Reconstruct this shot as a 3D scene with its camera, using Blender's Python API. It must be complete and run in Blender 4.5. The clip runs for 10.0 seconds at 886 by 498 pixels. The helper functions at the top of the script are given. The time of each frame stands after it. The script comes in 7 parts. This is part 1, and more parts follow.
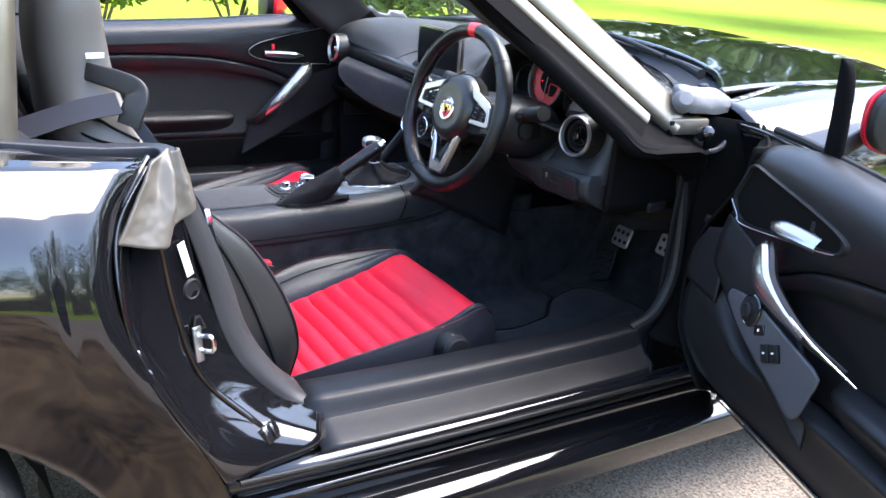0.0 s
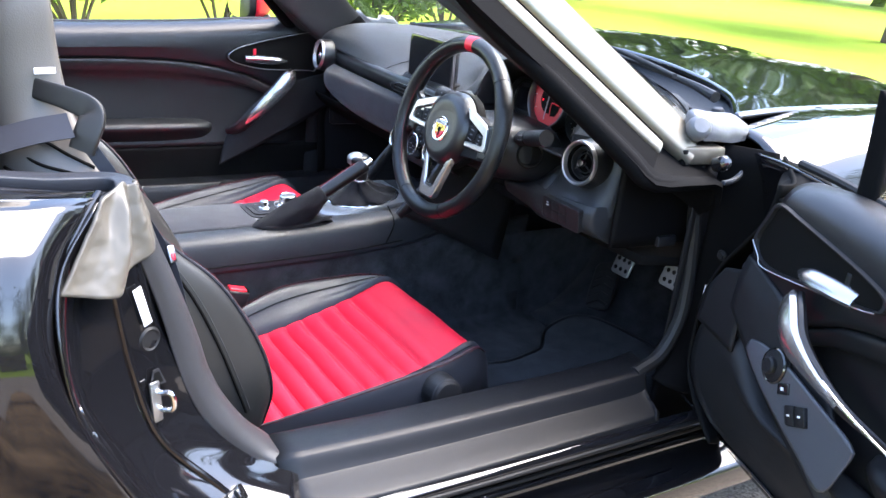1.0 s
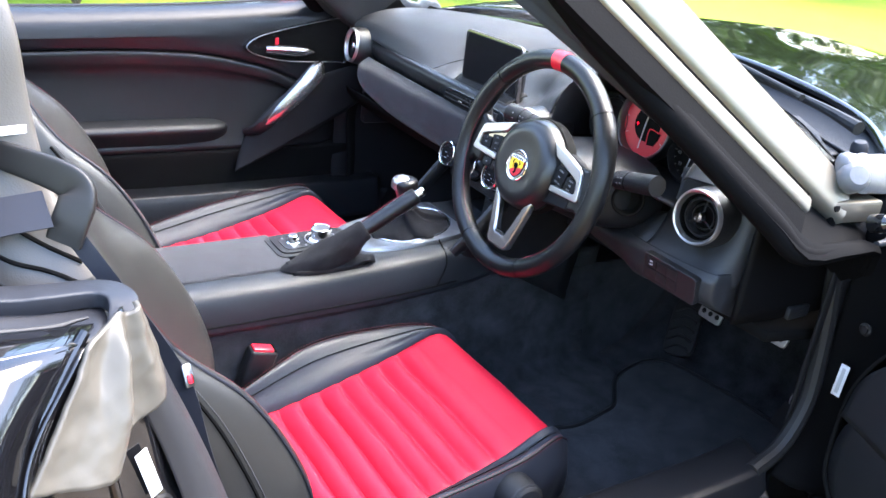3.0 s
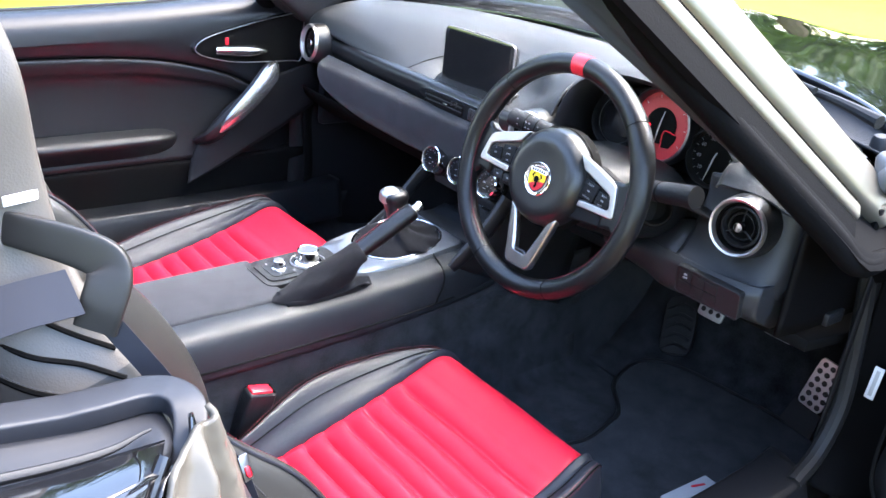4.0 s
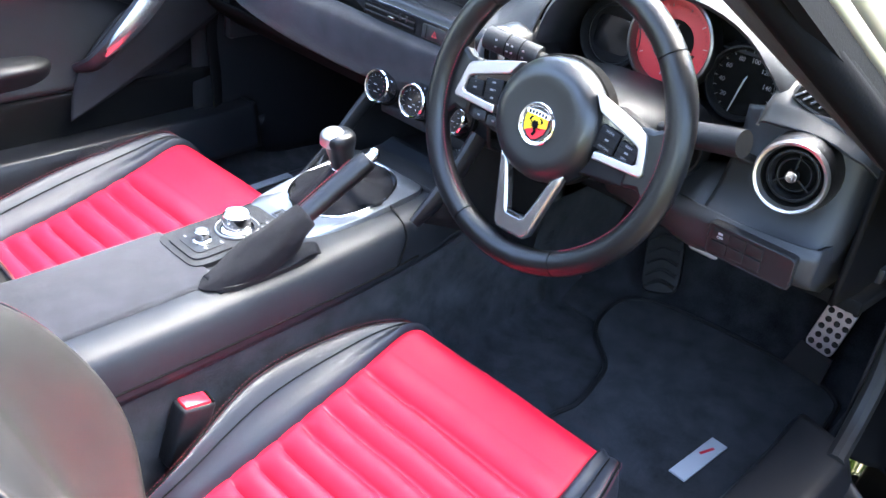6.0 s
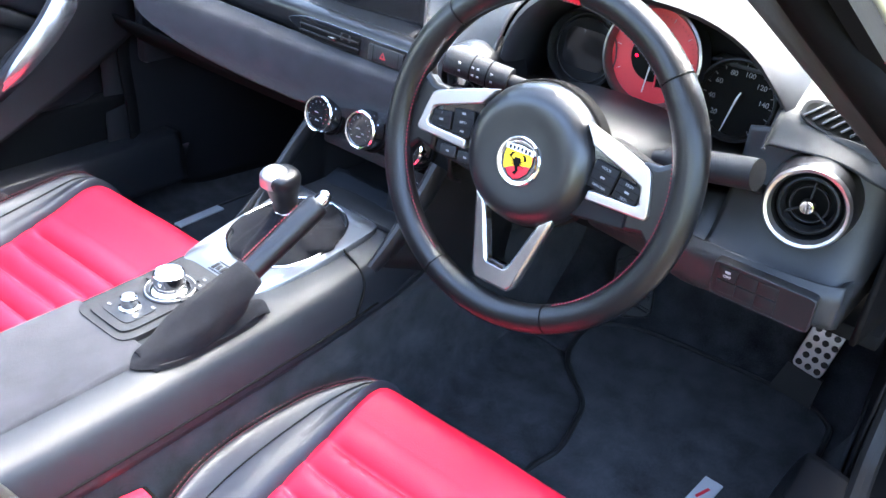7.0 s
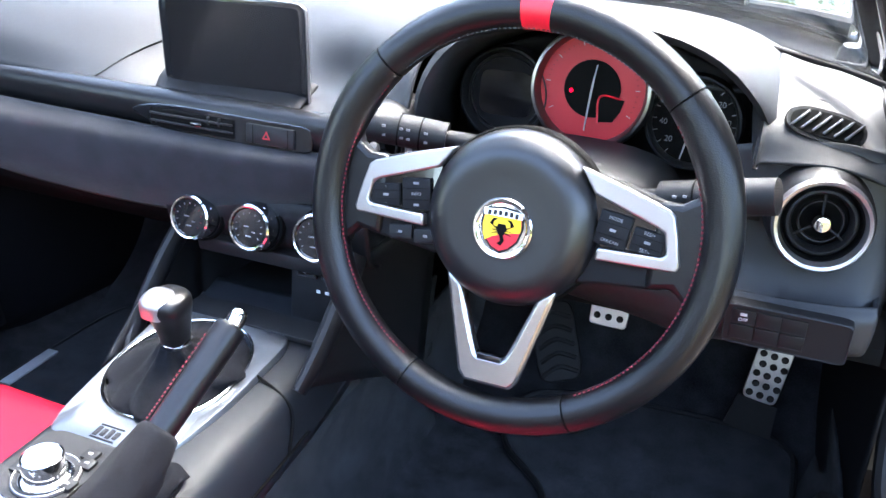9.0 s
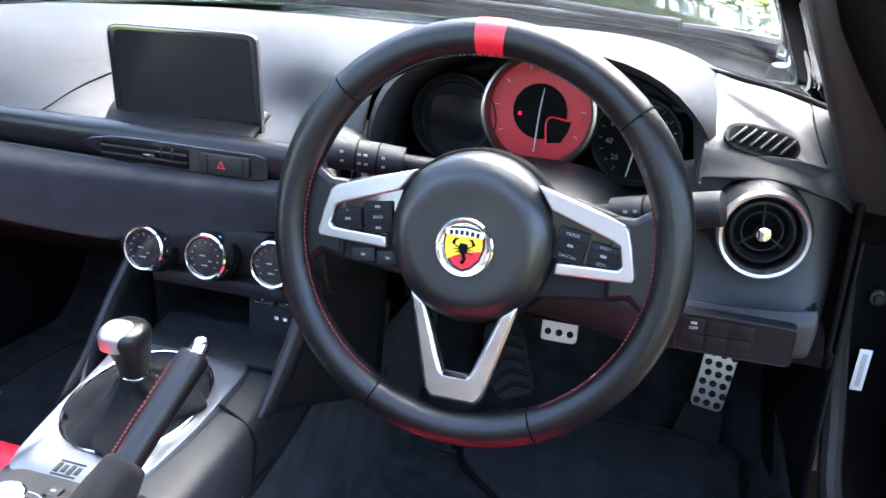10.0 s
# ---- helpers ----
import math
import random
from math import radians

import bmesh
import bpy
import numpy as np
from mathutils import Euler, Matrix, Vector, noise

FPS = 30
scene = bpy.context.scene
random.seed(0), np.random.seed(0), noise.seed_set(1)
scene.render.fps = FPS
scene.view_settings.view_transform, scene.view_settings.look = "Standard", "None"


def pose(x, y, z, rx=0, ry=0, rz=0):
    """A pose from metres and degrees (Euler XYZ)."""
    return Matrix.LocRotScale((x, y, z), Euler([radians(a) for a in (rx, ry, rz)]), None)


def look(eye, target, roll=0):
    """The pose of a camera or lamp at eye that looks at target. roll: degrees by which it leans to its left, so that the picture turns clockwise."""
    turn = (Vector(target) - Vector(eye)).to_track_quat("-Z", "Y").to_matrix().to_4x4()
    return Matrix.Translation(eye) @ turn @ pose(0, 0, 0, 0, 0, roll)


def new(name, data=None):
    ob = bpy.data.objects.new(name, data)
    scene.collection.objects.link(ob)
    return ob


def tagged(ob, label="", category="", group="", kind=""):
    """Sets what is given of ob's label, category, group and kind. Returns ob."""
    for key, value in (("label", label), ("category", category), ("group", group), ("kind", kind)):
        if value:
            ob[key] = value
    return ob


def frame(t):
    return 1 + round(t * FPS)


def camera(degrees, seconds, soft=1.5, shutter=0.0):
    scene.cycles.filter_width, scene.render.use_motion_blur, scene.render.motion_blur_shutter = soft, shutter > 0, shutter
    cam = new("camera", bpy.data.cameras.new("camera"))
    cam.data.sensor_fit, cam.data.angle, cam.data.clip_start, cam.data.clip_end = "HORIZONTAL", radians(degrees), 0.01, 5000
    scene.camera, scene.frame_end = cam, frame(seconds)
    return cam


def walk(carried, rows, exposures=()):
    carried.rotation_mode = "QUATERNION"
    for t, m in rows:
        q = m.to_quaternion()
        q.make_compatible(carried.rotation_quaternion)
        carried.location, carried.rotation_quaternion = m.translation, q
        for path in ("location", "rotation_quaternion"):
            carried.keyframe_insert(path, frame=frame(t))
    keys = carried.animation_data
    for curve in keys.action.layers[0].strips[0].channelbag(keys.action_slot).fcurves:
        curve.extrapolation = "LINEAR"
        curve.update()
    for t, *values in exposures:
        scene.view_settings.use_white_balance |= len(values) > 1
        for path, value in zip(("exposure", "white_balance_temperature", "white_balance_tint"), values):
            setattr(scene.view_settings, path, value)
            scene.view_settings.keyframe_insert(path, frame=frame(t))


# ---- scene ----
cam = camera(53.7, 10.0)
METRES, FIRST = 1.6, pose(1.9631, -1.1871, 1.1744, -19.991, -4.897, 58.799)
ROWS = [
    (0.0, 0.0, 0.0, 0.0, 0.0, 0.0, -0.0),
    (0.5, -0.0021, 0.0366, 0.0129, -1.2, -0.0, -0.1),
    (1.0, -0.0076, 0.0956, 0.0442, -1.0, -0.17, -1.06),
    (1.5, -0.0174, 0.1706, 0.0775, -0.29, -1.23, -2.21),
    (2.0, -0.0213, 0.2397, 0.1065, 0.46, -2.37, -2.98),
    (2.5, -0.0382, 0.2761, 0.1332, 0.68, -2.94, -2.55),
    (4.0, -0.1833, 0.3916, 0.1986, -7.02, -4.9, 1.03),
    (4.5, -0.2105, 0.4378, 0.2121, -9.99, -6.63, 2.41),
    (5.0, -0.2173, 0.4699, 0.2154, -11.6, -9.18, 2.74),
    (6.5, -0.2078, 0.6439, 0.2639, -15.55, -13.59, 4.25),
    (7.0, -0.2136, 0.6876, 0.2701, -19.02, -13.25, 5.66),
    (7.5, -0.2291, 0.7451, 0.2755, -22.9, -12.76, 8.45),
    (8.0, -0.2313, 0.7877, 0.2731, -26.83, -12.48, 10.58),
    (8.5, -0.2398, 0.8175, 0.269, -30.2, -11.73, 11.99),
    (9.0, -0.2527, 0.8361, 0.272, -33.84, -10.84, 13.42),
    (9.5, -0.2637, 0.8358, 0.2714, -36.55, -10.45, 14.26),
    (10.0, -0.2711, 0.8332, 0.2752, -38.36, -10.3, 14.63),
]
walk(cam, [(t, FIRST @ pose(METRES * x, METRES * y, METRES * z, 90 + pitch, roll, yaw)) for t, x, y, z, yaw, pitch, roll in ROWS],
     exposures=[(0.0, 3.42, 6800, 13), (0.5, 3.6, 6800, 13), (1.0, 3.74, 6800, 13), (2.5, 3.97, 6850, 12.5), (5.0, 4.25, 6800, 12), (6.5, 4.62, 6750, 11), (8.0, 4.76, 6700, 11.5), (8.5, 4.7, 6700, 11.5), (9.0, 4.36, 6750, 12), (10.0, 4.1, 6750, 12.5)])
# ---- light ----
world = bpy.data.worlds.new("sky")
scene.world = world
world.use_nodes = True
wn = world.node_tree
sky = wn.nodes.new("ShaderNodeTexSky")
sky.sky_type, sky.sun_disc = "NISHITA", False
SUN_HEIGHT, SUN_TURN = radians(60), radians(14)
sky.sun_elevation, sky.sun_rotation = SUN_HEIGHT, SUN_TURN
wn.nodes["Background"].inputs["Strength"].default_value = 0.15
wn.links.new(sky.outputs["Color"], wn.nodes["Background"].inputs["Color"])
sun = new("sun", bpy.data.lights.new("sun", "SUN"))
sun.data.energy, sun.data.angle, sun.data.color = 1.1, radians(50), (1.0, 0.97, 0.93)
sun_way = Vector((math.sin(SUN_TURN) * math.cos(SUN_HEIGHT), math.cos(SUN_TURN) * math.cos(SUN_HEIGHT), math.sin(SUN_HEIGHT)))
sun.matrix_world = look(sun_way * 40, (0, 0, 0))


# ---- materials ----
def mat(name, color, rough=0.5, metal=0.0, coat=0.0, grain=0.0, grain_scale=900.0, bump=0.0, bump_scale=900.0, wear=0.12,
        wear_scale=9.0, sheen=0.0, spec=0.5, rough_vary=0.08, emit=0.0, kind="noise"):
    """A surface with variation at two scales, fine relief and uneven gloss; scales are per metre."""
    m = bpy.data.materials.new(name)
    m.use_nodes = True
    nt = m.node_tree
    N, L = nt.nodes, nt.links
    b = N["Principled BSDF"]
    tc = N.new("ShaderNodeTexCoord")
    big = N.new("ShaderNodeTexNoise")
    big.inputs["Scale"].default_value, big.inputs["Detail"].default_value = wear_scale, 4
    L.new(tc.outputs["Object"], big.inputs["Vector"])
    fine = N.new("ShaderNodeTexNoise")
    fine.inputs["Scale"].default_value, fine.inputs["Detail"].default_value = grain_scale, 2
    L.new(tc.outputs["Object"], fine.inputs["Vector"])
    add = N.new("ShaderNodeMath")
    add.operation = "MULTIPLY_ADD"
    L.new(fine.outputs["Fac"], add.inputs[0])
    add.inputs[1].default_value = grain
    mul = N.new("ShaderNodeMath")
    mul.operation = "MULTIPLY_ADD"
    L.new(big.outputs["Fac"], mul.inputs[0])
    mul.inputs[1].default_value, mul.inputs[2].default_value = wear, 1.0 - 0.5 * wear - 0.5 * grain
    L.new(mul.outputs[0], add.inputs[2])
    mix = N.new("ShaderNodeVectorMath")
    mix.operation = "SCALE"
    mix.inputs[0].default_value = color[:3]
    L.new(add.outputs[0], mix.inputs["Scale"])
    L.new(mix.outputs[0], b.inputs["Base Color"])
    rv = N.new("ShaderNodeMath")
    rv.operation = "MULTIPLY_ADD"
    L.new(big.outputs["Fac"], rv.inputs[0])
    rv.inputs[1].default_value, rv.inputs[2].default_value = rough_vary, rough - 0.5 * rough_vary
    L.new(rv.outputs[0], b.inputs["Roughness"])
    b.inputs["Metallic"].default_value = metal
    b.inputs["Coat Weight"].default_value = coat
    b.inputs["Coat Roughness"].default_value = 0.03
    b.inputs["Specular IOR Level"].default_value = spec
    if sheen:
        b.inputs["Sheen Weight"].default_value = sheen
        b.inputs["Sheen Roughness"].default_value = 0.5
    if emit:
        b.inputs["Emission Color"].default_value = (*color[:3], 1)
        b.inputs["Emission Strength"].default_value = emit
    if bump:
        if kind == "cells":
            tex = N.new("ShaderNodeTexVoronoi")
            out = tex.outputs["Distance"]
        else:
            tex = N.new("ShaderNodeTexNoise")
            tex.inputs["Detail"].default_value = 3
            out = tex.outputs["Fac"]
        tex.inputs["Scale"].default_value = bump_scale
        L.new(tc.outputs["Object"], tex.inputs["Vector"])
        bp = N.new("ShaderNodeBump")
        bp.inputs["Strength"].default_value, bp.inputs["Distance"].default_value = bump, 0.0015
        L.new(out, bp.inputs["Height"])
        L.new(bp.outputs["Normal"], b.inputs["Normal"])
    return m


PAINT = mat("black_paint", (0.005, 0.005, 0.006), 0.06, coat=0.35, wear=0.1, rough_vary=0.02)
LEATHER = mat("black_leather", (0.0122, 0.0136, 0.0185), 0.50, spec=0.34, bump=0.06, bump_scale=1100, kind="cells", wear=0.25)
LEATHER_WHEEL = mat("wheel_leather", (0.0048, 0.0048, 0.0055), 0.33, spec=0.32, bump=0.08, bump_scale=900, kind="cells", wear=0.3)
RED_LEATHER = mat("red_leather", (0.50, 0.007, 0.026), 0.50, spec=0.3, bump=0.15, bump_scale=700, kind="cells", wear=0.16, wear_scale=14)
SUEDE = mat("charcoal_suede", (0.0165, 0.0170, 0.0205), 0.95, grain=0.5, grain_scale=500, bump=0.3, bump_scale=1500, wear=1.4, wear_scale=30, sheen=0.10, spec=0.12)
GAITER = mat("dark_gaiter_suede", (0.0085, 0.0085, 0.0100), 0.95, grain=0.5, grain_scale=500, bump=0.4, bump_scale=1500, wear=0.9, wear_scale=40, sheen=0.02, spec=0.06)
PLATE = mat("grey_switch_plate", (0.05, 0.053, 0.062), 0.38, grain=0.2, bump=0.2, bump_scale=1500, wear=0.15)
PALE_PLASTIC = mat("pale_grey_plastic", (0.088, 0.090, 0.098), 0.42, spec=0.5, grain=0.2, bump=0.5, bump_scale=90, wear=0.6)
SHROUD = mat("black_shroud_plastic", (0.006, 0.006, 0.007), 0.6, spec=0.16, grain=0.2, bump=0.3, bump_scale=1200, wear=0.15)
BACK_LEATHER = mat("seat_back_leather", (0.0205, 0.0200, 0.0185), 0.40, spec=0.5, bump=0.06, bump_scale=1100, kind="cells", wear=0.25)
# seat leather again, with the daylight on shoulders and headrest put into its colour
HEAD_LEATHER_LIT = mat("headrest_leather_lit", (0.078, 0.069, 0.060), 0.46, spec=0.5, bump=0.10, bump_scale=500, kind="cells", wear=0.3)
SEAL_BLACK = mat("matte_black_seal", (0.0018, 0.0018, 0.0021), 0.75, spec=0.06, bump=0.2, bump_scale=300, wear=0.3)
MULCH = mat("brown_bark_mulch", (0.150, 0.098, 0.055), 0.95, spec=0.03, grain=2.0, grain_scale=26, bump=1.0, bump_scale=50, wear=3.2, wear_scale=3.0)
SOFT = mat("soft_black_plastic", (0.0068, 0.0071, 0.0086), 0.38, spec=0.34, grain=0.2, bump=0.2, bump_scale=1600, wear=0.2)
DOOR_LEATHER = mat("door_leather", (0.0062, 0.0064, 0.0072), 0.42, spec=0.28, bump=0.05, bump_scale=1100, kind="cells", wear=0.25)
DECK = mat("rear_deck_trim", (0.0135, 0.0142, 0.0175), 0.44, spec=0.38, grain=0.2, bump=0.2, bump_scale=1400, wear=0.2)
SOFT_TOP = mat("dash_top_plastic", (0.0195, 0.0205, 0.0230), 0.54, spec=0.25, grain=0.2, bump=0.25, bump_scale=1400, wear=0.2)
LOW_DASH = mat("lower_dash_plastic", (0.0175, 0.0182, 0.0205), 0.46, spec=0.32, grain=0.2, bump=0.25, bump_scale=1400, wear=0.2)
HARD = mat("hard_black_plastic", (0.0085, 0.0088, 0.0100), 0.48, spec=0.24, grain=0.25, bump=0.4, bump_scale=1200, wear=0.2)
GREY_TRIM = mat("dark_grey_trim", (0.0135, 0.0140, 0.0160), 0.46, spec=0.32, grain=0.2, bump=0.25, bump_scale=1500, wear=0.2)
SILL = mat("sill_plastic", (0.0058, 0.0062, 0.0075), 0.38, spec=0.26, grain=0.2, bump=0.2, bump_scale=1500, wear=0.3)
SURROUND = mat("lever_plate_silver", (0.165, 0.175, 0.19), 0.38, metal=0.85, grain=0.1, wear=0.1)
GLOSS = mat("gloss_black_plastic", (0.008, 0.008, 0.009), 0.10, coat=0.5, wear=0.1, rough_vary=0.03)
CARPET = mat("black_carpet", (0.020, 0.0212, 0.0245), 1.0, grain=1.3, grain_scale=420, bump=0.9, bump_scale=900, wear=2.4, wear_scale=24, sheen=0.05, spec=0.05)
MAT_PILE = mat("floor_mat_pile", (0.023, 0.0242, 0.0275), 1.0, grain=1.3, grain_scale=420, bump=0.9, bump_scale=1100, wear=2.0, wear_scale=20, sheen=0.06, spec=0.05)
RUBBER = mat("black_rubber", (0.009, 0.009, 0.0095), 0.55, spec=0.25, bump=0.2, bump_scale=300, wear=0.3)
TAUPE_RUBBER = mat("taupe_weather_seal", (0.085, 0.076, 0.062), 0.42, spec=0.4, bump=0.25, bump_scale=60, wear=0.5, wear_scale=20)
SATIN = mat("satin_silver", (0.40, 0.39, 0.39), 0.32, metal=0.9, grain=0.1, wear=0.08)
CHROME = mat("polished_chrome", (0.75, 0.75, 0.76), 0.10, metal=1.0, wear=0.05, rough_vary=0.04)
STEEL = mat("brushed_steel", (0.50, 0.50, 0.50), 0.34, metal=1.0, grain=0.25, wear=0.15)
PILLAR_SILVER = mat("silver_pillar_paint", (0.21, 0.19, 0.152), 0.42, metal=0.85, coat=0.1, wear=0.1)
JAMB_BLACK = mat("satin_black_jamb", (0.006, 0.006, 0.0065), 0.5, wear=0.2)
DARK_STEEL = mat("dark_steel", (0.22, 0.22, 0.23), 0.3, metal=1.0, wear=0.1)
RED_DIAL = mat("red_dial_face", (0.38, 0.010, 0.018), 0.5, wear=0.1)
RED_PLASTIC = mat("red_plastic", (0.55, 0.010, 0.025), 0.35, wear=0.1)
YELLOW = mat("yellow_enamel", (0.75, 0.50, 0.02), 0.25, coat=0.6, wear=0.1)
WHITE_PRINT = mat("white_print", (0.72, 0.72, 0.72), 0.6, wear=0.1)
GREY_PRINT = mat("grey_print", (0.35, 0.35, 0.36), 0.6, wear=0.1)
PRINT_DIM = mat("dim_grey_print", (0.17, 0.17, 0.18), 0.6, wear=0.1)
STRIP = mat("glossy_dark_strip", (0.008, 0.008, 0.009), 0.34, spec=0.22, bump=0.08, bump_scale=1500, wear=0.2)
BOSS = mat("grained_boss_vinyl", (0.0062, 0.0062, 0.0072), 0.33, spec=0.5, bump=0.06, bump_scale=1500, kind="cells", wear=0.2)
SCREEN_EDGE = mat("dark_satin_edge", (0.13, 0.12, 0.125), 0.35, metal=0.8, wear=0.1)
POLISHED = mat("soft_polished_silver", (0.42, 0.41, 0.41), 0.24, metal=0.95, wear=0.1)
RED_LAMP = mat("red_warning_lamp", (1.0, 0.0, 0.015), 0.5, emit=0.35)
RED_THREAD = mat("red_thread", (0.16, 0.010, 0.020), 0.8, wear=0.3, wear_scale=200)
DARK_THREAD = mat("grey_thread", (0.05, 0.05, 0.055), 0.8, wear=0.3, wear_scale=200)
GUIDE = mat("belt_guide_plastic", (0.0155, 0.0145, 0.0135), 0.42, spec=0.34, grain=0.2, bump=0.15, bump_scale=1200, wear=0.25)
CONSOLE = mat("console_vinyl", (0.0085, 0.0100, 0.0128), 0.46, spec=0.26, grain=0.2, bump=0.2, bump_scale=1600, wear=0.2)
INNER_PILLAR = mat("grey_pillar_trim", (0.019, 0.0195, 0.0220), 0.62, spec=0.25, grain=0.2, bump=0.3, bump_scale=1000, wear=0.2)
JAMB_TRIM = mat("jamb_trim_plastic", (0.026, 0.026, 0.028), 0.45, spec=0.4, grain=0.2, bump=0.25, bump_scale=1500, wear=0.2)
SWITCH = mat("dash_switch_plastic", (0.0100, 0.0098, 0.0108), 0.5, spec=0.22, grain=0.2, bump=0.2, bump_scale=1400, wear=0.15)
FAINT_PRINT = mat("faint_dial_print", (0.10, 0.10, 0.105), 0.5, wear=0.1)
COLUMN = mat("column_plastic", (0.0078, 0.0086, 0.0100), 0.44, spec=0.22, grain=0.2, bump=0.2, bump_scale=1400, wear=0.2)
SURROUND_GREY = mat("stalk_end_grey", (0.045, 0.047, 0.052), 0.4, spec=0.4, wear=0.1)
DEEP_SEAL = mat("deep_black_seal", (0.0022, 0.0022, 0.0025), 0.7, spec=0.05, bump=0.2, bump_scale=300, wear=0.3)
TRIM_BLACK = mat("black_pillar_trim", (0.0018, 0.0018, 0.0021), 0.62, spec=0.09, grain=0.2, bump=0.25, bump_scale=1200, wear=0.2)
BELT = mat("seat_belt_webbing", (0.0125, 0.0140, 0.0205), 0.5, spec=0.35, grain=0.3, grain_scale=1500, bump=0.12, bump_scale=1200, wear=0.15)
SCREEN = mat("dark_screen_glass", (0.006, 0.006, 0.007), 0.14, spec=0.45, wear=0.1, rough_vary=0.03)
# near-black for seams and black parts; in wells and undersides it paints the shade
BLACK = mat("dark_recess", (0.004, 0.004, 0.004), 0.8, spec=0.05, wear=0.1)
LABEL = mat("white_paper_label", (0.62, 0.62, 0.64), 0.5, wear=0.15, wear_scale=60)
ASPHALT = mat("grey_asphalt", (0.205, 0.172, 0.138), 0.95, spec=0.1, grain=2.6, grain_scale=150, bump=1.0, bump_scale=170, wear=0.5, wear_scale=1.3)
BARK = mat("tree_bark", (0.09, 0.065, 0.045), 0.95, grain=0.5, grain_scale=60, bump=0.8, bump_scale=40, wear=0.5)
STONE = mat("brown_garden_stone", (0.20, 0.145, 0.095), 0.9, spec=0.1, grain=0.6, grain_scale=30, bump=0.8, bump_scale=20, wear=0.9, wear_scale=3)
GRASS_FAR = mat("lawn_grass", (0.22, 0.31, 0.03), 0.9, spec=0.1, grain=0.9, grain_scale=50, bump=0.6, bump_scale=60, wear=0.5, wear_scale=0.6)
LEAF = mat("green_leaves", (0.075, 0.115, 0.020), 0.55, spec=0.2, grain=0.3, grain_scale=30, wear=0.7, wear_scale=2.5)
TYRE = mat("tyre_rubber", (0.018, 0.018, 0.018), 0.7, bump=0.3, bump_scale=300)

GLASS = bpy.data.materials.new("clear_glass")
GLASS.use_nodes = True
GLASS.node_tree.nodes["Principled BSDF"].inputs["Base Color"].default_value = (0.93, 0.97, 0.95, 1)
GLASS.node_tree.nodes["Principled BSDF"].inputs["Roughness"].default_value = 0.0
GLASS.node_tree.nodes["Principled BSDF"].inputs["Transmission Weight"].default_value = 1.0
GLASS.node_tree.nodes["Principled BSDF"].inputs["IOR"].default_value = 1.2


# ---- mesh helpers ----
def curve_pts(pts, n, closed=False):
    """n points on a smooth curve through pts, evenly spread over its spans."""
    pts = [Vector(p) for p in pts]
    k = len(pts)
    if k == 2 and not closed:
        return [pts[0].lerp(pts[1], i / (n - 1)) for i in range(n)]
    spans = k if closed else k - 1
    out = []
    for i in range(n):
        u = i / n * spans if closed else i / (n - 1) * spans
        j = min(int(u), spans - 1)
        f = u - j
        if closed:
            a, b, c, d = (pts[(j + o) % k] for o in (-1, 0, 1, 2))
        else:
            b, c = pts[j], pts[j + 1]
            a = pts[j - 1] if j else b * 2 - c
            d = pts[j + 2] if j + 2 < k else c * 2 - b
        out.append(0.5 * (2 * b + (c - a) * f + (2 * a - 5 * b + 4 * c - d) * f * f + (3 * b - a - 3 * c + d) * f ** 3))
    return out


def solid(name, verts, faces, material, parent=None, label="", smooth=True, thick=0.0, bevel=0.0, m=None, split=35.0):
    """One mesh object from vertices and faces."""
    me = bpy.data.meshes.new(name)
    me.from_pydata([tuple(v) for v in verts], [], faces)
    bm = bmesh.new()
    bm.from_mesh(me)
    bmesh.ops.remove_doubles(bm, verts=bm.verts, dist=1e-6)
    bmesh.ops.recalc_face_normals(bm, faces=bm.faces)
    return part(name, bm, material, parent, label, smooth, thick, bevel, m, split)


def part(name, bm, material, parent=None, label="", smooth=True, thick=0.0, bevel=0.0, m=None, split=35.0):
    """Links a bmesh as one mesh object, a part of its parent where that is given."""
    if smooth:
        for f in bm.faces:
            f.smooth = True
        for e in bm.edges:
            if len(e.link_faces) == 2 and e.calc_face_angle(0) > radians(split):
                e.smooth = False
    me = bpy.data.meshes.new(name)
    bm.to_mesh(me)
    bm.free()
    me.materials.append(material)
    ob = new(name, me)
    if m is not None:
        ob.matrix_world = m
    if thick:
        s = ob.modifiers.new("thickness", "SOLIDIFY")
        s.thickness, s.offset = thick, -1
    if bevel:
        s = ob.modifiers.new("edges", "BEVEL")
        s.width, s.segments, s.limit_method, s.angle_limit = bevel, 2, "ANGLE", radians(40)
    if parent is not None:
        ob.parent = parent
        ob.matrix_parent_inverse = parent_world(parent).inverted()
    if label:
        ob["label"] = label
    return ob


def parent_world(ob):
    return ob.matrix_basis if ob.parent is None else parent_world(ob.parent) @ ob.matrix_parent_inverse @ ob.matrix_basis


def thing(name, label, category, at=(0, 0, 0), group="", kind=""):
    """An Empty at the base of a thing, to parent its parts."""
    e = new(name)
    e.empty_display_size = 0.05
    e.matrix_world = Matrix.Translation(at)
    return tagged(e, label, category, group, kind)


def grid_faces(nu, nv, wrap_u=False, wrap_v=False):
    fs = []
    for i in range(nu if wrap_u else nu - 1):
        for j in range(nv if wrap_v else nv - 1):
            a, b = i, (i + 1) % nu
            c, d = j, (j + 1) % nv
            fs.append((a * nv + c, b * nv + c, b * nv + d, a * nv + d))
    return fs


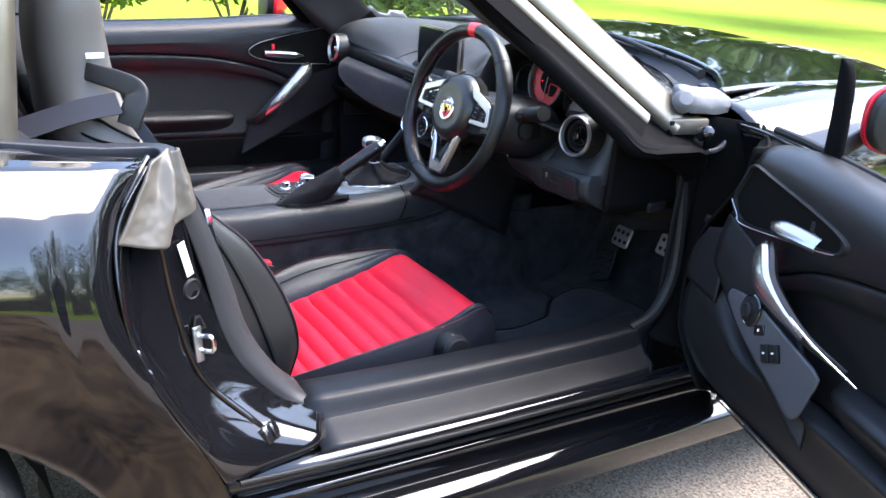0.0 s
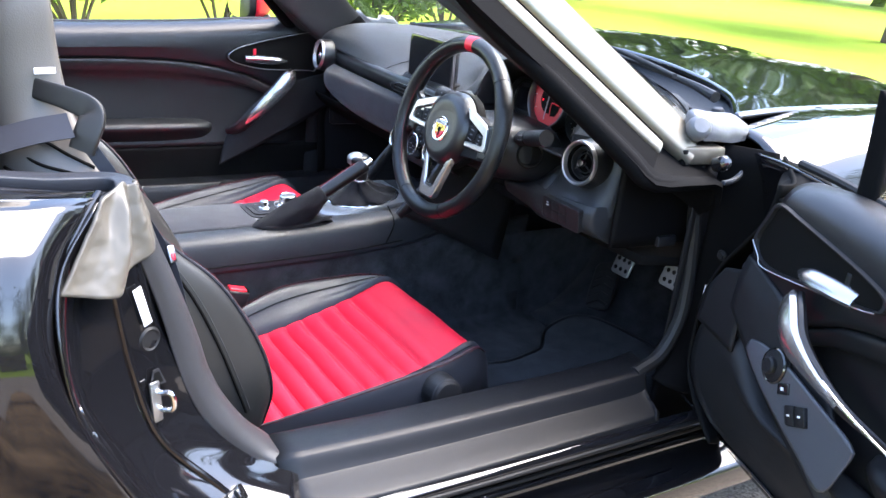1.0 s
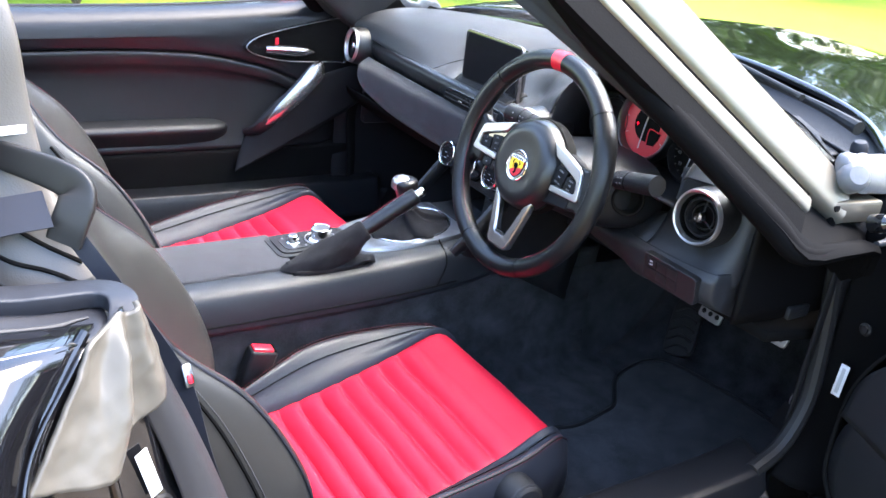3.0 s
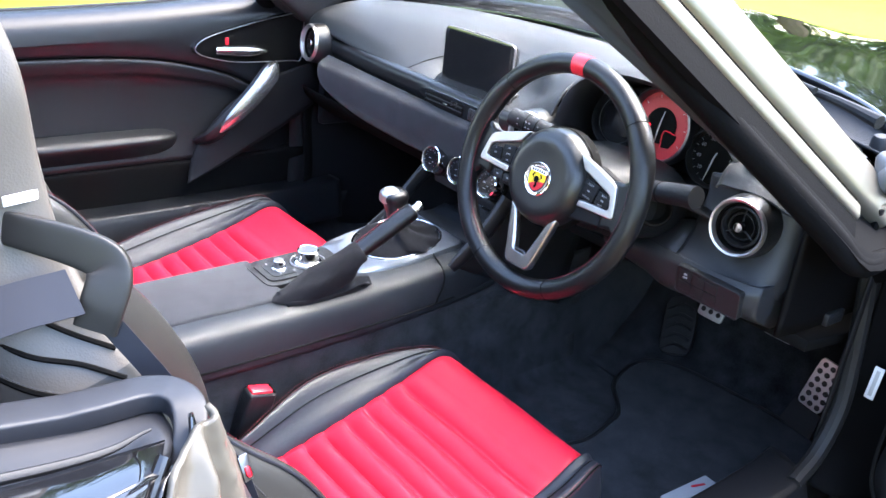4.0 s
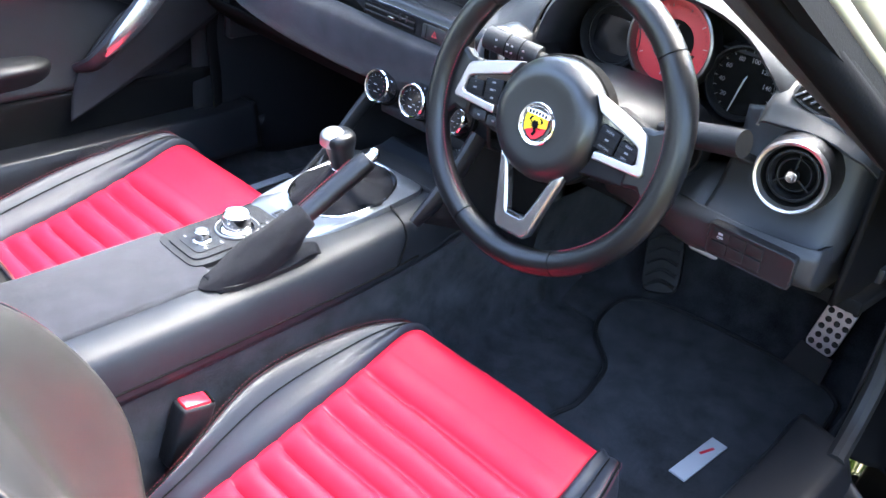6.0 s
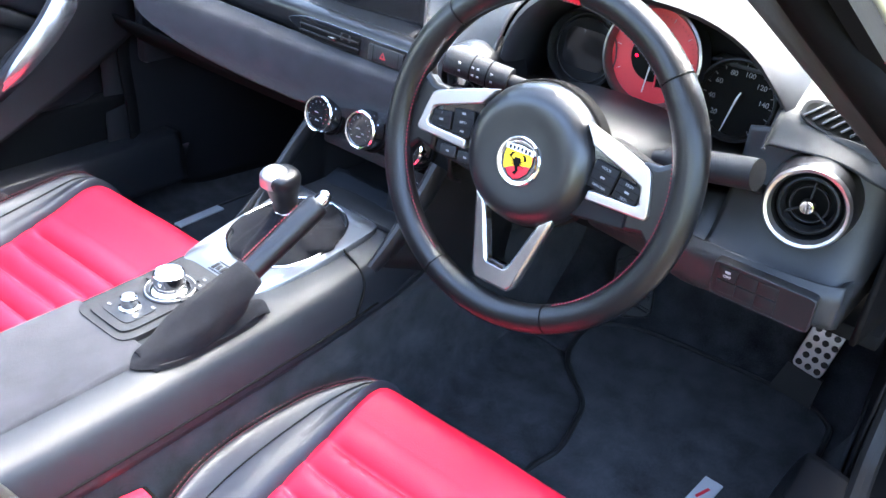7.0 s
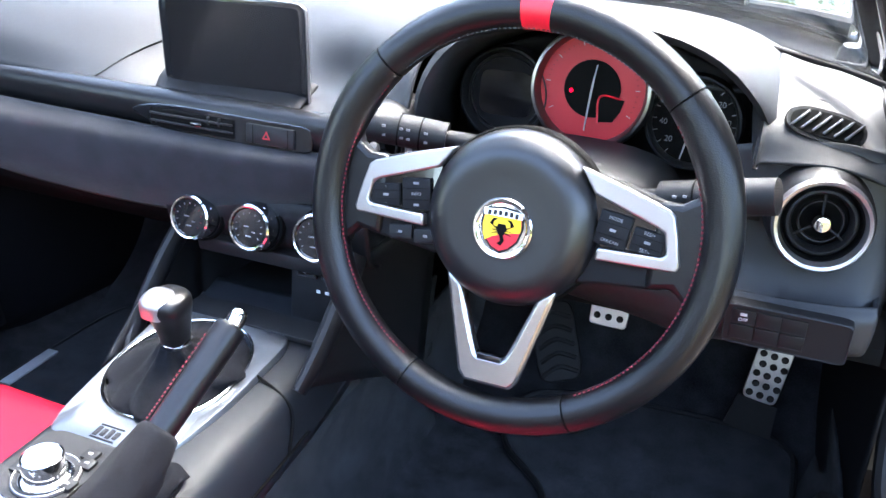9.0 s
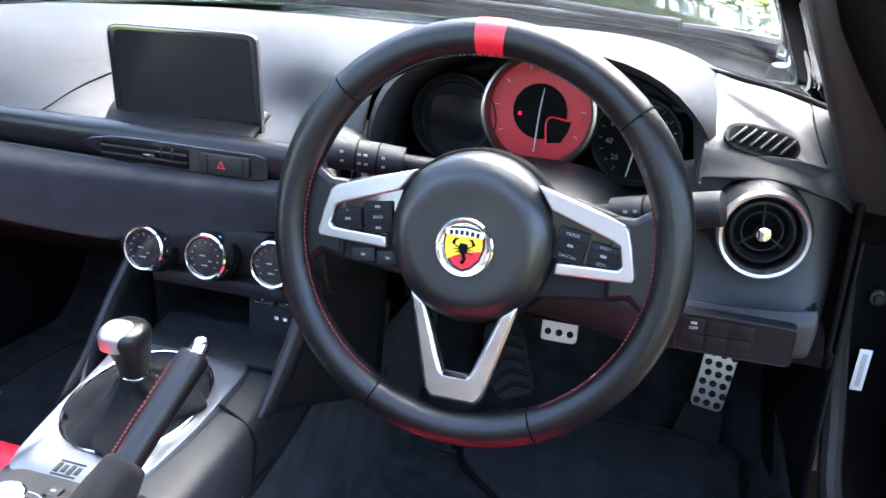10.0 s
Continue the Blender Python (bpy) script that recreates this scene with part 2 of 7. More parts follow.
def patch(name, rows, material, parent=None, label="", nu=16, nv=16, thick=0.004, bend=None, m=None):
    """A smooth sheet through rows of control points, with thickness. bend(point, u, v) may move each point."""
    cols = [curve_pts(r, nv) for r in rows]
    lines = [curve_pts([c[j] for c in cols], nu) for j in range(nv)]
    vs = []
    for i in range(nu):
        for j in range(nv):
            p = lines[j][i]
            vs.append(bend(p, i / (nu - 1), j / (nv - 1)) if bend else p)
    return solid(name, vs, grid_faces(nu, nv), material, parent, label, thick=thick, m=m, split=60)


def loft(name, rings, material, parent=None, label="", n=None, caps=True, smooth=True, split=50, m=None, per=None):
    """A closed skin through rings of points; per: smooth each ring to that many points; n: smooth along to that many rings."""
    if per:
        rings = [curve_pts(r, per, True) for r in rings]
    if n:
        k = len(rings[0])
        lines = [curve_pts([r[j] for r in rings], n) for j in range(k)]
        rings = [[lines[j][i] for j in range(k)] for i in range(n)]
    k = len(rings[0])
    vs = [p for r in rings for p in r]
    fs = grid_faces(len(rings), k, wrap_v=True)
    if caps:
        fs += [tuple(range(k)), tuple(range((len(rings) - 1) * k, len(rings) * k))]
    return solid(name, vs, fs, material, parent, label, smooth=smooth, split=split, m=m)


def tube(name, pts, r, material, parent=None, label="", n=None, sides=10, closed=False, flat=1.0, up=None, m=None, p=2.0):
    """A round, flattened or (p over 2) squared bar along a smooth path; r: a number or one per given point."""
    pts = [Vector(p) for p in pts]
    rs = list(r) if isinstance(r, (list, tuple)) else [r] * len(pts)
    n = n or max(2, 6 * (len(pts) - 1))
    path = curve_pts(pts, n, closed)
    rr = [v.x for v in curve_pts([(q, 0, 0) for q in rs], n, closed)]
    vs = []
    side = None
    for i, at in enumerate(path):
        t = (path[(i + 1) % n] - path[i - 1]) if closed else path[min(i + 1, n - 1)] - path[max(i - 1, 0)]
        t.normalize()
        if up is not None:
            side = t.cross(Vector(up)).normalized()
        elif side is None:
            side = t.orthogonal().normalized()
        else:
            side = (side - t * side.dot(t)).normalized()
        other = side.cross(t)
        for k in range(sides):
            a = 2 * math.pi * k / sides
            c, q = math.cos(a), math.sin(a)
            vs.append(at + side * (rr[i] * math.copysign(abs(c) ** (2 / p), c)) + other * (rr[i] * flat * math.copysign(abs(q) ** (2 / p), q)))
    fs = grid_faces(n, sides, wrap_u=closed, wrap_v=True)
    if not closed:
        fs += [tuple(range(sides)), tuple(range((n - 1) * sides, n * sides))]
    return solid(name, vs, fs, material, parent, label, m=m)


def box_bm(size, bevel=0.0, seg=2):
    bm = bmesh.new()
    bmesh.ops.create_cube(bm, size=1, matrix=Matrix.Diagonal((*size, 1)))
    if bevel:
        bmesh.ops.bevel(bm, geom=bm.edges[:], offset=bevel, segments=seg, profile=0.5, affect="EDGES")
    return bm


def rbox(name, at, size, material, parent=None, label="", rot=(0, 0, 0), bevel=0.004, seg=2, base=None):
    """A box with rounded edges; base: a pose in which at and rot are given."""
    m = pose(*at, *rot)
    return part(name, box_bm(size, bevel, seg), material, parent, label, m=base @ m if base is not None else m)


def lathe(name, profile, material, parent=None, label="", m=None, n=32, arc=360.0, start=0.0):
    """A turned shape round local z; profile: (radius, height) points."""
    vs, full = [], arc >= 360
    count = n if full else n + 1
    for i in range(count):
        a = radians(start + arc * i / n)
        vs += [Vector((r * math.cos(a), r * math.sin(a), h)) for r, h in profile]
    return solid(name, vs, grid_faces(count, len(profile), wrap_u=full), material, parent, label, m=m, split=30)


def facing(at, out, up=(0, 0, 1)):
    """A pose at a place whose z points out and whose y points up as far as it can."""
    z = Vector(out).normalized()
    x = Vector(up).cross(z).normalized()
    return Matrix.Translation(at) @ Matrix((x, z.cross(x), z)).transposed().to_4x4()


def plate(name, outline, depth, material, parent=None, label="", m=None, bevel=0.0, round_to=None):
    """A flat plate from an outline in local x, y, with its front at z = 0 and its depth behind."""
    pts = [Vector((p[0], p[1], 0)) for p in outline]
    if round_to:
        pts = curve_pts(pts, round_to, True)
    k = len(pts)
    vs = pts + [p + Vector((0, 0, -depth)) for p in pts]
    fs = [tuple(range(k)), tuple(range(2 * k - 1, k - 1, -1))] + [(i, i + k, (i + 1) % k + k, (i + 1) % k) for i in range(k)]
    return solid(name, vs, fs, material, parent, label, m=m, bevel=bevel, split=30)


def ring_outline(w, h, p=2.0, n=28):
    """A rounded rectangle or ellipse: p is 2 for an ellipse, more for squarer corners."""
    out = []
    for i in range(n):
        a = 2 * math.pi * i / n
        c, s = math.cos(a), math.sin(a)
        out.append((0.5 * w * math.copysign(abs(c) ** (2 / p), c), 0.5 * h * math.copysign(abs(s) ** (2 / p), s)))
    return out


def words(name, text, size, material, parent, m, label="", deep=0.0004):
    """Raised lettering as a mesh."""
    cu = bpy.data.curves.new(name, "FONT")
    cu.body, cu.size, cu.extrude, cu.align_x, cu.align_y = text, size, deep, "CENTER", "CENTER"
    tmp = new(name, cu)
    me = bpy.data.meshes.new_from_object(tmp)
    bpy.data.objects.remove(tmp)
    me.materials.clear()
    me.materials.append(material)
    ob = new(name, me)
    ob.matrix_world = m
    ob.parent = parent
    ob.matrix_parent_inverse = parent_world(parent).inverted()
    if label:
        ob["label"] = label
    return ob


def stitches(name, pts, n, size, material, parent, label="", up=(0, 0, 1)):
    """A row of short thread stitches along a smooth path, as one mesh."""
    path = curve_pts(pts, n * 2)
    bm = bmesh.new()
    for i in range(0, n * 2 - 1, 2):
        a, b = path[i], path[i + 1]
        t = (b - a).normalized()
        s = t.cross(Vector(up)).normalized() * size
        w = s.cross(t).normalized() * size
        q = [bm.verts.new(p) for p in (a + s, a + w, a - s, a - w, b + s, b + w, b - s, b - w)]
        for k in range(4):
            bm.faces.new((q[k], q[(k + 1) % 4], q[4 + (k + 1) % 4], q[4 + k]))
    return part(name, bm, material, parent, label)


# ---- ground and surroundings ----
def sheet(name, x0, x1, y0, y1, z, material, nx=2, ny=2, rough_z=0.0):
    vs = []
    for i in range(nx + 1):
        for j in range(ny + 1):
            x, y = x0 + (x1 - x0) * i / nx, y0 + (y1 - y0) * j / ny
            vs.append((x, y, z + rough_z * noise.noise(Vector((x * 0.6, y * 0.6, 0)))))
    return solid(name, vs, grid_faces(nx + 1, ny + 1), material)


ground = sheet("ground", -400, 400, -400, 400, -0.05, GRASS_FAR, 40, 40)
tagged(ground, "bright green sunlit lawn reaching far past the drive", "lawn", kind="structure")
drive = rbox("drive", (1.3, -1.2, -0.025), (6.4, 11.0, 0.05), ASPHALT, bevel=0.01)
tagged(drive, "worn grey-brown asphalt drive under the parked car", "drive", kind="structure")


# ---- car body ----
car = thing("convertible_car", "glossy black two-seat convertible body with its roof folded", "car", (0, 0, 0))


def both(f):
    """Calls f for the right side (+1) and the left side (-1)."""
    for s in (1, -1):
        f(s)


def quarter(s):
    st = [
        [(.748, -.906, .836), (.800, -.955, .768), (.856, -.968, .66), (.868, -.905, .5), (.852, -.825, .36), (.845, -.80, .25)],
        [(.766, -.945, .845), (.832, -.984, .782), (.872, -.990, .667), (.871, -.932, .5), (.856, -.862, .37), (.8475, -.845, .25)],
        [(.778, -1.0, .85), (.842, -1.03, .785), (.878, -1.03, .67), (.874, -.985, .5), (.86, -.94, .38), (.85, -.925, .25)],
        [(.78, -1.1, .86), (.85, -1.1, .80), (.884, -1.09, .70), (.882, -1.08, .60), (.878, -1.07, .53), (.876, -1.065, .46)],
        [(.77, -1.4, .88), (.85, -1.4, .83), (.887, -1.4, .77), (.892, -1.4, .73), (.895, -1.4, .69), (.895, -1.4, .655)],
        [(.72, -1.72, .87), (.80, -1.73, .83), (.84, -1.74, .76), (.85, -1.74, .65), (.85, -1.74, .5), (.845, -1.74, .35)],
        [(.60, -2.05, .86), (.66, -2.08, .82), (.70, -2.1, .74), (.71, -2.1, .62), (.70, -2.09, .48), (.68, -2.05, .34)],
    ]
    patch("rear_wing", [[(s * x, y, z) for x, y, z in r] for r in st], PAINT, car, nu=30, nv=24, thick=0.006)


both(quarter)
patch("boot_lid", [[(-.6, -2.08, .84), (0, -2.15, .86), (.6, -2.08, .84)], [(-.72, -1.72, .872), (0, -1.75, .91), (.72, -1.72, .872)],
                   [(-.765, -1.4, .882), (0, -1.4, .925), (.765, -1.4, .882)], [(-.775, -1.14, .862), (0, -1.14, .90), (.775, -1.14, .862)]], PAINT, car, nu=20, nv=20, thick=0.006)
patch("rear_bumper", [[(-.7, -2.1, .82), (0, -2.17, .86), (.7, -2.1, .82)], [(-.72, -2.12, .6), (0, -2.2, .62), (.72, -2.12, .6)],
                      [(-.68, -2.06, .34), (0, -2.12, .3), (.68, -2.06, .34)]], PAINT, car, nu=14, nv=14, thick=0.006)


def front_wing(s):
    st = [
        [(.70, .30, .885), (.775, .30, .86), (.845, .31, .78), (.862, .32, .62), (.855, .33, .42), (.845, .34, .25)],
        [(.66, .50, .905), (.77, .50, .895), (.85, .50, .81), (.870, .50, .65), (.86, .50, .44), (.85, .50, .25)],
        [(.64, .66, .910), (.76, .66, .912), (.855, .66, .83), (.880, .66, .69), (.878, .65, .56), (.876, .64, .46)],
        [(.63, .95, .905), (.74, .95, .92), (.85, .95, .86), (.885, .95, .78), (.893, .95, .72), (.893, .95, .665)],
        [(.61, 1.30, .87), (.71, 1.30, .88), (.81, 1.30, .81), (.845, 1.30, .68), (.85, 1.30, .5), (.84, 1.30, .3)],
        [(.54, 1.62, .77), (.60, 1.62, .76), (.67, 1.62, .70), (.70, 1.64, .58), (.70, 1.64, .42), (.68, 1.60, .28)],
    ]
    patch("front_wing", [[(s * x, y, z) for x, y, z in r] for r in st], PAINT, car, nu=30, nv=22, thick=0.006)


both(front_wing)
patch("bonnet", [
    [(-.662, .335, .900), (-.50, .475, .920), (-.25, .555, .934), (0, .58, .938), (.25, .555, .934), (.50, .475, .920), (.662, .335, .900)],
    [(-.648, .55, .908), (-.50, .60, .925), (-.25, .70, .942), (0, .72, .940), (.25, .70, .942), (.50, .60, .925), (.648, .55, .908)],
    [(-.628, .95, .905), (-.48, .95, .925), (-.25, .95, .948), (0, .95, .942), (.25, .95, .948), (.48, .95, .925), (.628, .95, .905)],
    [(-.61, 1.30, .868), (-.45, 1.33, .895), (-.25, 1.35, .918), (0, 1.36, .915), (.25, 1.35, .918), (.45, 1.33, .895), (.61, 1.30, .868)],
    [(-.54, 1.61, .77), (-.40, 1.66, .80), (-.2, 1.70, .82), (0, 1.71, .82), (.2, 1.70, .82), (.40, 1.66, .80), (.54, 1.61, .77)]],
    PAINT, car, "glossy black bonnet reflecting trees and sky", nu=40, nv=40, thick=0.012)
patch("front_bumper", [[(-.62, 1.6, .76), (0, 1.72, .81), (.62, 1.6, .76)], [(-.70, 1.63, .55), (0, 1.80, .58), (.70, 1.63, .55)],
                       [(-.68, 1.58, .25), (0, 1.72, .22), (.68, 1.58, .25)]], PAINT, car, nu=14, nv=14, thick=0.006)


def wheel(s, y):
    m = facing((s * .80, y, .31), (s, 0, 0))
    w = lathe("road_wheel", [(.20, -.09), (.215, -.10), (.215, .05), (.205, .06), (.20, .055), (.20, -.09)], STEEL, car, m=m, n=40)
    lathe("tyre", [(.215, -.10), (.27, -.105), (.302, -.09), (.311, -.06), (.311, .04), (.302, .07), (.27, .082), (.215, .06)], TYRE, w, m=m, n=56)
    for i in range(5):
        a = i * 2 * math.pi / 5
        p = [m @ Vector((r * math.cos(a), r * math.sin(a), h)) for r, h in ((.03, .03), (.12, .045), (.205, .04))]
        tube("spoke", p, [.03, .022, .026], STEEL, w, flat=0.5, up=(s, 0, 0))
    lathe("hub_cap", [(0, .05), (.03, .048), (.045, .03), (.045, 0)], STEEL, w, m=m, n=20)
    lathe("arch_liner", [(.345, -.2), (.345, .06)], HARD, car, m=m, n=40, arc=200, start=-10)


for side in (1, -1):
    for axle in (-1.40, .93):
        wheel(side, axle)


def sills(s):
    def row(y, pts):
        return [(s * x, y, z) for x, z in pts]
    trim = [(.650, .300), (.662, .362), (.671, .390), (.683, .400), (.738, .406), (.754, .404), (.761, .398), (.774, .377), (.782, .372), (.824, .360), (.834, .355), (.838, .344)]
    rows = [row(y, [(x, z + dz) for x, z in trim]) for y, dz in ((-.655, .002), (-.4, -.002), (-.1, 0), (.075, .004))]
    rows.append([(s * (x - .004), .155 - .5 * max(0, x - .69), z + .010) for x, z in trim])
    patch("sill_cover", rows, SILL, car, "dark grey plastic door sill cover", nu=24, nv=60, thick=0.004)
    paint = [(.832, .352), (.845, .347), (.850, .338), (.846, .322), (.832, .312), (.828, .30), (.842, .296), (.846, .284), (.838, .262), (.83, .246)]
    patch("painted_sill", [row(y, paint) for y in (-.86, -.4, 0, .36)], PAINT, car, nu=8, nv=50, thick=0.004)
    skirt = [(.826, .262), (.850, .254), (.880, .243), (.893, .232), (.896, .215), (.888, .180), (.868, .160), (.83, .145), (.70, .14)]
    patch("side_skirt", [row(y, skirt) for y in (-.98, -.4, 0, .62)], PAINT, car, nu=8, nv=30, thick=0.004)
    for k, (x, z) in enumerate(((.852, .334), (.838, .306))):
        tube("sill_seal", [(s * x, -.80, z + .01), (s * x, -.4, z), (s * x, .3, z + .004)], .0045, RUBBER, car, n=20, sides=8)


both(sills)


def jamb(s):
    rows = [
        [(.690, -.860, .835), (.725, -.875, .835), (.735, -.888, .835), (.742, -.896, .834), (.750, -.905, .832)],
        [(.690, -.838, .77), (.722, -.856, .77), (.740, -.885, .77), (.775, -.935, .77), (.802, -.957, .768)],
        [(.690, -.822, .70), (.725, -.842, .70), (.746, -.885, .70), (.800, -.955, .70), (.846, -.968, .70)],
        [(0.721, -0.801, 0.6), (.731, -.828, .60), (.751, -.868, .60), (.812, -.946, .60), (.864, -.952, .60)],
        [(0.728, -0.763, 0.5), (.744, -.800, .50), (.771, -.839, .50), (.822, -.897, .50), (.866, -.905, .50)],
        [(0.740, -0.695, 0.42), (.768, -.725, .42), (.797, -.763, .42), (.832, -.83, .42), (.860, -.86, .42)],
        [(.757, -.625, .386), (.785, -.632, .372), (.822, -.655, .358), (.838, -.75, .35), (.852, -.82, .345)],
    ]
    patch("door_jamb", [[(s * x, y, z) for x, y, z in r] for r in rows], PAINT, car, nu=40, nv=24, thick=0.004)
    edge = [((0.682, -0.841, 0.8), (0.712, -0.847, 0.8)), ((0.684, -0.82, 0.75), (0.722, -0.836, 0.75)), ((0.687, -0.799, 0.7), (0.724, -0.819, 0.7)), ((0.689, -0.779, 0.65), (0.726, -0.804, 0.65)), ((0.69, -0.761, 0.6), (0.727, -0.791, 0.6)),
            ((0.69, -0.746, 0.55), (0.73, -0.776, 0.55)), ((0.69, -0.722, 0.5), (0.734, -0.753, 0.5)), ((0.688, -0.688, 0.45), (0.741, -0.714, 0.45)), ((0.686, -0.652, 0.415), (0.747, -0.678, 0.415))]
    rows = []
    for a, b in edge:
        a, b = Vector(a), Vector(b)
        rows.append([a + Vector((-.004, -.012, -.008)), a, a.lerp(b, .3) + Vector((.006, .008, .006)), a.lerp(b, .7) + Vector((.007, .008, .006)), b + Vector((.002, .003, .001)), b + Vector((.002, -.012, -.006))])
    rows.append([(.668, -.645, .378), (.676, -.645, .398), (.700, -.645, .409), (.736, -.645, .409), (.756, -.645, .400), (.760, -.650, .388)])
    patch("jamb_trim", [[(s * q[0], q[1], q[2]) for q in r] for r in rows], JAMB_TRIM, car, "dark grey jamb trim strip", nu=50, nv=30, thick=.004)
    bead = [(.747, -.888, .735), (.749, -.884, .70), (.755, -.866, .60), (.775, -.835, .50), (.801, -.762, .42), (.828, -.706, .360)]
    tube("jamb_bead", [(s * x, y, z) for x, y, z in bead], .0055, PAINT, car, n=40, sides=10)


both(jamb)

# rubber weather flap on top of the driver's door jamb
def crumple(q, u, v):
    wave = .0022 * math.sin(21 * v + 5 * u) * u + .0030 * noise.noise(q * 34) + .0016 * noise.noise(q * 90)
    return q + Vector((.80, .55, .1)) * (.007 + wave)


flap_top = [(.690, -.848, .842), (.710, -.852, .845), (.712, -.864, .842), (.722, -.872, .850), (.734, -.885, .842), (.752, -.902, .836)]
flap_low = [(.712, -.827, .764), (.728, -.840, .750), (.742, -.872, .736), (.780, -.886, .722), (.795, -.918, .728), (.806, -.962, .742)]
flap_out = (.003, .004, .000, .014, .000, .006)
patch("weather_flap", [[Vector(a).lerp(Vector(b), k) + Vector((.8, .55, .2)) * (o * 4 * k * (1 - k)) for a, b, o in zip(flap_top, flap_low, flap_out)] for k in (0, .3, .65, 1)],
      TAUPE_RUBBER, car, "creased taupe rubber weather flap capping the door jamb", nu=34, nv=80, thick=0.005, bend=crumple)
tube("flap_edge", [(.738, -.898, .842), (.765, -.930, .805), (.790, -.954, .765), (.815, -.965, .725)], [.005, .007, .007, .005], PAINT, car, n=20, sides=10)

# floor, tunnel, bulkheads
def floor_side(s):
    patch("carpet_floor", [[(s * .098, y, .46), (s * .098, y, .34), (s * .122, y, .222), (s * .30, y, .215), (s * .60, y, .215), (s * (.668 + dx), y, .25), (s * (.672 + dx), y, .36)]
                           for y, dx in ((-.78, 0), (-.4, 0), (0, .01), (.2, .035), (.35, .03), (.62, .02))], CARPET, car, nu=20, nv=30, thick=0.006)
    patch("toe_board", [[(s * .10, y, z) for y, z in ((.34, .222), (.45, .25), (.56, .36), (.62, .55), (.64, .85))],
                        [(s * .40, y, z) for y, z in ((.34, .216), (.47, .25), (.57, .36), (.62, .55), (.64, .85))],
                        [(s * .72, y, z) for y, z in ((.34, .216), (.47, .25), (.57, .36), (.62, .55), (.64, .85))]], CARPET, car, nu=12, nv=24, thick=0.006)
    patch("kick_panel", [[(.720, .195, z), (.713, .28, z), (.695, .45, z), (.672, .63, z)] if s > 0 else [(-.715, .02, z), (-.705, .20, z), (-.69, .40, z), (-.68, .63, z)] for z in (.23, .36, .60, .84)], SHROUD, car, "matte black footwell side panel", nu=8, nv=16, thick=.004)
    patch("front_jamb", [[(s * .715, .25, .86), (s * .75, .275, .86), (s * .80, .31, .86)], [(s * .722, .245, .60), (s * .76, .275, .60), (s * .82, .315, .60)],
                         [(s * .738, .20, .44), (s * .77, .25, .44), (s * .83, .32, .44)], [(s * .745, .15, .385), (s * .79, .19, .37), (s * .845, .33, .34)]], SEAL_BLACK, car, nu=24, nv=16, thick=0.004)
    tube("front_door_seal", [(s * .745, .10, .405), (s * .738, .17, .43), (s * .733, .212, .50), (s * .722, .225, .58), (s * .713, .225, .66), (s * .705, .218, .74), (s * .70, .225, .80)], .014, RUBBER, car, n=36)


both(floor_side)
patch("rear_bulkhead", [[(-.68, -.80, .22), (0, -.80, .22), (.68, -.80, .22)], [(-.68, -.90, .50), (0, -.90, .50), (.68, -.90, .50)],
                        [(-.68, -1.0, .80), (0, -1.0, .80), (.68, -1.0, .80)], [(-.70, -1.10, .84), (0, -1.10, .86), (.70, -1.10, .84)], [(-.76, -1.15, .86), (0, -1.15, .90), (.76, -1.15, .86)]],
      CARPET, car, nu=18, nv=10, thick=0.006)


def rear_side(s):
    tube("rear_side_trim", [(s * .722, -.895, .74), (s * .704, -.868, .80), (s * .674, -.852, .821), (s * .650, -.855, .825), (s * .637, -.875, .825), (s * .637, -.92, .826), (s * .632, -.98, .829), (s * .61, -1.3, .862)], [.009, .011, .0135, .0145, .015, .0155, .0165, .018], DECK, car, "dark grey trim rail round the roof well", n=50, sides=24, flat=0.6, up=(0, 0, 1), p=8)
    patch("well_trim", [[(s * .640, -.865, .815), (s * .68, -.868, .816), (s * .705, -.88, .812)], [(s * .645, -.95, .822), (s * .69, -.95, .815), (s * .722, -.955, .826)], [(s * .63, -1.15, .845), (s * .69, -1.15, .848), (s * .73, -1.15, .854)]], DECK, car, "black plastic trim behind the door", nu=14, nv=10, thick=.004)
    tube("well_rib", [(s * .680, -.885, .823), (s * .694, -.95, .826), (s * .70, -1.15, .856)], [.002, .006, .007], GREY_TRIM, car, n=16, sides=12, flat=.6, p=3)
    patch("shoulder_panel", [[(s * .708, -.885, .832), (s * .728, -.895, .836), (s * .749, -.906, .837)], [(s * .722, -1.0, .846), (s * .752, -1.0, .85), (s * .779, -1.0, .851)],
                             [(s * .725, -1.15, .862), (s * .75, -1.15, .866), (s * .78, -1.15, .862)]], PAINT, car, nu=10, nv=10, thick=0.004)
    patch("inner_side_panel", [[(s * .68, -.84, .80), (s * .66, -1.0, .82), (s * .62, -1.2, .85)], [(s * .68, -.82, .60), (s * .67, -.95, .60), (s * .66, -1.1, .60)],
                               [(s * .685, -.78, .40), (s * .68, -.85, .40), (s * .68, -1.0, .40)], [(s * .67, -.64, .30), (s * .67, -.8, .30), (s * .67, -1.0, .30)]], HARD, car, nu=12, nv=8, thick=0.004)


both(rear_side)

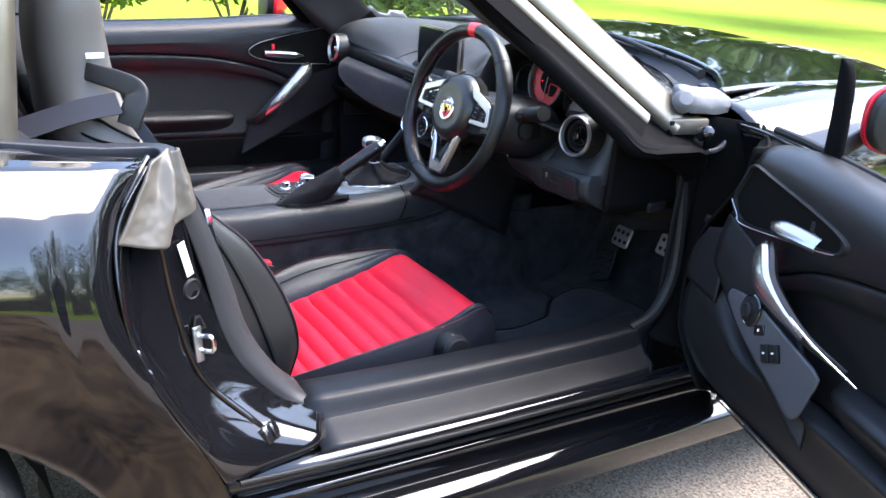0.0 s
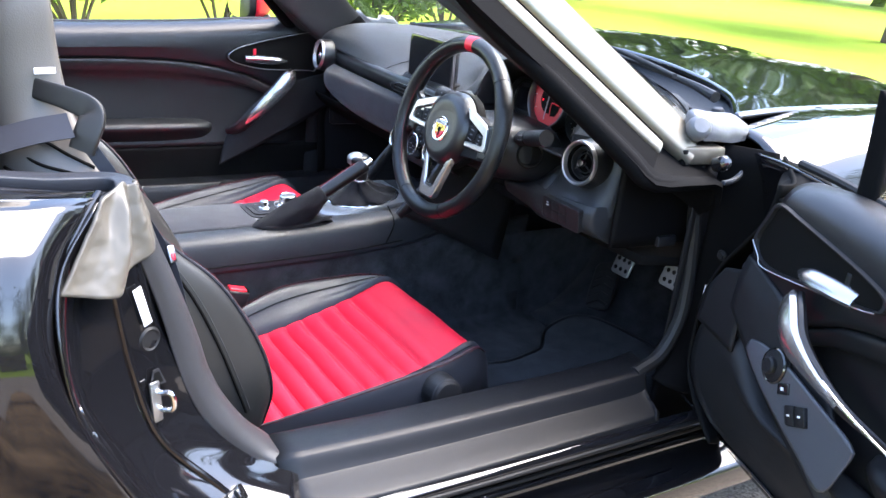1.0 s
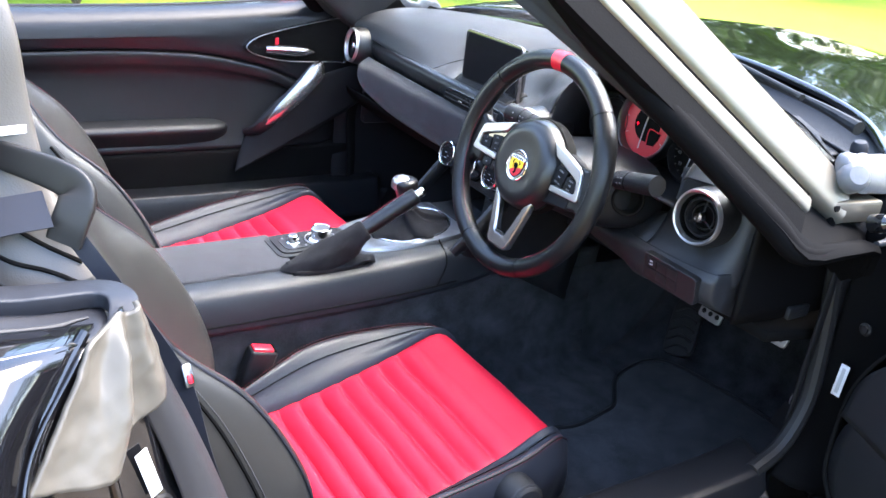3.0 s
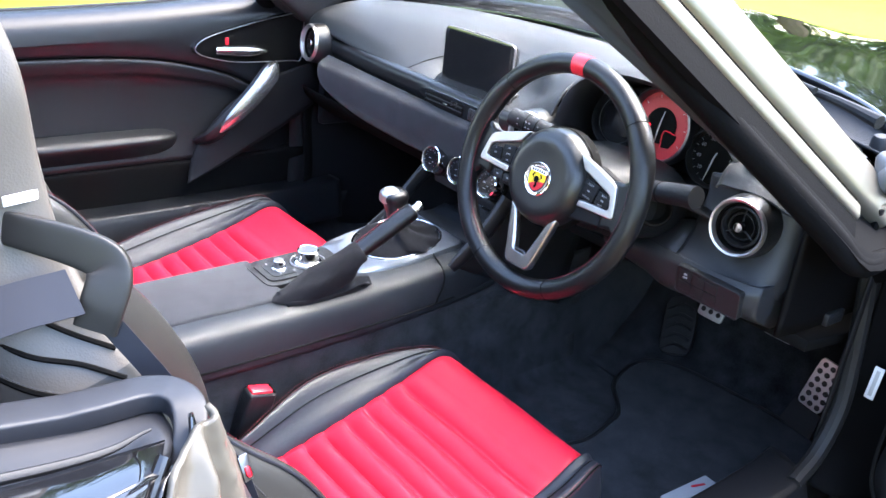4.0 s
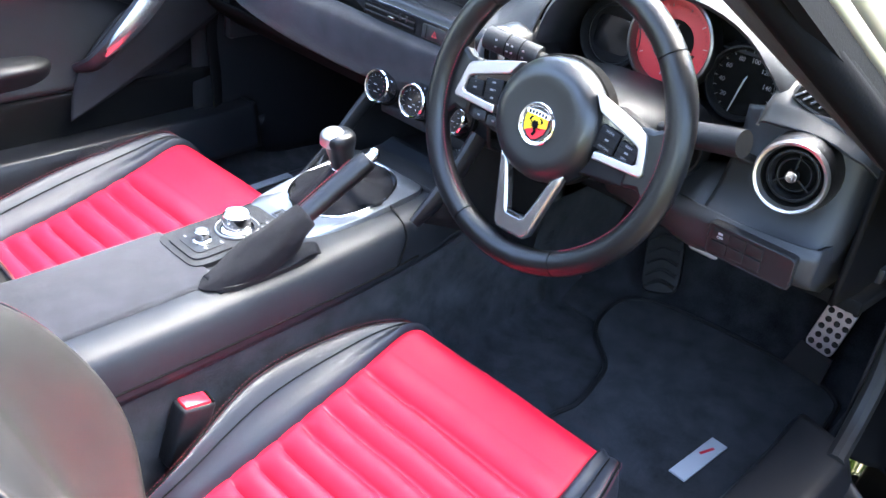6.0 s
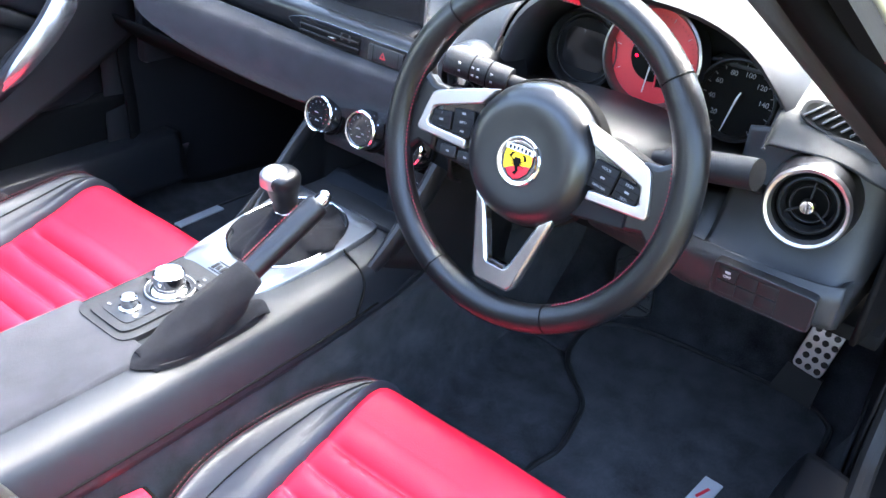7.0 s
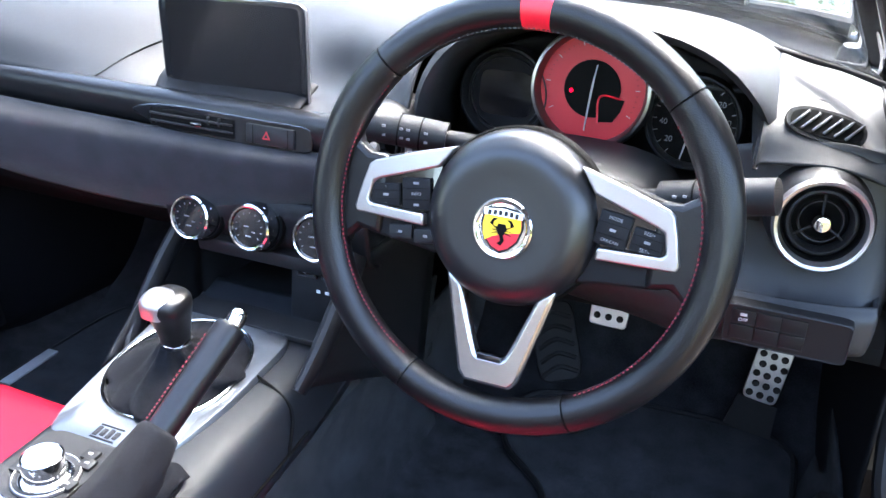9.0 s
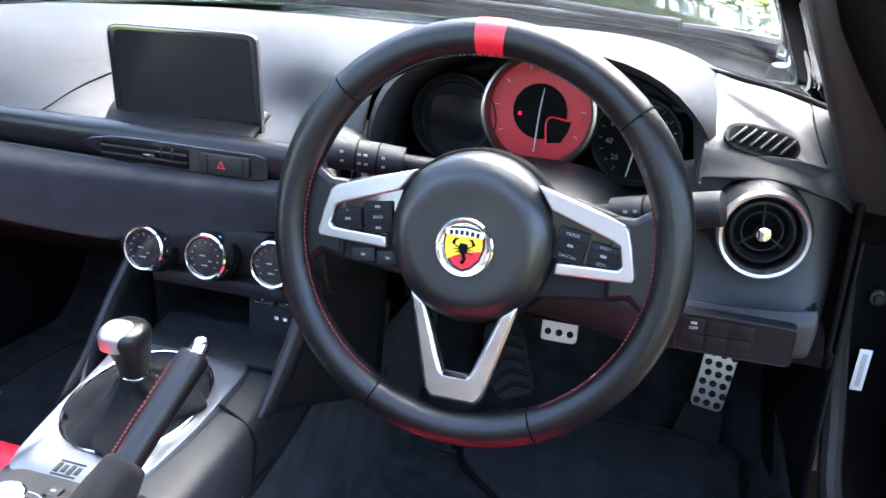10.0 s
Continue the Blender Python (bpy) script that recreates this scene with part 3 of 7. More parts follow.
# windscreen frame
def pillar(s):
    # offsets a, b, d run from the strip's outer edge, which rises from foot to head
    foot, head = Vector((.708, .230, .845)), Vector((.541, -.225, 1.19))

    def ring(k, prof):
        c = foot.lerp(head, k)
        return [Vector((s * (c.x + a), c.y + b, c.z + d)) for a, b, d in prof]
    way = (head - foot).normalized()

    def at(w, p, q):
        """The point of the line p, q that stands at w along the pillar."""
        a, b = Vector(p), Vector(q)
        k = (w - a.dot(way)) / (b.dot(way) - a.dot(way))
        return a.lerp(b, k)
    stations = []
    for w in (.05, .11, .17, .24, .30, .40, .50, .60, .70, .80, .90):
        c = at(w, foot, head)
        inn = at(w, (.628, -.10, .928), (.572, -.30, 1.058))
        outp = at(w, (.735, -.06, .885), (.615, -.257, 1.062))
        if w < .25:
            outp = Vector((.782, .018, .815)).lerp(Vector((.778, .19, .800)), (.24 - w) / .13) if w > .1 else Vector((.768, .21, .755))
        stations.append((c, inn, outp, way.cross(c - outp).normalized() * (1 if way.cross(c - outp).x > 0 else -1)))

    def band(name, e0, e1, rise, depth, material, label, use, n=24):
        rings = []
        for c, inn, o, nm in use:
            a, b, m2 = o.lerp(c, e0), o.lerp(c, e1), o.lerp(c, .5 * (e0 + e1))
            row = [a - nm * depth, a + nm * rise * .3, a.lerp(m2, .35) + nm * rise * .9, m2 + nm * rise, m2.lerp(b, .65) + nm * rise * .9, b + nm * rise * .3, b - nm * depth]
            rings.append([Vector((s * q.x, q.y, q.z)) for q in row])
        return loft(name, rings, material, car, label, n=n, split=70)
    off = Vector((.073, -.097, -.092))
    level = []
    for w in (.165, .20, .24, .30, .40, .50, .60, .70, .80, .90):
        c = at(w, foot, head)
        level.append((c, c, c + off, stations[6][3]))
    band("pillar_strip", .50, 1.02, .010, .012, PILLAR_SILVER, "beige-silver outer windscreen pillar", level)
    band("inner_strip", .27, .46, .006, .010, PILLAR_SILVER, "thin beige-silver inner pillar strip", level[2:])
    band("strip_backing", .0, .56, .001, .010, SEAL_BLACK, "", level[2:])
    band("pillar_gasket", -.04, .12, .001, .014, DEEP_SEAL, "", stations)
    tube("door_frame_seal", [(s * (o.x - .012 - nm.x * .004), o.y - .002, o.z - .004) for c, inn, o, nm in stations], [.006, .010, .014, .016, .018, .018, .018, .018, .018, .018, .018], SEAL_BLACK, car, "fat black rubber door frame seal", n=40, sides=14)
    rings = []
    for c, inn, o, nm in stations:
        rear = inn.lerp(o, .5) - (c - inn.lerp(o, .5)).normalized() * .006
        row = [inn, inn.lerp(rear, .6), rear, rear.lerp(o, .7), o - nm * .012, o.lerp(c, .5) - nm * .022, c + Vector((-.02, .012, .004)) - nm * .012, inn.lerp(c, .45) + Vector((-.012, 0, 0))]
        rings.append([Vector((s * q.x, q.y, q.z)) for q in row])
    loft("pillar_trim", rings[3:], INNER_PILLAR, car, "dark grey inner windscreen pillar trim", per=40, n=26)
    # same trim carried down; the dark hollow at its foot is put into the colour
    loft("pillar_foot_trim", rings[:4], DEEP_SEAL, car, "foot of the pillar trim, shade put into a near-black colour", per=40, n=12)
    yaw = Matrix.Rotation(radians(-s * 8), 4, "Z")
    base = Matrix.Translation((s * .712, .185, .842)) @ yaw
    rbox("pillar_foot_block", (0, 0, 0), (.040, .100, .034), PILLAR_SILVER, car, "beige-silver pillar foot block", base=base, bevel=.005)
    rbox("foot_shim", (s * .004, -.046, -.004), (.036, .014, .034), TRIM_BLACK, car, base=base, bevel=.003)
    lathe("hinge_cap", [(0, .014), (.008, .0125), (.013, .007), (.0145, 0), (.0145, -.02)], GLOSS, car, "domed black rubber stop", m=facing((s * .768, .196, .838), (s * .9, -.2, .4)), n=24)
    tube("drain_guide", [(s * .748, .230, .792), (s * .750, .250, .794), (s * .748, .272, .803), (s * .745, .282, .818)], [.007, .009, .009, .006], PALE_PLASTIC, car, "pale plastic guide under the corner cover", n=20, sides=12, flat=.6)


both(pillar)


def corner_cover(s):
    # a lumpy cover with a round boss at its rear end
    def lump(q):
        return Vector((s * q[0], q[1], q[2] + .009 * noise.noise(Vector(q) * 38)))
    rings = []
    for z, w, l, dx, dy in ((.866, .050, .150, .0, .035), (.884, .056, .160, -.002, .035), (.900, .052, .150, -.006, .030), (.910, .040, .120, -.010, .022), (.914, .018, .070, -.014, .010)):
        rings.append([lump((.706 + dx + .5 * w * c, .200 + dy + .5 * l * t, z + .010 * (t < 0) * -t)) for c, t in ring_outline(2, 2, 2.6, 36)])
    loft("corner_cover", rings, PALE_PLASTIC, car, "lumpy pale grey plastic cover at the windscreen corner", n=18)
    lathe("cover_boss", [(0, .010), (.014, .009), (.020, .004), (.023, -.002), (.023, -.02)], PALE_PLASTIC, car, "round boss of the cover", m=facing((s * .722, .165, .897), (s * .75, -.45, .5)), n=28)


both(corner_cover)
tube("windscreen_header", [(-.49, -.36, 1.262), (-.3, -.345, 1.285), (0, -.34, 1.29), (.3, -.345, 1.285), (.49, -.36, 1.262)], .035, SOFT, car, n=24, flat=0.6)
glass = patch("windscreen_glass", [[(-.68, .245, .865), (-.4, .41, .89), (0, .47, .90), (.4, .41, .89), (.68, .245, .865)],
                           [(-.605, .02, 1.02), (-.35, .09, 1.05), (0, .12, 1.055), (.35, .09, 1.05), (.605, .02, 1.02)],
                           [(-.52, -.225, 1.19), (-.3, -.215, 1.2), (0, -.21, 1.2), (.3, -.215, 1.2), (.52, -.225, 1.19)],
                           [(-.478, -.335, 1.272), (-.28, -.325, 1.285), (0, -.32, 1.288), (.28, -.325, 1.285), (.478, -.335, 1.272)]], GLASS, car, "clear curved windscreen glass", nu=18, nv=24, thick=0.005)
glass.visible_shadow = False
patch("cowl_panel", [[(-.68, .26, .895), (-.4, .40, .885), (0, .46, .885), (.4, .40, .885), (.68, .26, .895)],
                     [(-.67, .30, .875), (-.45, .44, .87), (0, .54, .88), (.45, .44, .87), (.67, .30, .875)],
                     [(-.655, .36, .885), (-.48, .50, .90), (0, .61, .915), (.48, .50, .90), (.655, .36, .885)]], HARD, car, "black plastic cowl below the windscreen", nu=12, nv=30, thick=0.004)
wip = thing("wiper", "black windscreen wiper arm resting on the cowl", "wiper", (.45, .40, .90))
tube("wiper_arm", [(.60, .335, .925), (.50, .36, .935), (.30, .43, .935), (.05, .48, .94)], [.012, .008, .006, .005], HARD, wip, n=24)
tube("wiper_blade", [(.48, .335, .945), (.2, .425, .955), (-.05, .47, .955)], .006, RUBBER, wip, n=20)
lathe("wiper_pivot", [(0, .012), (.010, .011), (.014, .004), (.015, -.02)], GREY_TRIM, wip, m=facing((.605, .345, .893), (0, -.2, 1)), n=20)


# ---- doors ----
HINGE = Vector((.80, .26, 0))


def door(s, turn, label):
    """A door with its inner card; s: +1 on the right side; turn: degrees by which it stands open."""
    if s > 0:
        sw = Matrix.Translation(HINGE) @ Matrix.Rotation(radians(turn), 4, "Z") @ Matrix.Translation(-HINGE)
    else:
        sw = Matrix.Identity(4)

    def f(x, y, z):
        return sw @ Vector((-s * x, y, z)) if s > 0 else Vector((x, y, z))

    def fm(at, out, up=(0, 0, 1)):
        o = f(*at)
        return facing(o, f(*(Vector(at) + Vector(out))) - o, f(*(Vector(at) + Vector(up))) - o)

    d = thing("door", label, "car door", f(-.8, .2, 0))
    ys = (-.93, -.75, -.55, -.35, -.18, -.05, .06, .15)
    top = {-.93: .832, -.75: .836, -.55: .843, -.35: .853, -.18: .866, -.05: .872, .06: .876, .15: .876}
    seam = {-.93: .748, -.75: .753, -.55: .757, -.35: .748, -.18: .714, -.05: .664, .06: .61, .15: .56}
    # upper card
    patch("upper_card", [[f(x, y, z) for x, z in ((-.812, top[y] - .012), (-.79, top[y] + .002), (-.745, top[y] + .004), (-.712, top[y] - .016), (-.702, top[y] - .05), (-.704, seam[y] + .03), (-.712, seam[y] + .006), (-.728, seam[y]))] for y in ys[:-2]] +
          [[f(*q) for q in (((-.812, .055, .852), (-.79, .052, .866), (-.745, .044, .868), (-.710, .034, .852), (-.702, .040, .815), (-.704, .075, .74), (-.712, .11, .695), (-.728, .115, .68)) if s > 0 else
                            ((-.80, .17, .845), (-.785, .15, .862), (-.745, .07, .868), (-.715, .035, .852), (-.704, .045, .80), (-.704, .075, .74), (-.712, .11, .695), (-.728, .115, .68)))]],
          SOFT, d, "soft black upper door card", nu=36, nv=30, thick=0.004)
    # recessed leather middle
    patch("middle_card", [[f(x, y, z) for x, z in (((-.722, seam[y] + .002), (-.712, seam[y] - .006), (-.716, seam[y] - .03), (-.730, .5 * seam[y] + .31), (-.735, .58), (-.73, .50)) if s > 0 else ((-.722, seam[y] + .002), (-.712, seam[y] - .006), (-.716, seam[y] - .03), (-.728, .5 * seam[y] + .31), (-.718, .56), (-.706, .505)))] for y in ys[:-2]] + [[f(-.722, .115, .69), f(-.712, .112, .67), f(-.716, .10, .645), f(-.73, .08, .625), f(-.735, .05, .58), f(-.73, .03, .50)]],
          DOOR_LEATHER, d, "black leather door insert", nu=32, nv=24, thick=0.004)
    # lower card
    patch("lower_card", [[f(x, y, z) for x, z in (((-.725, .515), (-.700, .508), (-.690, .496), (-.706, .480), (-.722, .42), (-.735, .385), (-.742, .362)) if s > 0 else ((-.734, .506), (-.720, .508), (-.708, .500), (-.708, .484), (-.722, .42), (-.735, .34), (-.742, .29)))] for y in (ys[:-2] if s > 0 else ys[:-1])] + ([[f(*q) for q in r] for r in (
        [(-.715, .06, .60), (-.695, .07, .58), (-.690, .08, .55), (-.695, .08, .50), (-.708, .08, .44), (-.725, .06, .395), (-.738, .04, .366)],
        [(-.703, .13, .585), (-.700, .16, .572), (-.699, .178, .545), (-.700, .186, .50), (-.702, .182, .46), (-.705, .155, .425), (-.715, .10, .39)])] if s > 0 else []), HARD if s > 0 else BLACK, d, nu=30, nv=20, thick=0.004)
    # forward lower panel with its slanting edge
    patch("switch_panel", [[f(-.712, -.248, .492), f(-.705, -.256, .470), f(-.696, -.266, .444)], [f(-.712, -.226, .548), f(-.698, -.216, .512), f(-.688, -.206, .476)],
                           [f(-.706, -.15, .635), f(-.691, -.135, .58), f(-.684, -.136, .512)], [f(-.700, -.045, .695), f(-.688, -.03, .645), f(-.684, -.02, .572)],
                           [f(-.700, .08, .73), f(-.690, .08, .69), f(-.690, .085, .632)]], HARD if s > 0 else SHROUD, d, "black forward door panel" if s > 0 else "dark grey door switch panel", nu=24, nv=12, thick=0.006)
    if s > 0:
        patch("switch_plate", [[f(-.682, -.290, .583), f(-.682, -.289, .574), f(-.682, -.286, .562)], [f(-.684, -.268, .592), f(-.681, -.264, .545), f(-.682, -.252, .492)], [f(-.684, -.20, .604), f(-.6795, -.195, .56), f(-.680, -.19, .512)],
                               [f(-.684, -.12, .618), f(-.6785, -.115, .582), f(-.679, -.115, .541)], [f(-.684, -.05, .622), f(-.680, -.05, .598), f(-.680, -.055, .567)], [f(-.684, -.012, .616), f(-.683, -.006, .606), f(-.683, -.004, .596)]],
              PLATE, d, "grey window switch plate", nu=34, nv=16, thick=0.005)
    # armrest pocket
    rings = []
    for y, k in ((-.93, 1), (-.7, 1), (-.45, 1), (-.34, .9), (-.295, .6), (-.275, .15)):
        rings.append([f(-.735 + a * k, y, .552 + b * (0.4 + 0.6 * k)) for a, b in ((0, .030), (.034, .028), (.052, .017), (.050, .002), (.020, -.036), (0, -.046))])
    loft("armrest", rings, DOOR_LEATHER, d, "black leather padded armrest", per=20, n=24)
    # handle bezel, lever, lock tab
    oval = [(-.243, .775), (-.225, .792), (-.19, .806), (-.10, .830), (.0, .851), (.032, .852), (.034, .80), (.03, .736), (.0, .733), (-.13, .735), (-.20, .747), (-.235, .76)]

    if s > 0:
        oval = [(-.247, .779), (-.240, .793), (-.19, .806), (-.123, .817), (-.04, .829), (.024, .836), (.044, .81), (.066, .757), (.024, .729), (-.10, .745), (-.20, .760), (-.236, .768)]

    def inner(k):
        cy, cz = -.10, .785
        return [(cy + (y - cy) * k, cz + (z - cz) * (k - .04)) for y, z in oval]
    loft("bezel_rim", [[f(-.702, y, z) for y, z in inner(1.06)], [f(-.694, y, z) for y, z in inner(1.03)], [f(-.694, y, z) for y, z in inner(.985)], [f(-.712, y, z) for y, z in inner(.96)]], GLOSS if s < 0 else HARD, d, per=48, caps=False)
    loft("bezel_well", [[f(-.7005, y, z) for y, z in inner(.99)], [f(-.7010, y, z) for y, z in inner(.90)], [f(-.7015, y, z) for y, z in inner(.6)]], BLACK, d, per=48)
    if s > 0:
        tube("chrome_line", [f(-.6925, y, z) for y, z in ((.070, .760), (.046, .741), (.024, .727), (-.10, .743), (-.20, .758), (-.236, .766))], .0011, SATIN, d, n=50, sides=6)
    else:
        tube("chrome_line", [f(-.6925, y, z) for y, z in inner(1.01)], .0011, SATIN, d, n=72, closed=True, sides=6)
    tube("inner_handle", [f(-.700, -.192, .764), f(-.692, -.15, .764), f(-.688, -.10, .762), f(-.698, -.062, .758)], [.014, .0155, .0145, .006], POLISHED, d, "polished inner door handle", flat=0.62, n=24, p=2.8)
    rbox("lock_tab", (0, 0, 0), (.010, .018, .010), RED_PLASTIC if s < 0 else HARD, d, "red lock tab" if s < 0 else "black lock tab", base=fm((-.704, -.163, .786), (1, 0, 0)), bevel=.002)
    # pull handle: black core with a polished front
    if s > 0:
        pull = [(-.690, -.085, .722), (-.668, -.112, .712), (-.655, -.150, .682), (-.657, -.198, .658), (-.667, -.262, .634), (-.690, -.330, .615)]
        sizes, shine = [.014, .023, .023, .017, .010, .005], [.012, .0220, .0215, .0130, .005]
    else:
        pull = [(-.690, -.046, .722), (-.668, -.066, .716), (-.655, -.111, .672), (-.660, -.166, .615), (-.678, -.211, .566), (-.712, -.238, .545)]
        sizes, shine = [.014, .023, .024, .022, .018, .010], [.012, .0225, .0220, .0175, .007]
    tube("pull_handle", [f(*p) for p in pull], sizes, SOFT, d, "black door pull handle", flat=0.62, n=30, up=f(1, 0, 0) - f(0, 0, 0))
    tube("pull_inlay", [f(x + .0095, y + .003, z + .003) for x, y, z in pull[:5]], shine, POLISHED, d, "polished silver pull handle inlay", flat=0.62, n=30, up=f(1, 0, 0) - f(0, 0, 0))
    if s < 0:
        sw_m = fm((-.6875, -.098, .553), (1, 0, 0), (0, -.5, .8))
        rbox("window_switch", (0, 0, 0), (.020, .034, .006), GLOSS, d, "small window switch", rot=(0, 0, -62), base=sw_m, bevel=.002)
        rbox("switch_key", (0, 0, .004), (.009, .015, .006), HARD, d, rot=(0, 0, -62), base=sw_m, bevel=.002)
    # outer skin and ends
    patch("outer_skin", [[f(x, y, z) for x, z in ((-.80, top[max(-.93, min(.15, y))] - .01), (-.84, .78), (-.862, .68), (-.862, .5), (-.848, .36), (-.84, .26))] for y in (-.93, -.55, -.18, .15)] +
          [[f(x, .28, z) for x, z in ((-.80, .86), (-.835, .79), (-.858, .68), (-.858, .5), (-.846, .37), (-.84, .27))]], PAINT, d, nu=26, nv=20, thick=0.005)
    if s > 0:
        patch("front_card", [[f(-.704, .04, .72), f(-.700, .085, .70), f(-.698, .13, .685)], [f(-.695, .05, .64), f(-.697, .11, .635), f(-.699, .172, .63)], [f(-.692, .05, .56), f(-.696, .12, .56), f(-.699, .188, .56)]], HARD, d, nu=14, nv=12, thick=.004)
        rows = [[(-.70, .06, .372), (-.74, .09, .35), (-.80, .18, .305), (-.845, .25, .272)]] + [[(-.70, y0, z), (-.74, y0 + .02, z), (-.80, max(.165, y0 + .02), z), (-.845, .255, z)]
                for z, y0 in ((.40, .12), (.43, .16), (.47, .186), (.565, .19), (.62, .18), (.68, .15), (.74, .10), (.80, .055), (.862, .04))]
    else:
        rows = [[(-.70, y0, z), (-.74, .5 * (y0 + .235), z), (-.80, .225, z), (-.845, .27, z)] for z, y0 in ((.28, .06), (.45, .06), (.60, .05), (.68, .11), (.80, .06), (.855, .05))]
    patch("front_end", [[f(*q) for q in r] for r in rows], BLACK, d, nu=40, nv=14, thick=0.005)
    if s > 0:
        patch("sail_base", [[f(-.702, .038, .838), f(-.755, .046, .853), f(-.812, .055, .858)], [f(-.735, .10, .842), f(-.78, .115, .857), f(-.835, .13, .861)], [f(-.80, .19, .842), f(-.82, .21, .852), f(-.845, .25, .856)]],
              BLACK, d, "black mirror sail base", nu=14, nv=12, thick=.004, bend=lambda q, u, v: q + Vector((0, 0, .006 * noise.noise(q * 45))))
    patch("rear_end", [[f(-.71, -.93, z), f(-.76, -.95, z), f(-.85, -.945, z)] for z in (.28, .45, .65, .82)], PAINT, d, nu=10, nv=8, thick=0.005)
    patch("underside", [[f(-.74, y, .364 if s > 0 else .29), f(-.79, y, .32 if s > 0 else .275), f(-.842, y, .262)] for y in (-.93, -.4, .15, .26)], PAINT, d, nu=10, nv=6, thick=0.005)
    tube("waist_seal", [f(-.806, y, top[y] - .002) for y in ys], .008, RUBBER, d, n=30, sides=8)
    # mirror
    my, mz = (-.085, .905) if s < 0 else (0, .935)
    rings = []
    for y, w in ((-.016, 1.03), (-.008, 1.04), (.008, .92), (.038, .66), (.060, .36), (.068, .12)):
        rings.append([f(-.955 + .092 * w * c, y + my, mz + .062 * w * t) for c, t in ring_outline(2, 2, 2.8, 28)])
    mir = loft("door_mirror", rings, RED_PLASTIC, d, "glossy red door mirror housing", n=16)
    rings = []
    for y, w in ((-.040, .93), (-.036, .99), (-.020, 1.0), (-.010, .98)):
        rings.append([f(-.955 + .092 * w * c, y + my, mz + .062 * w * t) for c, t in ring_outline(2, 2, 2.8, 28)])
    loft("mirror_surround", rings, JAMB_BLACK, mir, "black mirror surround")
    mm = fm((-.955, -.041 + my, mz), (0.1, -1, 0))
    plate("mirror_glass", ring_outline(.158, .102, 2.8, 32), .002, CHROME, mir, "mirror glass", m=mm)
    tube("mirror_stalk", [f(-.84, .03 + my, mz - .10), f(-.86, .03 + my, mz - .07), f(-.90, .03 + my, mz - .04)], [.018, .016, .014], JAMB_BLACK, mir, flat=0.5)
    post = [[f(-.80 + .010 * c, y + w * t, z) for c, t in ring_outline(2, 2, 3, 16)] for y, w, z in ((-.036, .021, .846), (-.033, .020, .92), (-.026, .018, .985), (-.018, .012, 1.02), (-.012, .005, 1.032))]
    loft("window_guide", post, SEAL_BLACK, d, "black window guide post", n=20)
    return d, f, fm


left_door, lf, lfm = door(-1, 0, "closed black passenger door with leather insert and polished handles")
right_door, rf, rfm = door(1, 70, "wide open black driver's door with leather insert and polished handles")



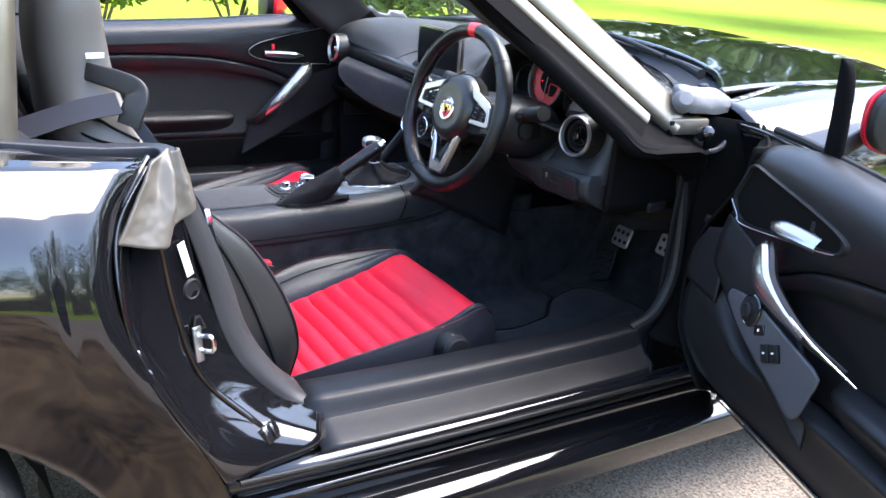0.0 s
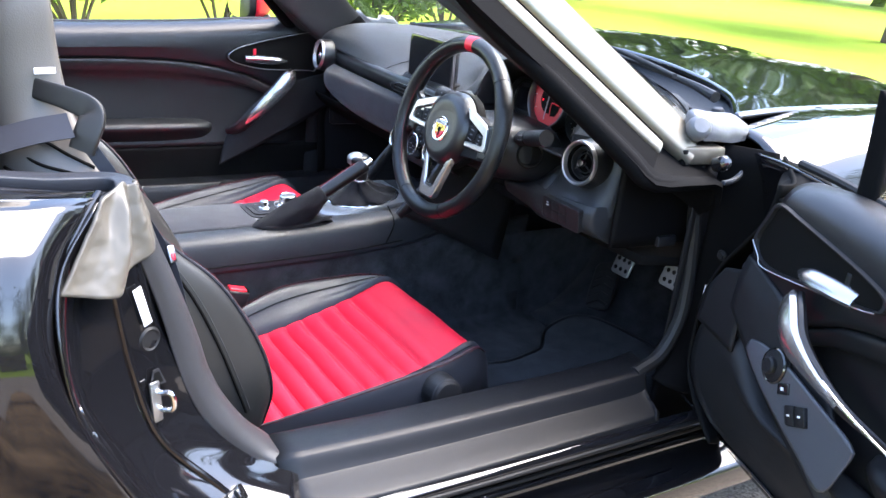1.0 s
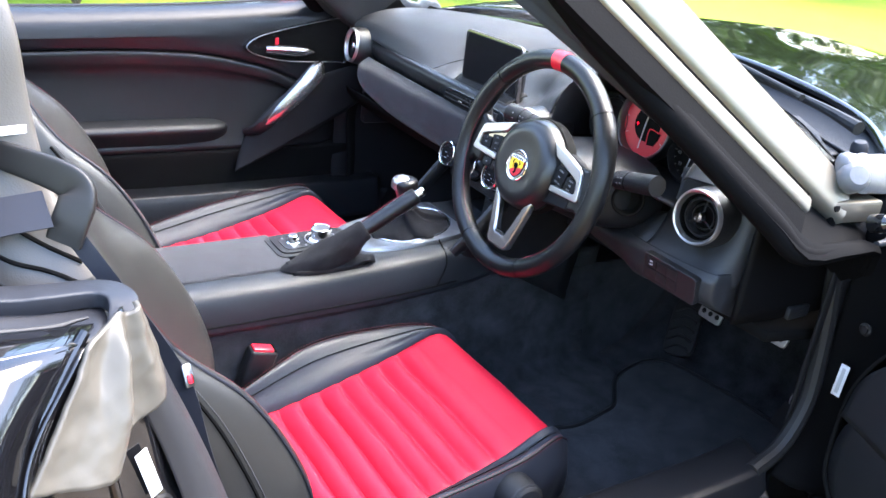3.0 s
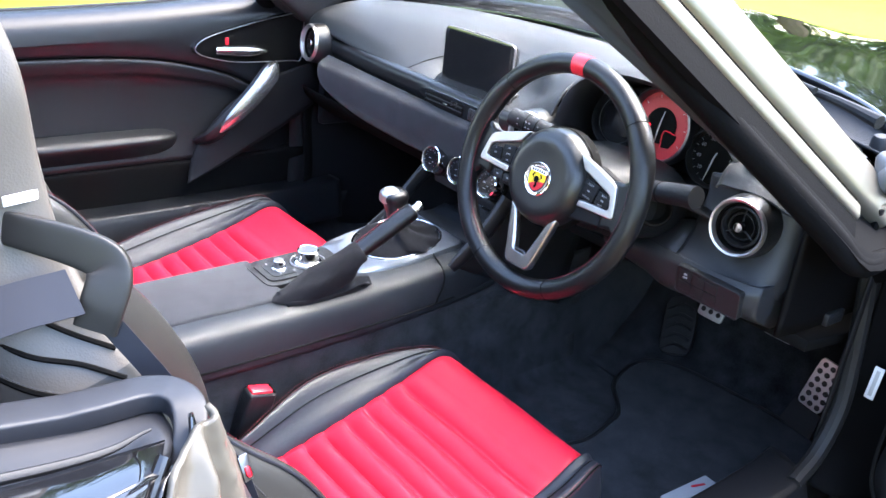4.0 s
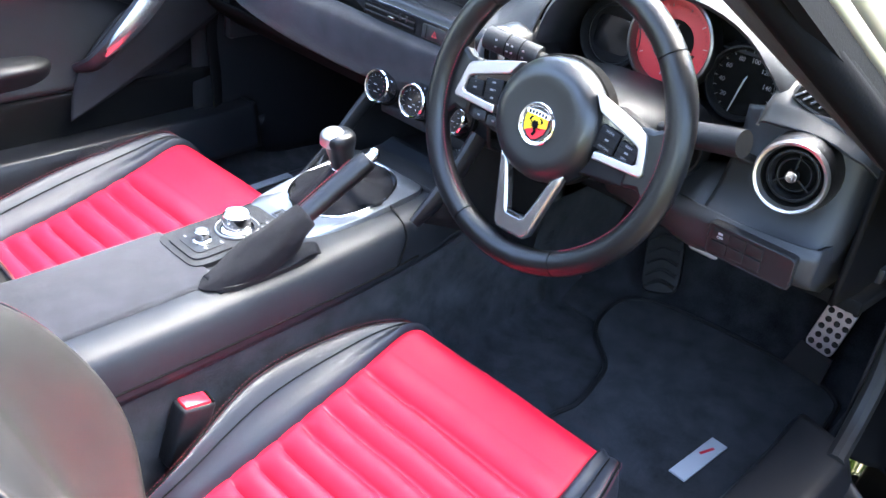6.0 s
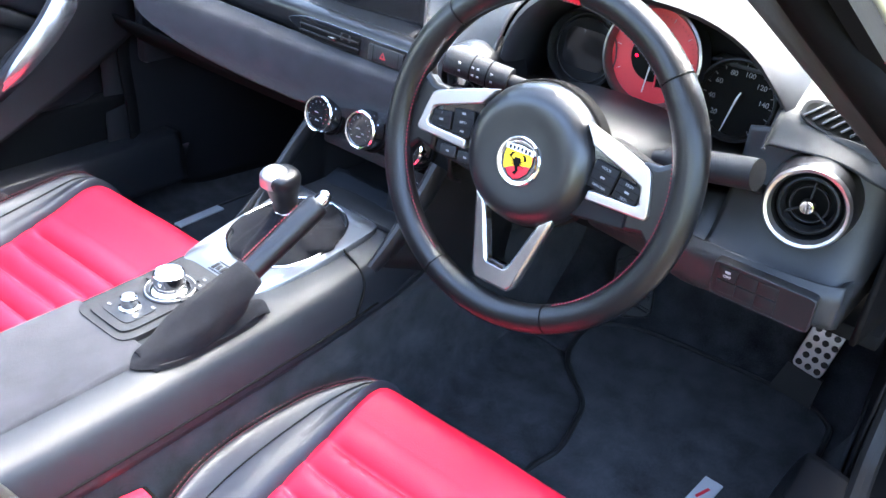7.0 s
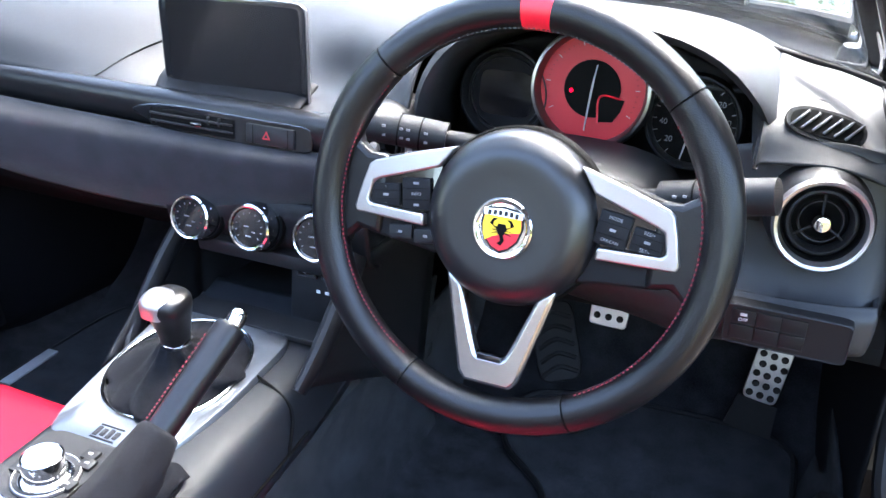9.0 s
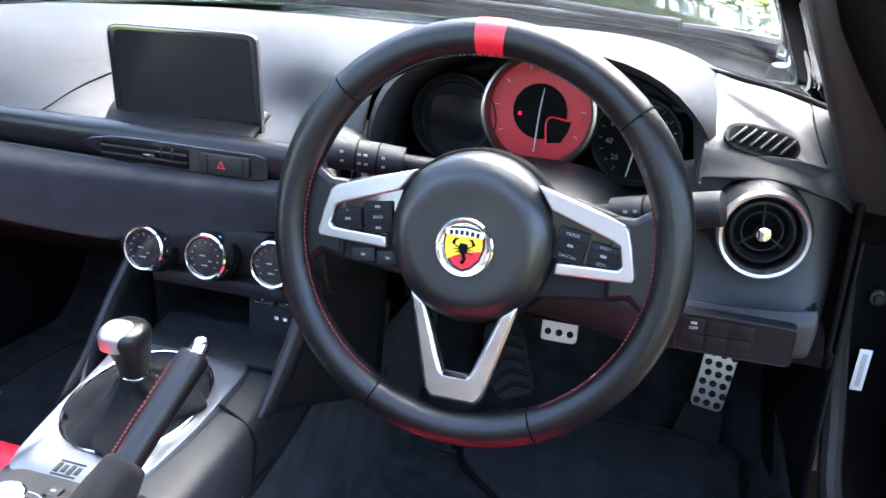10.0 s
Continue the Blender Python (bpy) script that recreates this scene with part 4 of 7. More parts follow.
# ---- seats ----
def seat(cx, lift, s, label, slide=0.0):
    """A bucket seat: ribbed red insert, black side bolsters, reclined one-piece back. s: +1 where the door is on the right."""
    st = thing("bucket_seat", label, "car seat", (cx, -.38, .22), group="front seats")

    def p(x, y, z):
        return Vector((cx + s * x, y, z + lift))
    # centre line of the cushion: y, z
    line = [(-.098, .300), (-.104, .345), (-.128, .386), (-.168, .401), (-.25, .369), (-.40, .326), (-.55, .298), (-.68, .282)]
    line = [(y + slide * min(1.0, (y + .68) / .30), z) for y, z in line]
    half = [.155, .163, .170, .177, .180, .176, .166, .155]

    def ribs(q, u, v):
        y = q.y
        k = (-.205 - y) / .040
        if k > 0:
            a = abs(math.sin(math.pi * k)) ** 0.6
            edge = min(1.0, min(v, 1 - v) / .09) ** .7
            q = q + Vector((0, .12, 1)).normalized() * (.0165 * (a - .75)) * edge * min(1.0, k)
        return q + Vector((0, 0, .012 * (1 - (2 * v - 1) ** 2)))
    fine = curve_pts([(w, y, z) for (y, z), w in zip(line, half)], 400)
    run = [0.0]
    for a, b in zip(fine, fine[1:]):
        run.append(run[-1] + (b - a).length)
    even = [fine[min(range(400), key=lambda i: abs(run[i] - run[-1] * k / 47))] for k in range(48)]
    patch("seat_insert", [[p(-w, y, z + .004), p(-.5 * w, y, z - .004), p(0, y, z - .005), p(.5 * w, y, z - .004), p(w, y, z + .004)] for w, y, z in even],
          RED_LEATHER, st, "ribbed bright red leather seat insert", nu=300, nv=28, thick=0.01, bend=ribs)
    for sg in (1, -1):
        rings = []
        grow = (.018, .024, .030, .042, .056, .060, .046, .030) if sg > 0 else (.002, .004, .008, .024, .064, .072, .030, .010)
        rise = (.002, .004, .007, .015, .034, .052, .044, .028) if sg > 0 else (.001, .002, .003, .008, .030, .062, .050, .030)
        for (y, z), w, h in zip(line, half, rise):
            o = w + grow[len(rings)]
            rings.append([p(sg * (w - .004), y, z + .003), p(sg * (w + .34 * (o - w)), y, z + .006 + .48 * h), p(sg * (w + .74 * (o - w)), y, z + .004 + h), p(sg * (o - .004), y, z + .80 * h - .004),
                          p(sg * (o + .004), y, z - .035), p(sg * (o - .002), y, max(.262, z - .08)), p(sg * (o - .02), y, .25), p(sg * (w - .01), y, .25)])
        bol = loft("seat_bolster", rings, LEATHER, st, "black leather seat bolster with stitched seam", per=40, n=40)
        tube("piping", [p(sg * (w + .001), y, z + .005) for (y, z), w in list(zip(line, half))[1:]], .0028, LEATHER, bol, n=60, sides=6)
        inner = [p(sg * (w + .45 * g), y, z + .0062 + .66 * h) for (y, z), w, h, g in zip(line[2:], half[2:], rise[2:], grow[2:])]
        crest = [p(sg * (w + .86 * g), y, z + .0050 + .96 * h) for (y, z), w, h, g in zip(line[2:], half[2:], rise[2:], grow[2:])]
        tube("seam", inner, .0011, BLACK, bol, n=50, sides=6)
        tube("edge_seam", crest, .0013, BLACK, bol, n=50, sides=6)
        for off in (-.0035, .0035):
            stitches("red_stitching", [q + Vector((s * sg * off, 0, .0012)) for q in crest], 120, .0004, RED_THREAD, bol, "fine red stitching")
    rbox("seat_base", (cx, -.40, .245 + lift * .5), (.44, .44, .06 + lift), HARD, st, "black plastic seat base", bevel=.015)
    for x in (-.17, .17):
        rbox("seat_rail", (cx + x, -.38, .2175), (.035, .56, .022), STEEL, st, bevel=.003)
        for y in (-.62, -.14):
            rbox("rail_foot", (cx + x, y, .219), (.045, .05, .008), HARD, st, bevel=.002)
    rbox("side_cover", (cx + s * .238, -.43, .285 + lift), (.022, .40, .075), HARD, st, "black plastic seat side cover", bevel=.01, seg=3)
    km = facing(p(.249, -.262, .362), (s, 0, .12))
    lathe("height_knob", [(0, .030), (.026, .029), (.0305, .026), (.0315, .022), (.0335, .020), (.0345, .004), (.036, 0), (.036, -.02)], HARD, st, "round black seat adjuster knob", m=km, n=36)
    lathe("knob_ring", [(.0318, .0235), (.0335, .0225), (.0335, .0205), (.0318, .0205)], GREY_TRIM, st, m=km, n=36)
    # back
    lean = radians(19)
    base, upv, fwd = Vector((cx, -.672, .345 + lift)), Vector((0, -math.sin(lean), math.cos(lean))), Vector((0, math.cos(lean), math.sin(lean)))
    # height, half width, bolster depth, thickness, forward set
    shape = [(-.03, .205, .050, .11, .02), (.04, .235, .090, .12, .01), (.11, .250, .108, .125, .0), (.20, .253, .098, .13, 0), (.29, .248, .072, .13, 0), (.38, .238, .024, .125, -.004), (.46, .216, .012, .115, -.016), (.53, .178, .008, .108, -.030),
             (.59, .142, .006, .10, -.028), (.66, .128, .004, .10, -.014), (.73, .122, .003, .092, .004), (.775, .104, .002, .07, .010), (.80, .065, 0, .045, .008)]
    prof = [q[:4] for q in shape]
    ahead = {q[0]: q[4] for q in shape}

    def back_pt(h, x, d):
        return base + upv * h + Vector((s * x, 0, 0)) - fwd * d
    rings = []
    for h, w, b, t in prof:
        half_ring = [(0, 0), (.35 * w, 0), (.62 * w, -.12 * b), (.80 * w, -.75 * b), (.91 * w, -b), (1.0 * w, -.7 * b), (1.03 * w, .15 * t), (1.0 * w, .6 * t), (.82 * w, .95 * t), (.4 * w, 1.05 * t)]
        ring = half_ring + [(0, 1.06 * t)] + [(-x, d) for x, d in reversed(half_ring[1:])]
        rings.append([back_pt(h, x, d - ahead[h]) for x, d in ring])
    rings = [curve_pts(r, 60, True) for r in rings]
    lines = [curve_pts([r[j] for r in rings], 64) for j in range(60)]
    dense = [[lines[j][i] for j in range(60)] for i in range(64)]
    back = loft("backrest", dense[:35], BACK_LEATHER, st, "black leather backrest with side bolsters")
    # upper part of the same skin, coloured paler for the light it catches
    loft("headrest", dense[34:], HEAD_LEATHER_LIT, back, "perforated dark leather shoulders and headrest, daylight put into a paler colour")
    for sg in (1, -1):
        edge = [back_pt(h, sg * .955 * w, -.93 * b - .002 - ahead[h]) for h, w, b, t in prof[:7]]
        tube("back_piping", edge, .0022, LEATHER, back, n=60, sides=6)
        stitches("red_stitching", [q + Vector((-s * sg * .006, 0.003, .002)) for q in edge], 150, .0004, RED_THREAD, back, "red stitching")
        side = [back_pt(h, sg * 1.022 * w, -.40 * b + .004 - ahead[h]) for h, w, b, t in prof[1:6]]
        tube("side_seam", side, .0024, BLACK, back, n=40, sides=6)
        stitches("side_stitching", [q + Vector((0, .007, .002)) for q in side], 90, .0009, DARK_THREAD, back, up=(1, 0, 0))
    for k, pts in enumerate(([(.120, -.960, .862), (.162, -.926, .850), (.180, -.897, .833), (.194, -.865, .817)], [(.130, -.968, .836), (.176, -.934, .820), (.194, -.896, .810), (.210, -.862, .795)],
                             [(.140, -.975, .808), (.183, -.939, .792), (.202, -.909, .784), (.214, -.884, .776)])):
        seam = [p(x + .001, y, z + .001) for x, y, z in pts]
        tube("back_seam", seam, .0024, BLACK, back, n=30, sides=6)
        if k == 2:
            stitches("back_stitching", [q + Vector((s * .003, 0, .006)) for q in seam], 34, .0008, DARK_THREAD, back, up=(0, 0, 1))
    rbox("white_badge", (0, 0, 0), (.030, .009, .002), LABEL, back, "small white seat badge", base=facing(back_pt(.645, .1365, .036), (s, .25, .1)), bevel=.0008)
    hw = .132
    loop = ((.35, 0), (.62, -.002), (.91, -.005), (1.0, -.002), (1.045, .015), (1.02, .06), (.84, .096))
    tube("headrest_seam", [back_pt(.605 + .10 * j / 6, sg * x * hw, d + .014) for j, (x, d) in enumerate(loop)], .0022, BLACK, back, n=40, sides=6)
    # belt guide on the door-side shoulder
    arm_pts = [(.095, -.955, .920), (.137, -.926, .918), (.170, -.888, .909), (.188, -.868, .899), (.198, -.868, .886), (.202, -.876, .866), (.202, -.883, .845)]
    tube("belt_guide", [p(x, y, z) for x, y, z in arm_pts], [.013, .0145, .0165, .0178, .0185, .0185, .0180], GUIDE, st, "black plastic seat belt guide", n=60, sides=24, flat=0.30, up=(s * .83, -.55, .2), p=5)
    return st


seat(.355, 0, 1, "driver's bucket seat in black leather with ribbed red cushion insert")
seat(-.355, .022, -1, "passenger bucket seat in black leather with ribbed red cushion insert", .03)


def roll_hoop(cx, s):
    h = thing("roll_hoop", "beige-silver roll hoop cover behind the headrest", "roll hoop", (cx, -1.08, .85), group="roll hoops")
    tube("hoop_cover", [(cx + s * .225, -1.085, .80), (cx + s * .222, -1.075, .92), (cx + s * .205, -1.065, 1.05), (cx + s * .14, -1.065, 1.135), (cx, -1.065, 1.155), (cx - s * .14, -1.065, 1.135), (cx - s * .205, -1.065, 1.05), (cx - s * .222, -1.075, .92), (cx - s * .225, -1.085, .80)],
         [.050, .046, .042, .040, .040, .040, .042, .046, .050], PILLAR_SILVER, h, "beige-silver hoop cover", n=60, sides=24, flat=.75, up=(0, 1, 0), p=2.6)
    patch("hoop_infill", [[(cx - .18, -1.07, z), (cx, -1.06, z), (cx + .18, -1.07, z)] for z in (.80, .95, 1.09)], SHROUD, h, "black panel inside the hoop", nu=8, nv=10, thick=.012)


roll_hoop(.355, 1)
roll_hoop(-.355, -1)


def belt(s, name):
    b = thing("seat_belt", "dark navy seat belt webbing through a guide", "seat belt", (s * .6, -.95, .75), group="seat belts")
    def strip(nm, pts, w, n, across=None):
        path = curve_pts(pts, n)
        vs = []
        for i, q in enumerate(path):
            t = (path[min(i + 1, n - 1)] - path[max(i - 1, 0)]).normalized()
            side = Vector(across).normalized() if across else t.cross(Vector((s * .3, .2, 1))).normalized()
            for e in (-1, 1):
                vs.append(q + side * e * w)
        solid(nm, vs, grid_faces(n, 2), BELT, b, thick=.0015, smooth=False)
    strip("upper_webbing", [(s * .500, -1.12, .800), (s * .515, -1.03, .836), (s * .534, -.95, .866), (s * .550, -.895, .880)], .021, 20, (-s * .75, -.10, .62))
    strip("side_webbing", [(s * .553, -.880, .862), (s * .590, -.835, .79), (s * .620, -.785, .70), (s * .640, -.765, .61), (s * .646, -.735, .50), (s * .648, -.715, .42), (s * .65, -.70, .30)], .010, 40, (.35, .80, .35))
    tm_b = facing((s * .619, -.778, .703), (s, .3, .5))
    tg = rbox("belt_tongue", (0, 0, .004), (.012, .026, .004), DARK_STEEL, b, "steel belt tongue", base=tm_b, bevel=.002)
    rbox("tongue_cover", (0, -.004, .0065), (.006, .010, .002), RED_PLASTIC, tg, "red label on the tongue", base=tm_b, bevel=.002)
    return b


belt(1, "driver")
belt(-1, "passenger")


def buckle(x, y, z, s):
    b = thing("belt_buckle", "black seat belt buckle with a red release button", "belt buckle", (x, y, .25), group="belt buckles")
    m = pose(x, y, z, -14, s * 6, 0)
    rbox("buckle_body", (0, 0, -.045), (.030, .052, .10), HARD, b, base=m, bevel=.006, seg=3)
    rbox("release_button", (0, -.002, .004), (.022, .040, .010), RED_PLASTIC, b, "red release button", base=m, bevel=.003)
    rbox("latch_slot", (s * .0, .021, .006), (.022, .004, .004), BLACK, b, base=m, bevel=.0005)
    tube("buckle_stalk", [m @ Vector((0, 0, -.09)), m @ Vector((0, -.005, -.15)), Vector((x, y - .03, .226))], .012, HARD, b, flat=0.5)


buckle(.122, -.494, .400, 1)
buckle(-.142, -.494, .400, -1)


# ---- centre console ----
console = thing("centre_console", "soft black centre console with padded lid between the seats", "console", (0, -.3, .25))
prof = [(-.128, .440), (-.126, .485), (-.112, .513), (-.092, .520), (-.05, .5185), (0, .5185), (.045, .520), (.076, .5165), (.094, .505), (.103, .478), (.108, .440)]
# the flat top is left open where the switch panel and the lever's plate sit, and closed under them
patch("console_body", [[(x, y, z + dz) for x, z in prof] for y, dz in ((-.80, -.012), (-.66, -.004), (-.42, .0), (-.25, .006), (-.12, .016), (-.02, .03), (.05, .05))], CONSOLE, console, "soft black console body", nu=50, nv=50, thick=.005)
patch("tunnel_carpet", [[(.107, y, .448 + dz), (.103, y, .40 + dz * .8), (.104, y, .30), (.118, y, .22)] for y, dz in ((-.80, -.01), (-.4, 0), (-.1, .016), (.05, .05), (.3, .06))], CARPET, console, "black tunnel carpet", nu=24, nv=14, thick=.005)
patch("tunnel_carpet", [[(-.127, y, .448 + dz), (-.123, y, .40 + dz * .8), (-.122, y, .30), (-.130, y, .22)] for y, dz in ((-.80, -.01), (-.4, 0), (-.1, .016), (.05, .05), (.3, .06))], CARPET, console, nu=24, nv=14, thick=.005)
rbox("console_lid", (-.030, -.545, .5165), (.160, .285, .012), SUEDE, console, "grey-black padded console lid", bevel=.007, seg=3, rot=(.9, 0, 0))
tube("side_seam", [(.1065, -.66, .452), (.1065, -.4, .456), (.1075, -.2, .463), (.108, -.08, .474)], .0018, BLACK, console, n=30, sides=6)
tube("joint", [(.052, -.098, .545), (.085, -.10, .53), (.103, -.105, .51), (.109, -.125, .47)], .0018, BLACK, console, n=16, sides=6)

# rotary control panel
pm = pose(-.040, -.338, .529, 2.0, 0, 0)
plate("control_panel", ring_outline(.105, .168, 7, 36), .012, HARD, console, "black control panel", m=pm)
plate("panel_plate", ring_outline(.080, .140, 7, 36), .004, HARD, console, m=pm @ Matrix.Translation((0, -.004, .0025)))
rk = pm @ Matrix.Translation((0.002, .020, .0025))
knob = lathe("rotary_knob", [(0, .0255), (.0175, .0255), (.0185, .0265), (.0198, .0255), (.0205, .020), (.0205, .006), (.023, .005), (.026, .003), (.0275, 0)], CHROME, console, "chrome rotary selector", m=rk, n=48)
lathe("knob_top", [(0, .0262), (.0165, .0262), (.0172, .0250)], SURROUND, knob, m=rk, n=40)
lathe("knob_base", [(.026, .003), (.031, .0035), (.033, 0)], HARD, knob, m=rk, n=40)
lathe("base_ring", [(.0305, .0036), (.0312, .0040), (.0320, .0036), (.0325, .001)], SATIN, knob, m=rk, n=40)
vk = pm @ Matrix.Translation((0.000, -.038, .0025))
vol = lathe("volume_knob", [(0, .018), (.0085, .018), (.0098, .017), (.0105, .014), (.0105, .004), (.013, .003), (.0145, 0)], CHROME, console, "small chrome volume knob", m=vk, n=32)
lathe("knob_top", [(0, .0186), (.0080, .0186), (.0086, .0176)], SURROUND, vol, m=vk, n=28)
plate("volume_surround", ring_outline(.054, .048, 6, 28), .002, SOFT, console, m=pm @ Matrix.Translation((0, -.038, .0035)))
for x, y in ((-.026, .048), (.026, .048), (-.029, .018), (.030, .018), (.020, .060)):
    k = rbox("menu_key", (x, y, .0045), (.016, .014, .004), HARD, console, base=pm, bevel=.0012)
    rbox("key_mark", (0, 0, .0023), (.005, .003, .0006), PRINT_DIM, k, base=pm @ Matrix.Translation((x, y, .0045)), bevel=.0001)
for x, y in ((-.022, -.052), (.022, -.046), (.022, -.020)):
    rbox("panel_mark", (x, y, .0047), (.006, .003, .0006), PRINT_DIM, console, base=pm, bevel=.0001)

# silver lever surround
bm_ = pose(-.036, -.130, .5425, 7.5, 0, 0)
out = [(-.070, -.118), (-.040, -.128), (.0, -.130), (.040, -.128), (.072, -.116), (.088, -.04), (.092, .04), (.090, .098), (.060, .116), (0, .122), (-.060, .116), (-.088, .098), (-.086, .04), (-.082, -.04)]
hole = ring_outline(.152, .178, 2.15, 56)
o56 = curve_pts([(x, y, 0) for x, y in out], 56, True)
o56 = sorted(o56, key=lambda q: math.atan2(q.y, q.x) % (2 * math.pi))
h56 = sorted([Vector((x, y + .010, 0)) for x, y in hole], key=lambda q: math.atan2(q.y - .010, q.x) % (2 * math.pi))
rings = [[Vector((q.x * 1.0, q.y * 1.0, -.016)) for q in o56], [Vector((q.x * .995, q.y * .995, -.003)) for q in o56], [q * .975 for q in o56],
         [q * 1.03 + Vector((0, 0, .0005)) for q in h56], [q + Vector((0, 0, -.001)) for q in h56], [Vector((q.x * .97, q.y * .97, -.010)) for q in h56]]
gear = thing("gear_lever", "silver-capped gear lever with suede boot in a silver surround", "gear lever", (-.03, -.12, .53))
loft("surround", rings, SURROUND, gear, "satin silver gear lever surround", caps=False, m=bm_)
tube("surround_rim", [bm_ @ (q * 1.005 + Vector((0, 0, .001))) for q in h56], .0022, CHROME, gear, n=72, closed=True, sides=8)
for k, x in enumerate((-.012, -.004, .004, .012)):
    rbox("badge_mark", (x - .002, -.108, .0008), (.005, .013 - .003 * (k % 2), .0012), HARD, gear, base=bm_, bevel=.0002)
rbox("badge_bar", (-.002, -.0985, .0008), (.030, .0018, .0012), HARD, gear, base=bm_, bevel=.0002)
rbox("badge_bar", (-.002, -.1170, .0008), (.030, .0018, .0012), HARD, gear, base=bm_, bevel=.0002)
base_pt, top_pt = bm_ @ Vector((0, .010, -.004)), Vector((-.024, -.135, .589))
rings = []
for k, r in ((0, 1.0), (.10, .96), (.25, .84), (.42, .64), (.60, .46), (.78, .33), (.9, .27), (1.0, .225)):
    c = base_pt.lerp(top_pt, k)
    row = []
    for i in range(48):
        a = 2 * math.pi * i / 48
        fold = 1 + .20 * math.sin(4 * a + .6 + 1.5 * k) * math.sin(math.pi * min(1, k * 1.1)) + .08 * math.sin(9 * a + 7 * k) * (k > .05)
        row.append(c + (bm_.to_3x3() @ Vector((.074 * r * fold * math.cos(a), .087 * r * fold * math.sin(a), 0))))
    rings.append(row)
loft("boot", rings, GAITER, gear, "creased dark suede gear lever boot", n=30)
km = facing((-.0235, -.136, .587), (.06, -.12, 1), (0, 1, 0))
lathe("collar", [(.0155, 0), (.0165, .002), (.0165, .006), (.015, .008)], CHROME, gear, m=km, n=28)
rings = [[km @ Vector((x, y + dy, h)) for x, y in ring_outline(w * .92, l * .92, 2.4, 28)] for h, w, l, dy in ((.004, .032, .034, 0), (.016, .035, .037, 0), (.028, .040, .042, -.001), (.040, .045, .047, -.002), (.052, .050, .053, -.003), (.060, .049, .053, -.003), (.066, .042, .046, -.003), (.069, .028, .030, -.003))]
loft("knob_grip", rings, LEATHER_WHEEL, gear, "black leather gear knob", n=24)
rings = [[km @ Vector((x - .006, y - .010 - t, h)) for x, y in ring_outline(w, l, 2.6, 28)] for h, w, l, t in ((.049, .030, .021, .0095), (.057, .036, .031, .0038), (.0635, .037, .034, .001), (.0688, .031, .029, -.001), (.0714, .018, .017, -.002))]
loft("knob_cap", rings, SATIN, gear, "satin silver gear knob cap", n=18)

# handbrake
hb = thing("handbrake", "black leather handbrake lever with red stitching and suede gaiter", "handbrake", (.05, -.38, .51))
tip, root = Vector((.092, -.180, .668)), Vector((.062, -.335, .556))
way = (tip - root).normalized()
tube("grip", [root, root + way * .04, root + way * .11, tip - way * .018, tip - way * .008], [.0140, .0142, .0150, .0160, .0140], LEATHER_WHEEL, hb, "black leather handbrake grip", n=30, sides=20)
tube("button", [tip - way * .012, tip + way * .004, tip + way * .009], [.0095, .0095, .0075], CHROME, hb, "chrome handbrake button", n=10, sides=16)
sidev = way.cross(Vector((0, 0, 1))).normalized()
upv = sidev.cross(way).normalized()
line_ = [root + way * d - sidev * .0075 + upv * .0125 for d in (.0, .05, .10, .165)]
tube("grip_seam", line_, .0012, BLACK, hb, n=20, sides=6)
for sg in (-1, 1):
    stitches("red_stitching", [q + sidev * sg * .0028 + upv * .0006 for q in line_], 40, .0010, RED_THREAD, hb, "red stitching")
c0, c1 = Vector((.050, -.368, .522)), root.lerp(tip, .36)
rings = []
for k in (0, .06, .15, .3, .45, .6, .75, .88, .97, 1.0):
    row = []
    for i in range(40):
        a = 2 * math.pi * i / 40
        low_p = c0 + Vector((.030 * math.sin(a), -.070 * math.cos(a), 0))
        r = .0195 if k < 1 else .0165
        top_p = c1 + upv * (r * math.cos(a)) + sidev * (r * math.sin(a))
        belly = math.sin(math.pi * min(1, k * 1.02))
        q = low_p.lerp(top_p, k) + Vector((.005 * math.sin(a), 0, .002)) * belly
        row.append(q + sidev * (.0026 * belly * math.sin(5 * a + 6 * k)) + upv * (.0022 * belly * math.sin(3 * a - 9 * k + 1)))
    rings.append(row)
loft("gaiter", rings, GAITER, hb, "soft dark suede handbrake gaiter", n=30)
rings = [[Vector((.052 + x * k, -.335 + y * k, .5245 + dz)) for x, y in ring_outline(.066, .190, 4, 36)] for k, dz in ((.90, -.006), (.885, .0005), (.85, .0010), (.82, -.004), (.7, -.010))]
loft("gaiter_frame", rings, SHROUD, hb, "black slot frame round the handbrake")
patch("gaiter_skirt", [[(.030, -.42, .523), (.050, -.425, .530), (.074, -.42, .523)], [(.026, -.36, .527), (.054, -.36, .545), (.080, -.36, .525)], [(.028, -.30, .528), (.058, -.30, .540), (.082, -.30, .528)], [(.034, -.255, .528), (.058, -.25, .530), (.080, -.255, .528)]], GAITER, hb, nu=16, nv=12, thick=.002,
      bend=lambda q, u, v: q + Vector((0, 0, .004 * math.sin(u * 11 + v * 5))))


# ---- dashboard ----
dash = thing("dashboard", "curved black dashboard with a grey suede band", "dashboard", (0, .15, .55))
xs = (-.66, -.60, -.45, -.25, -.15, -.05, .05, .12, .20)
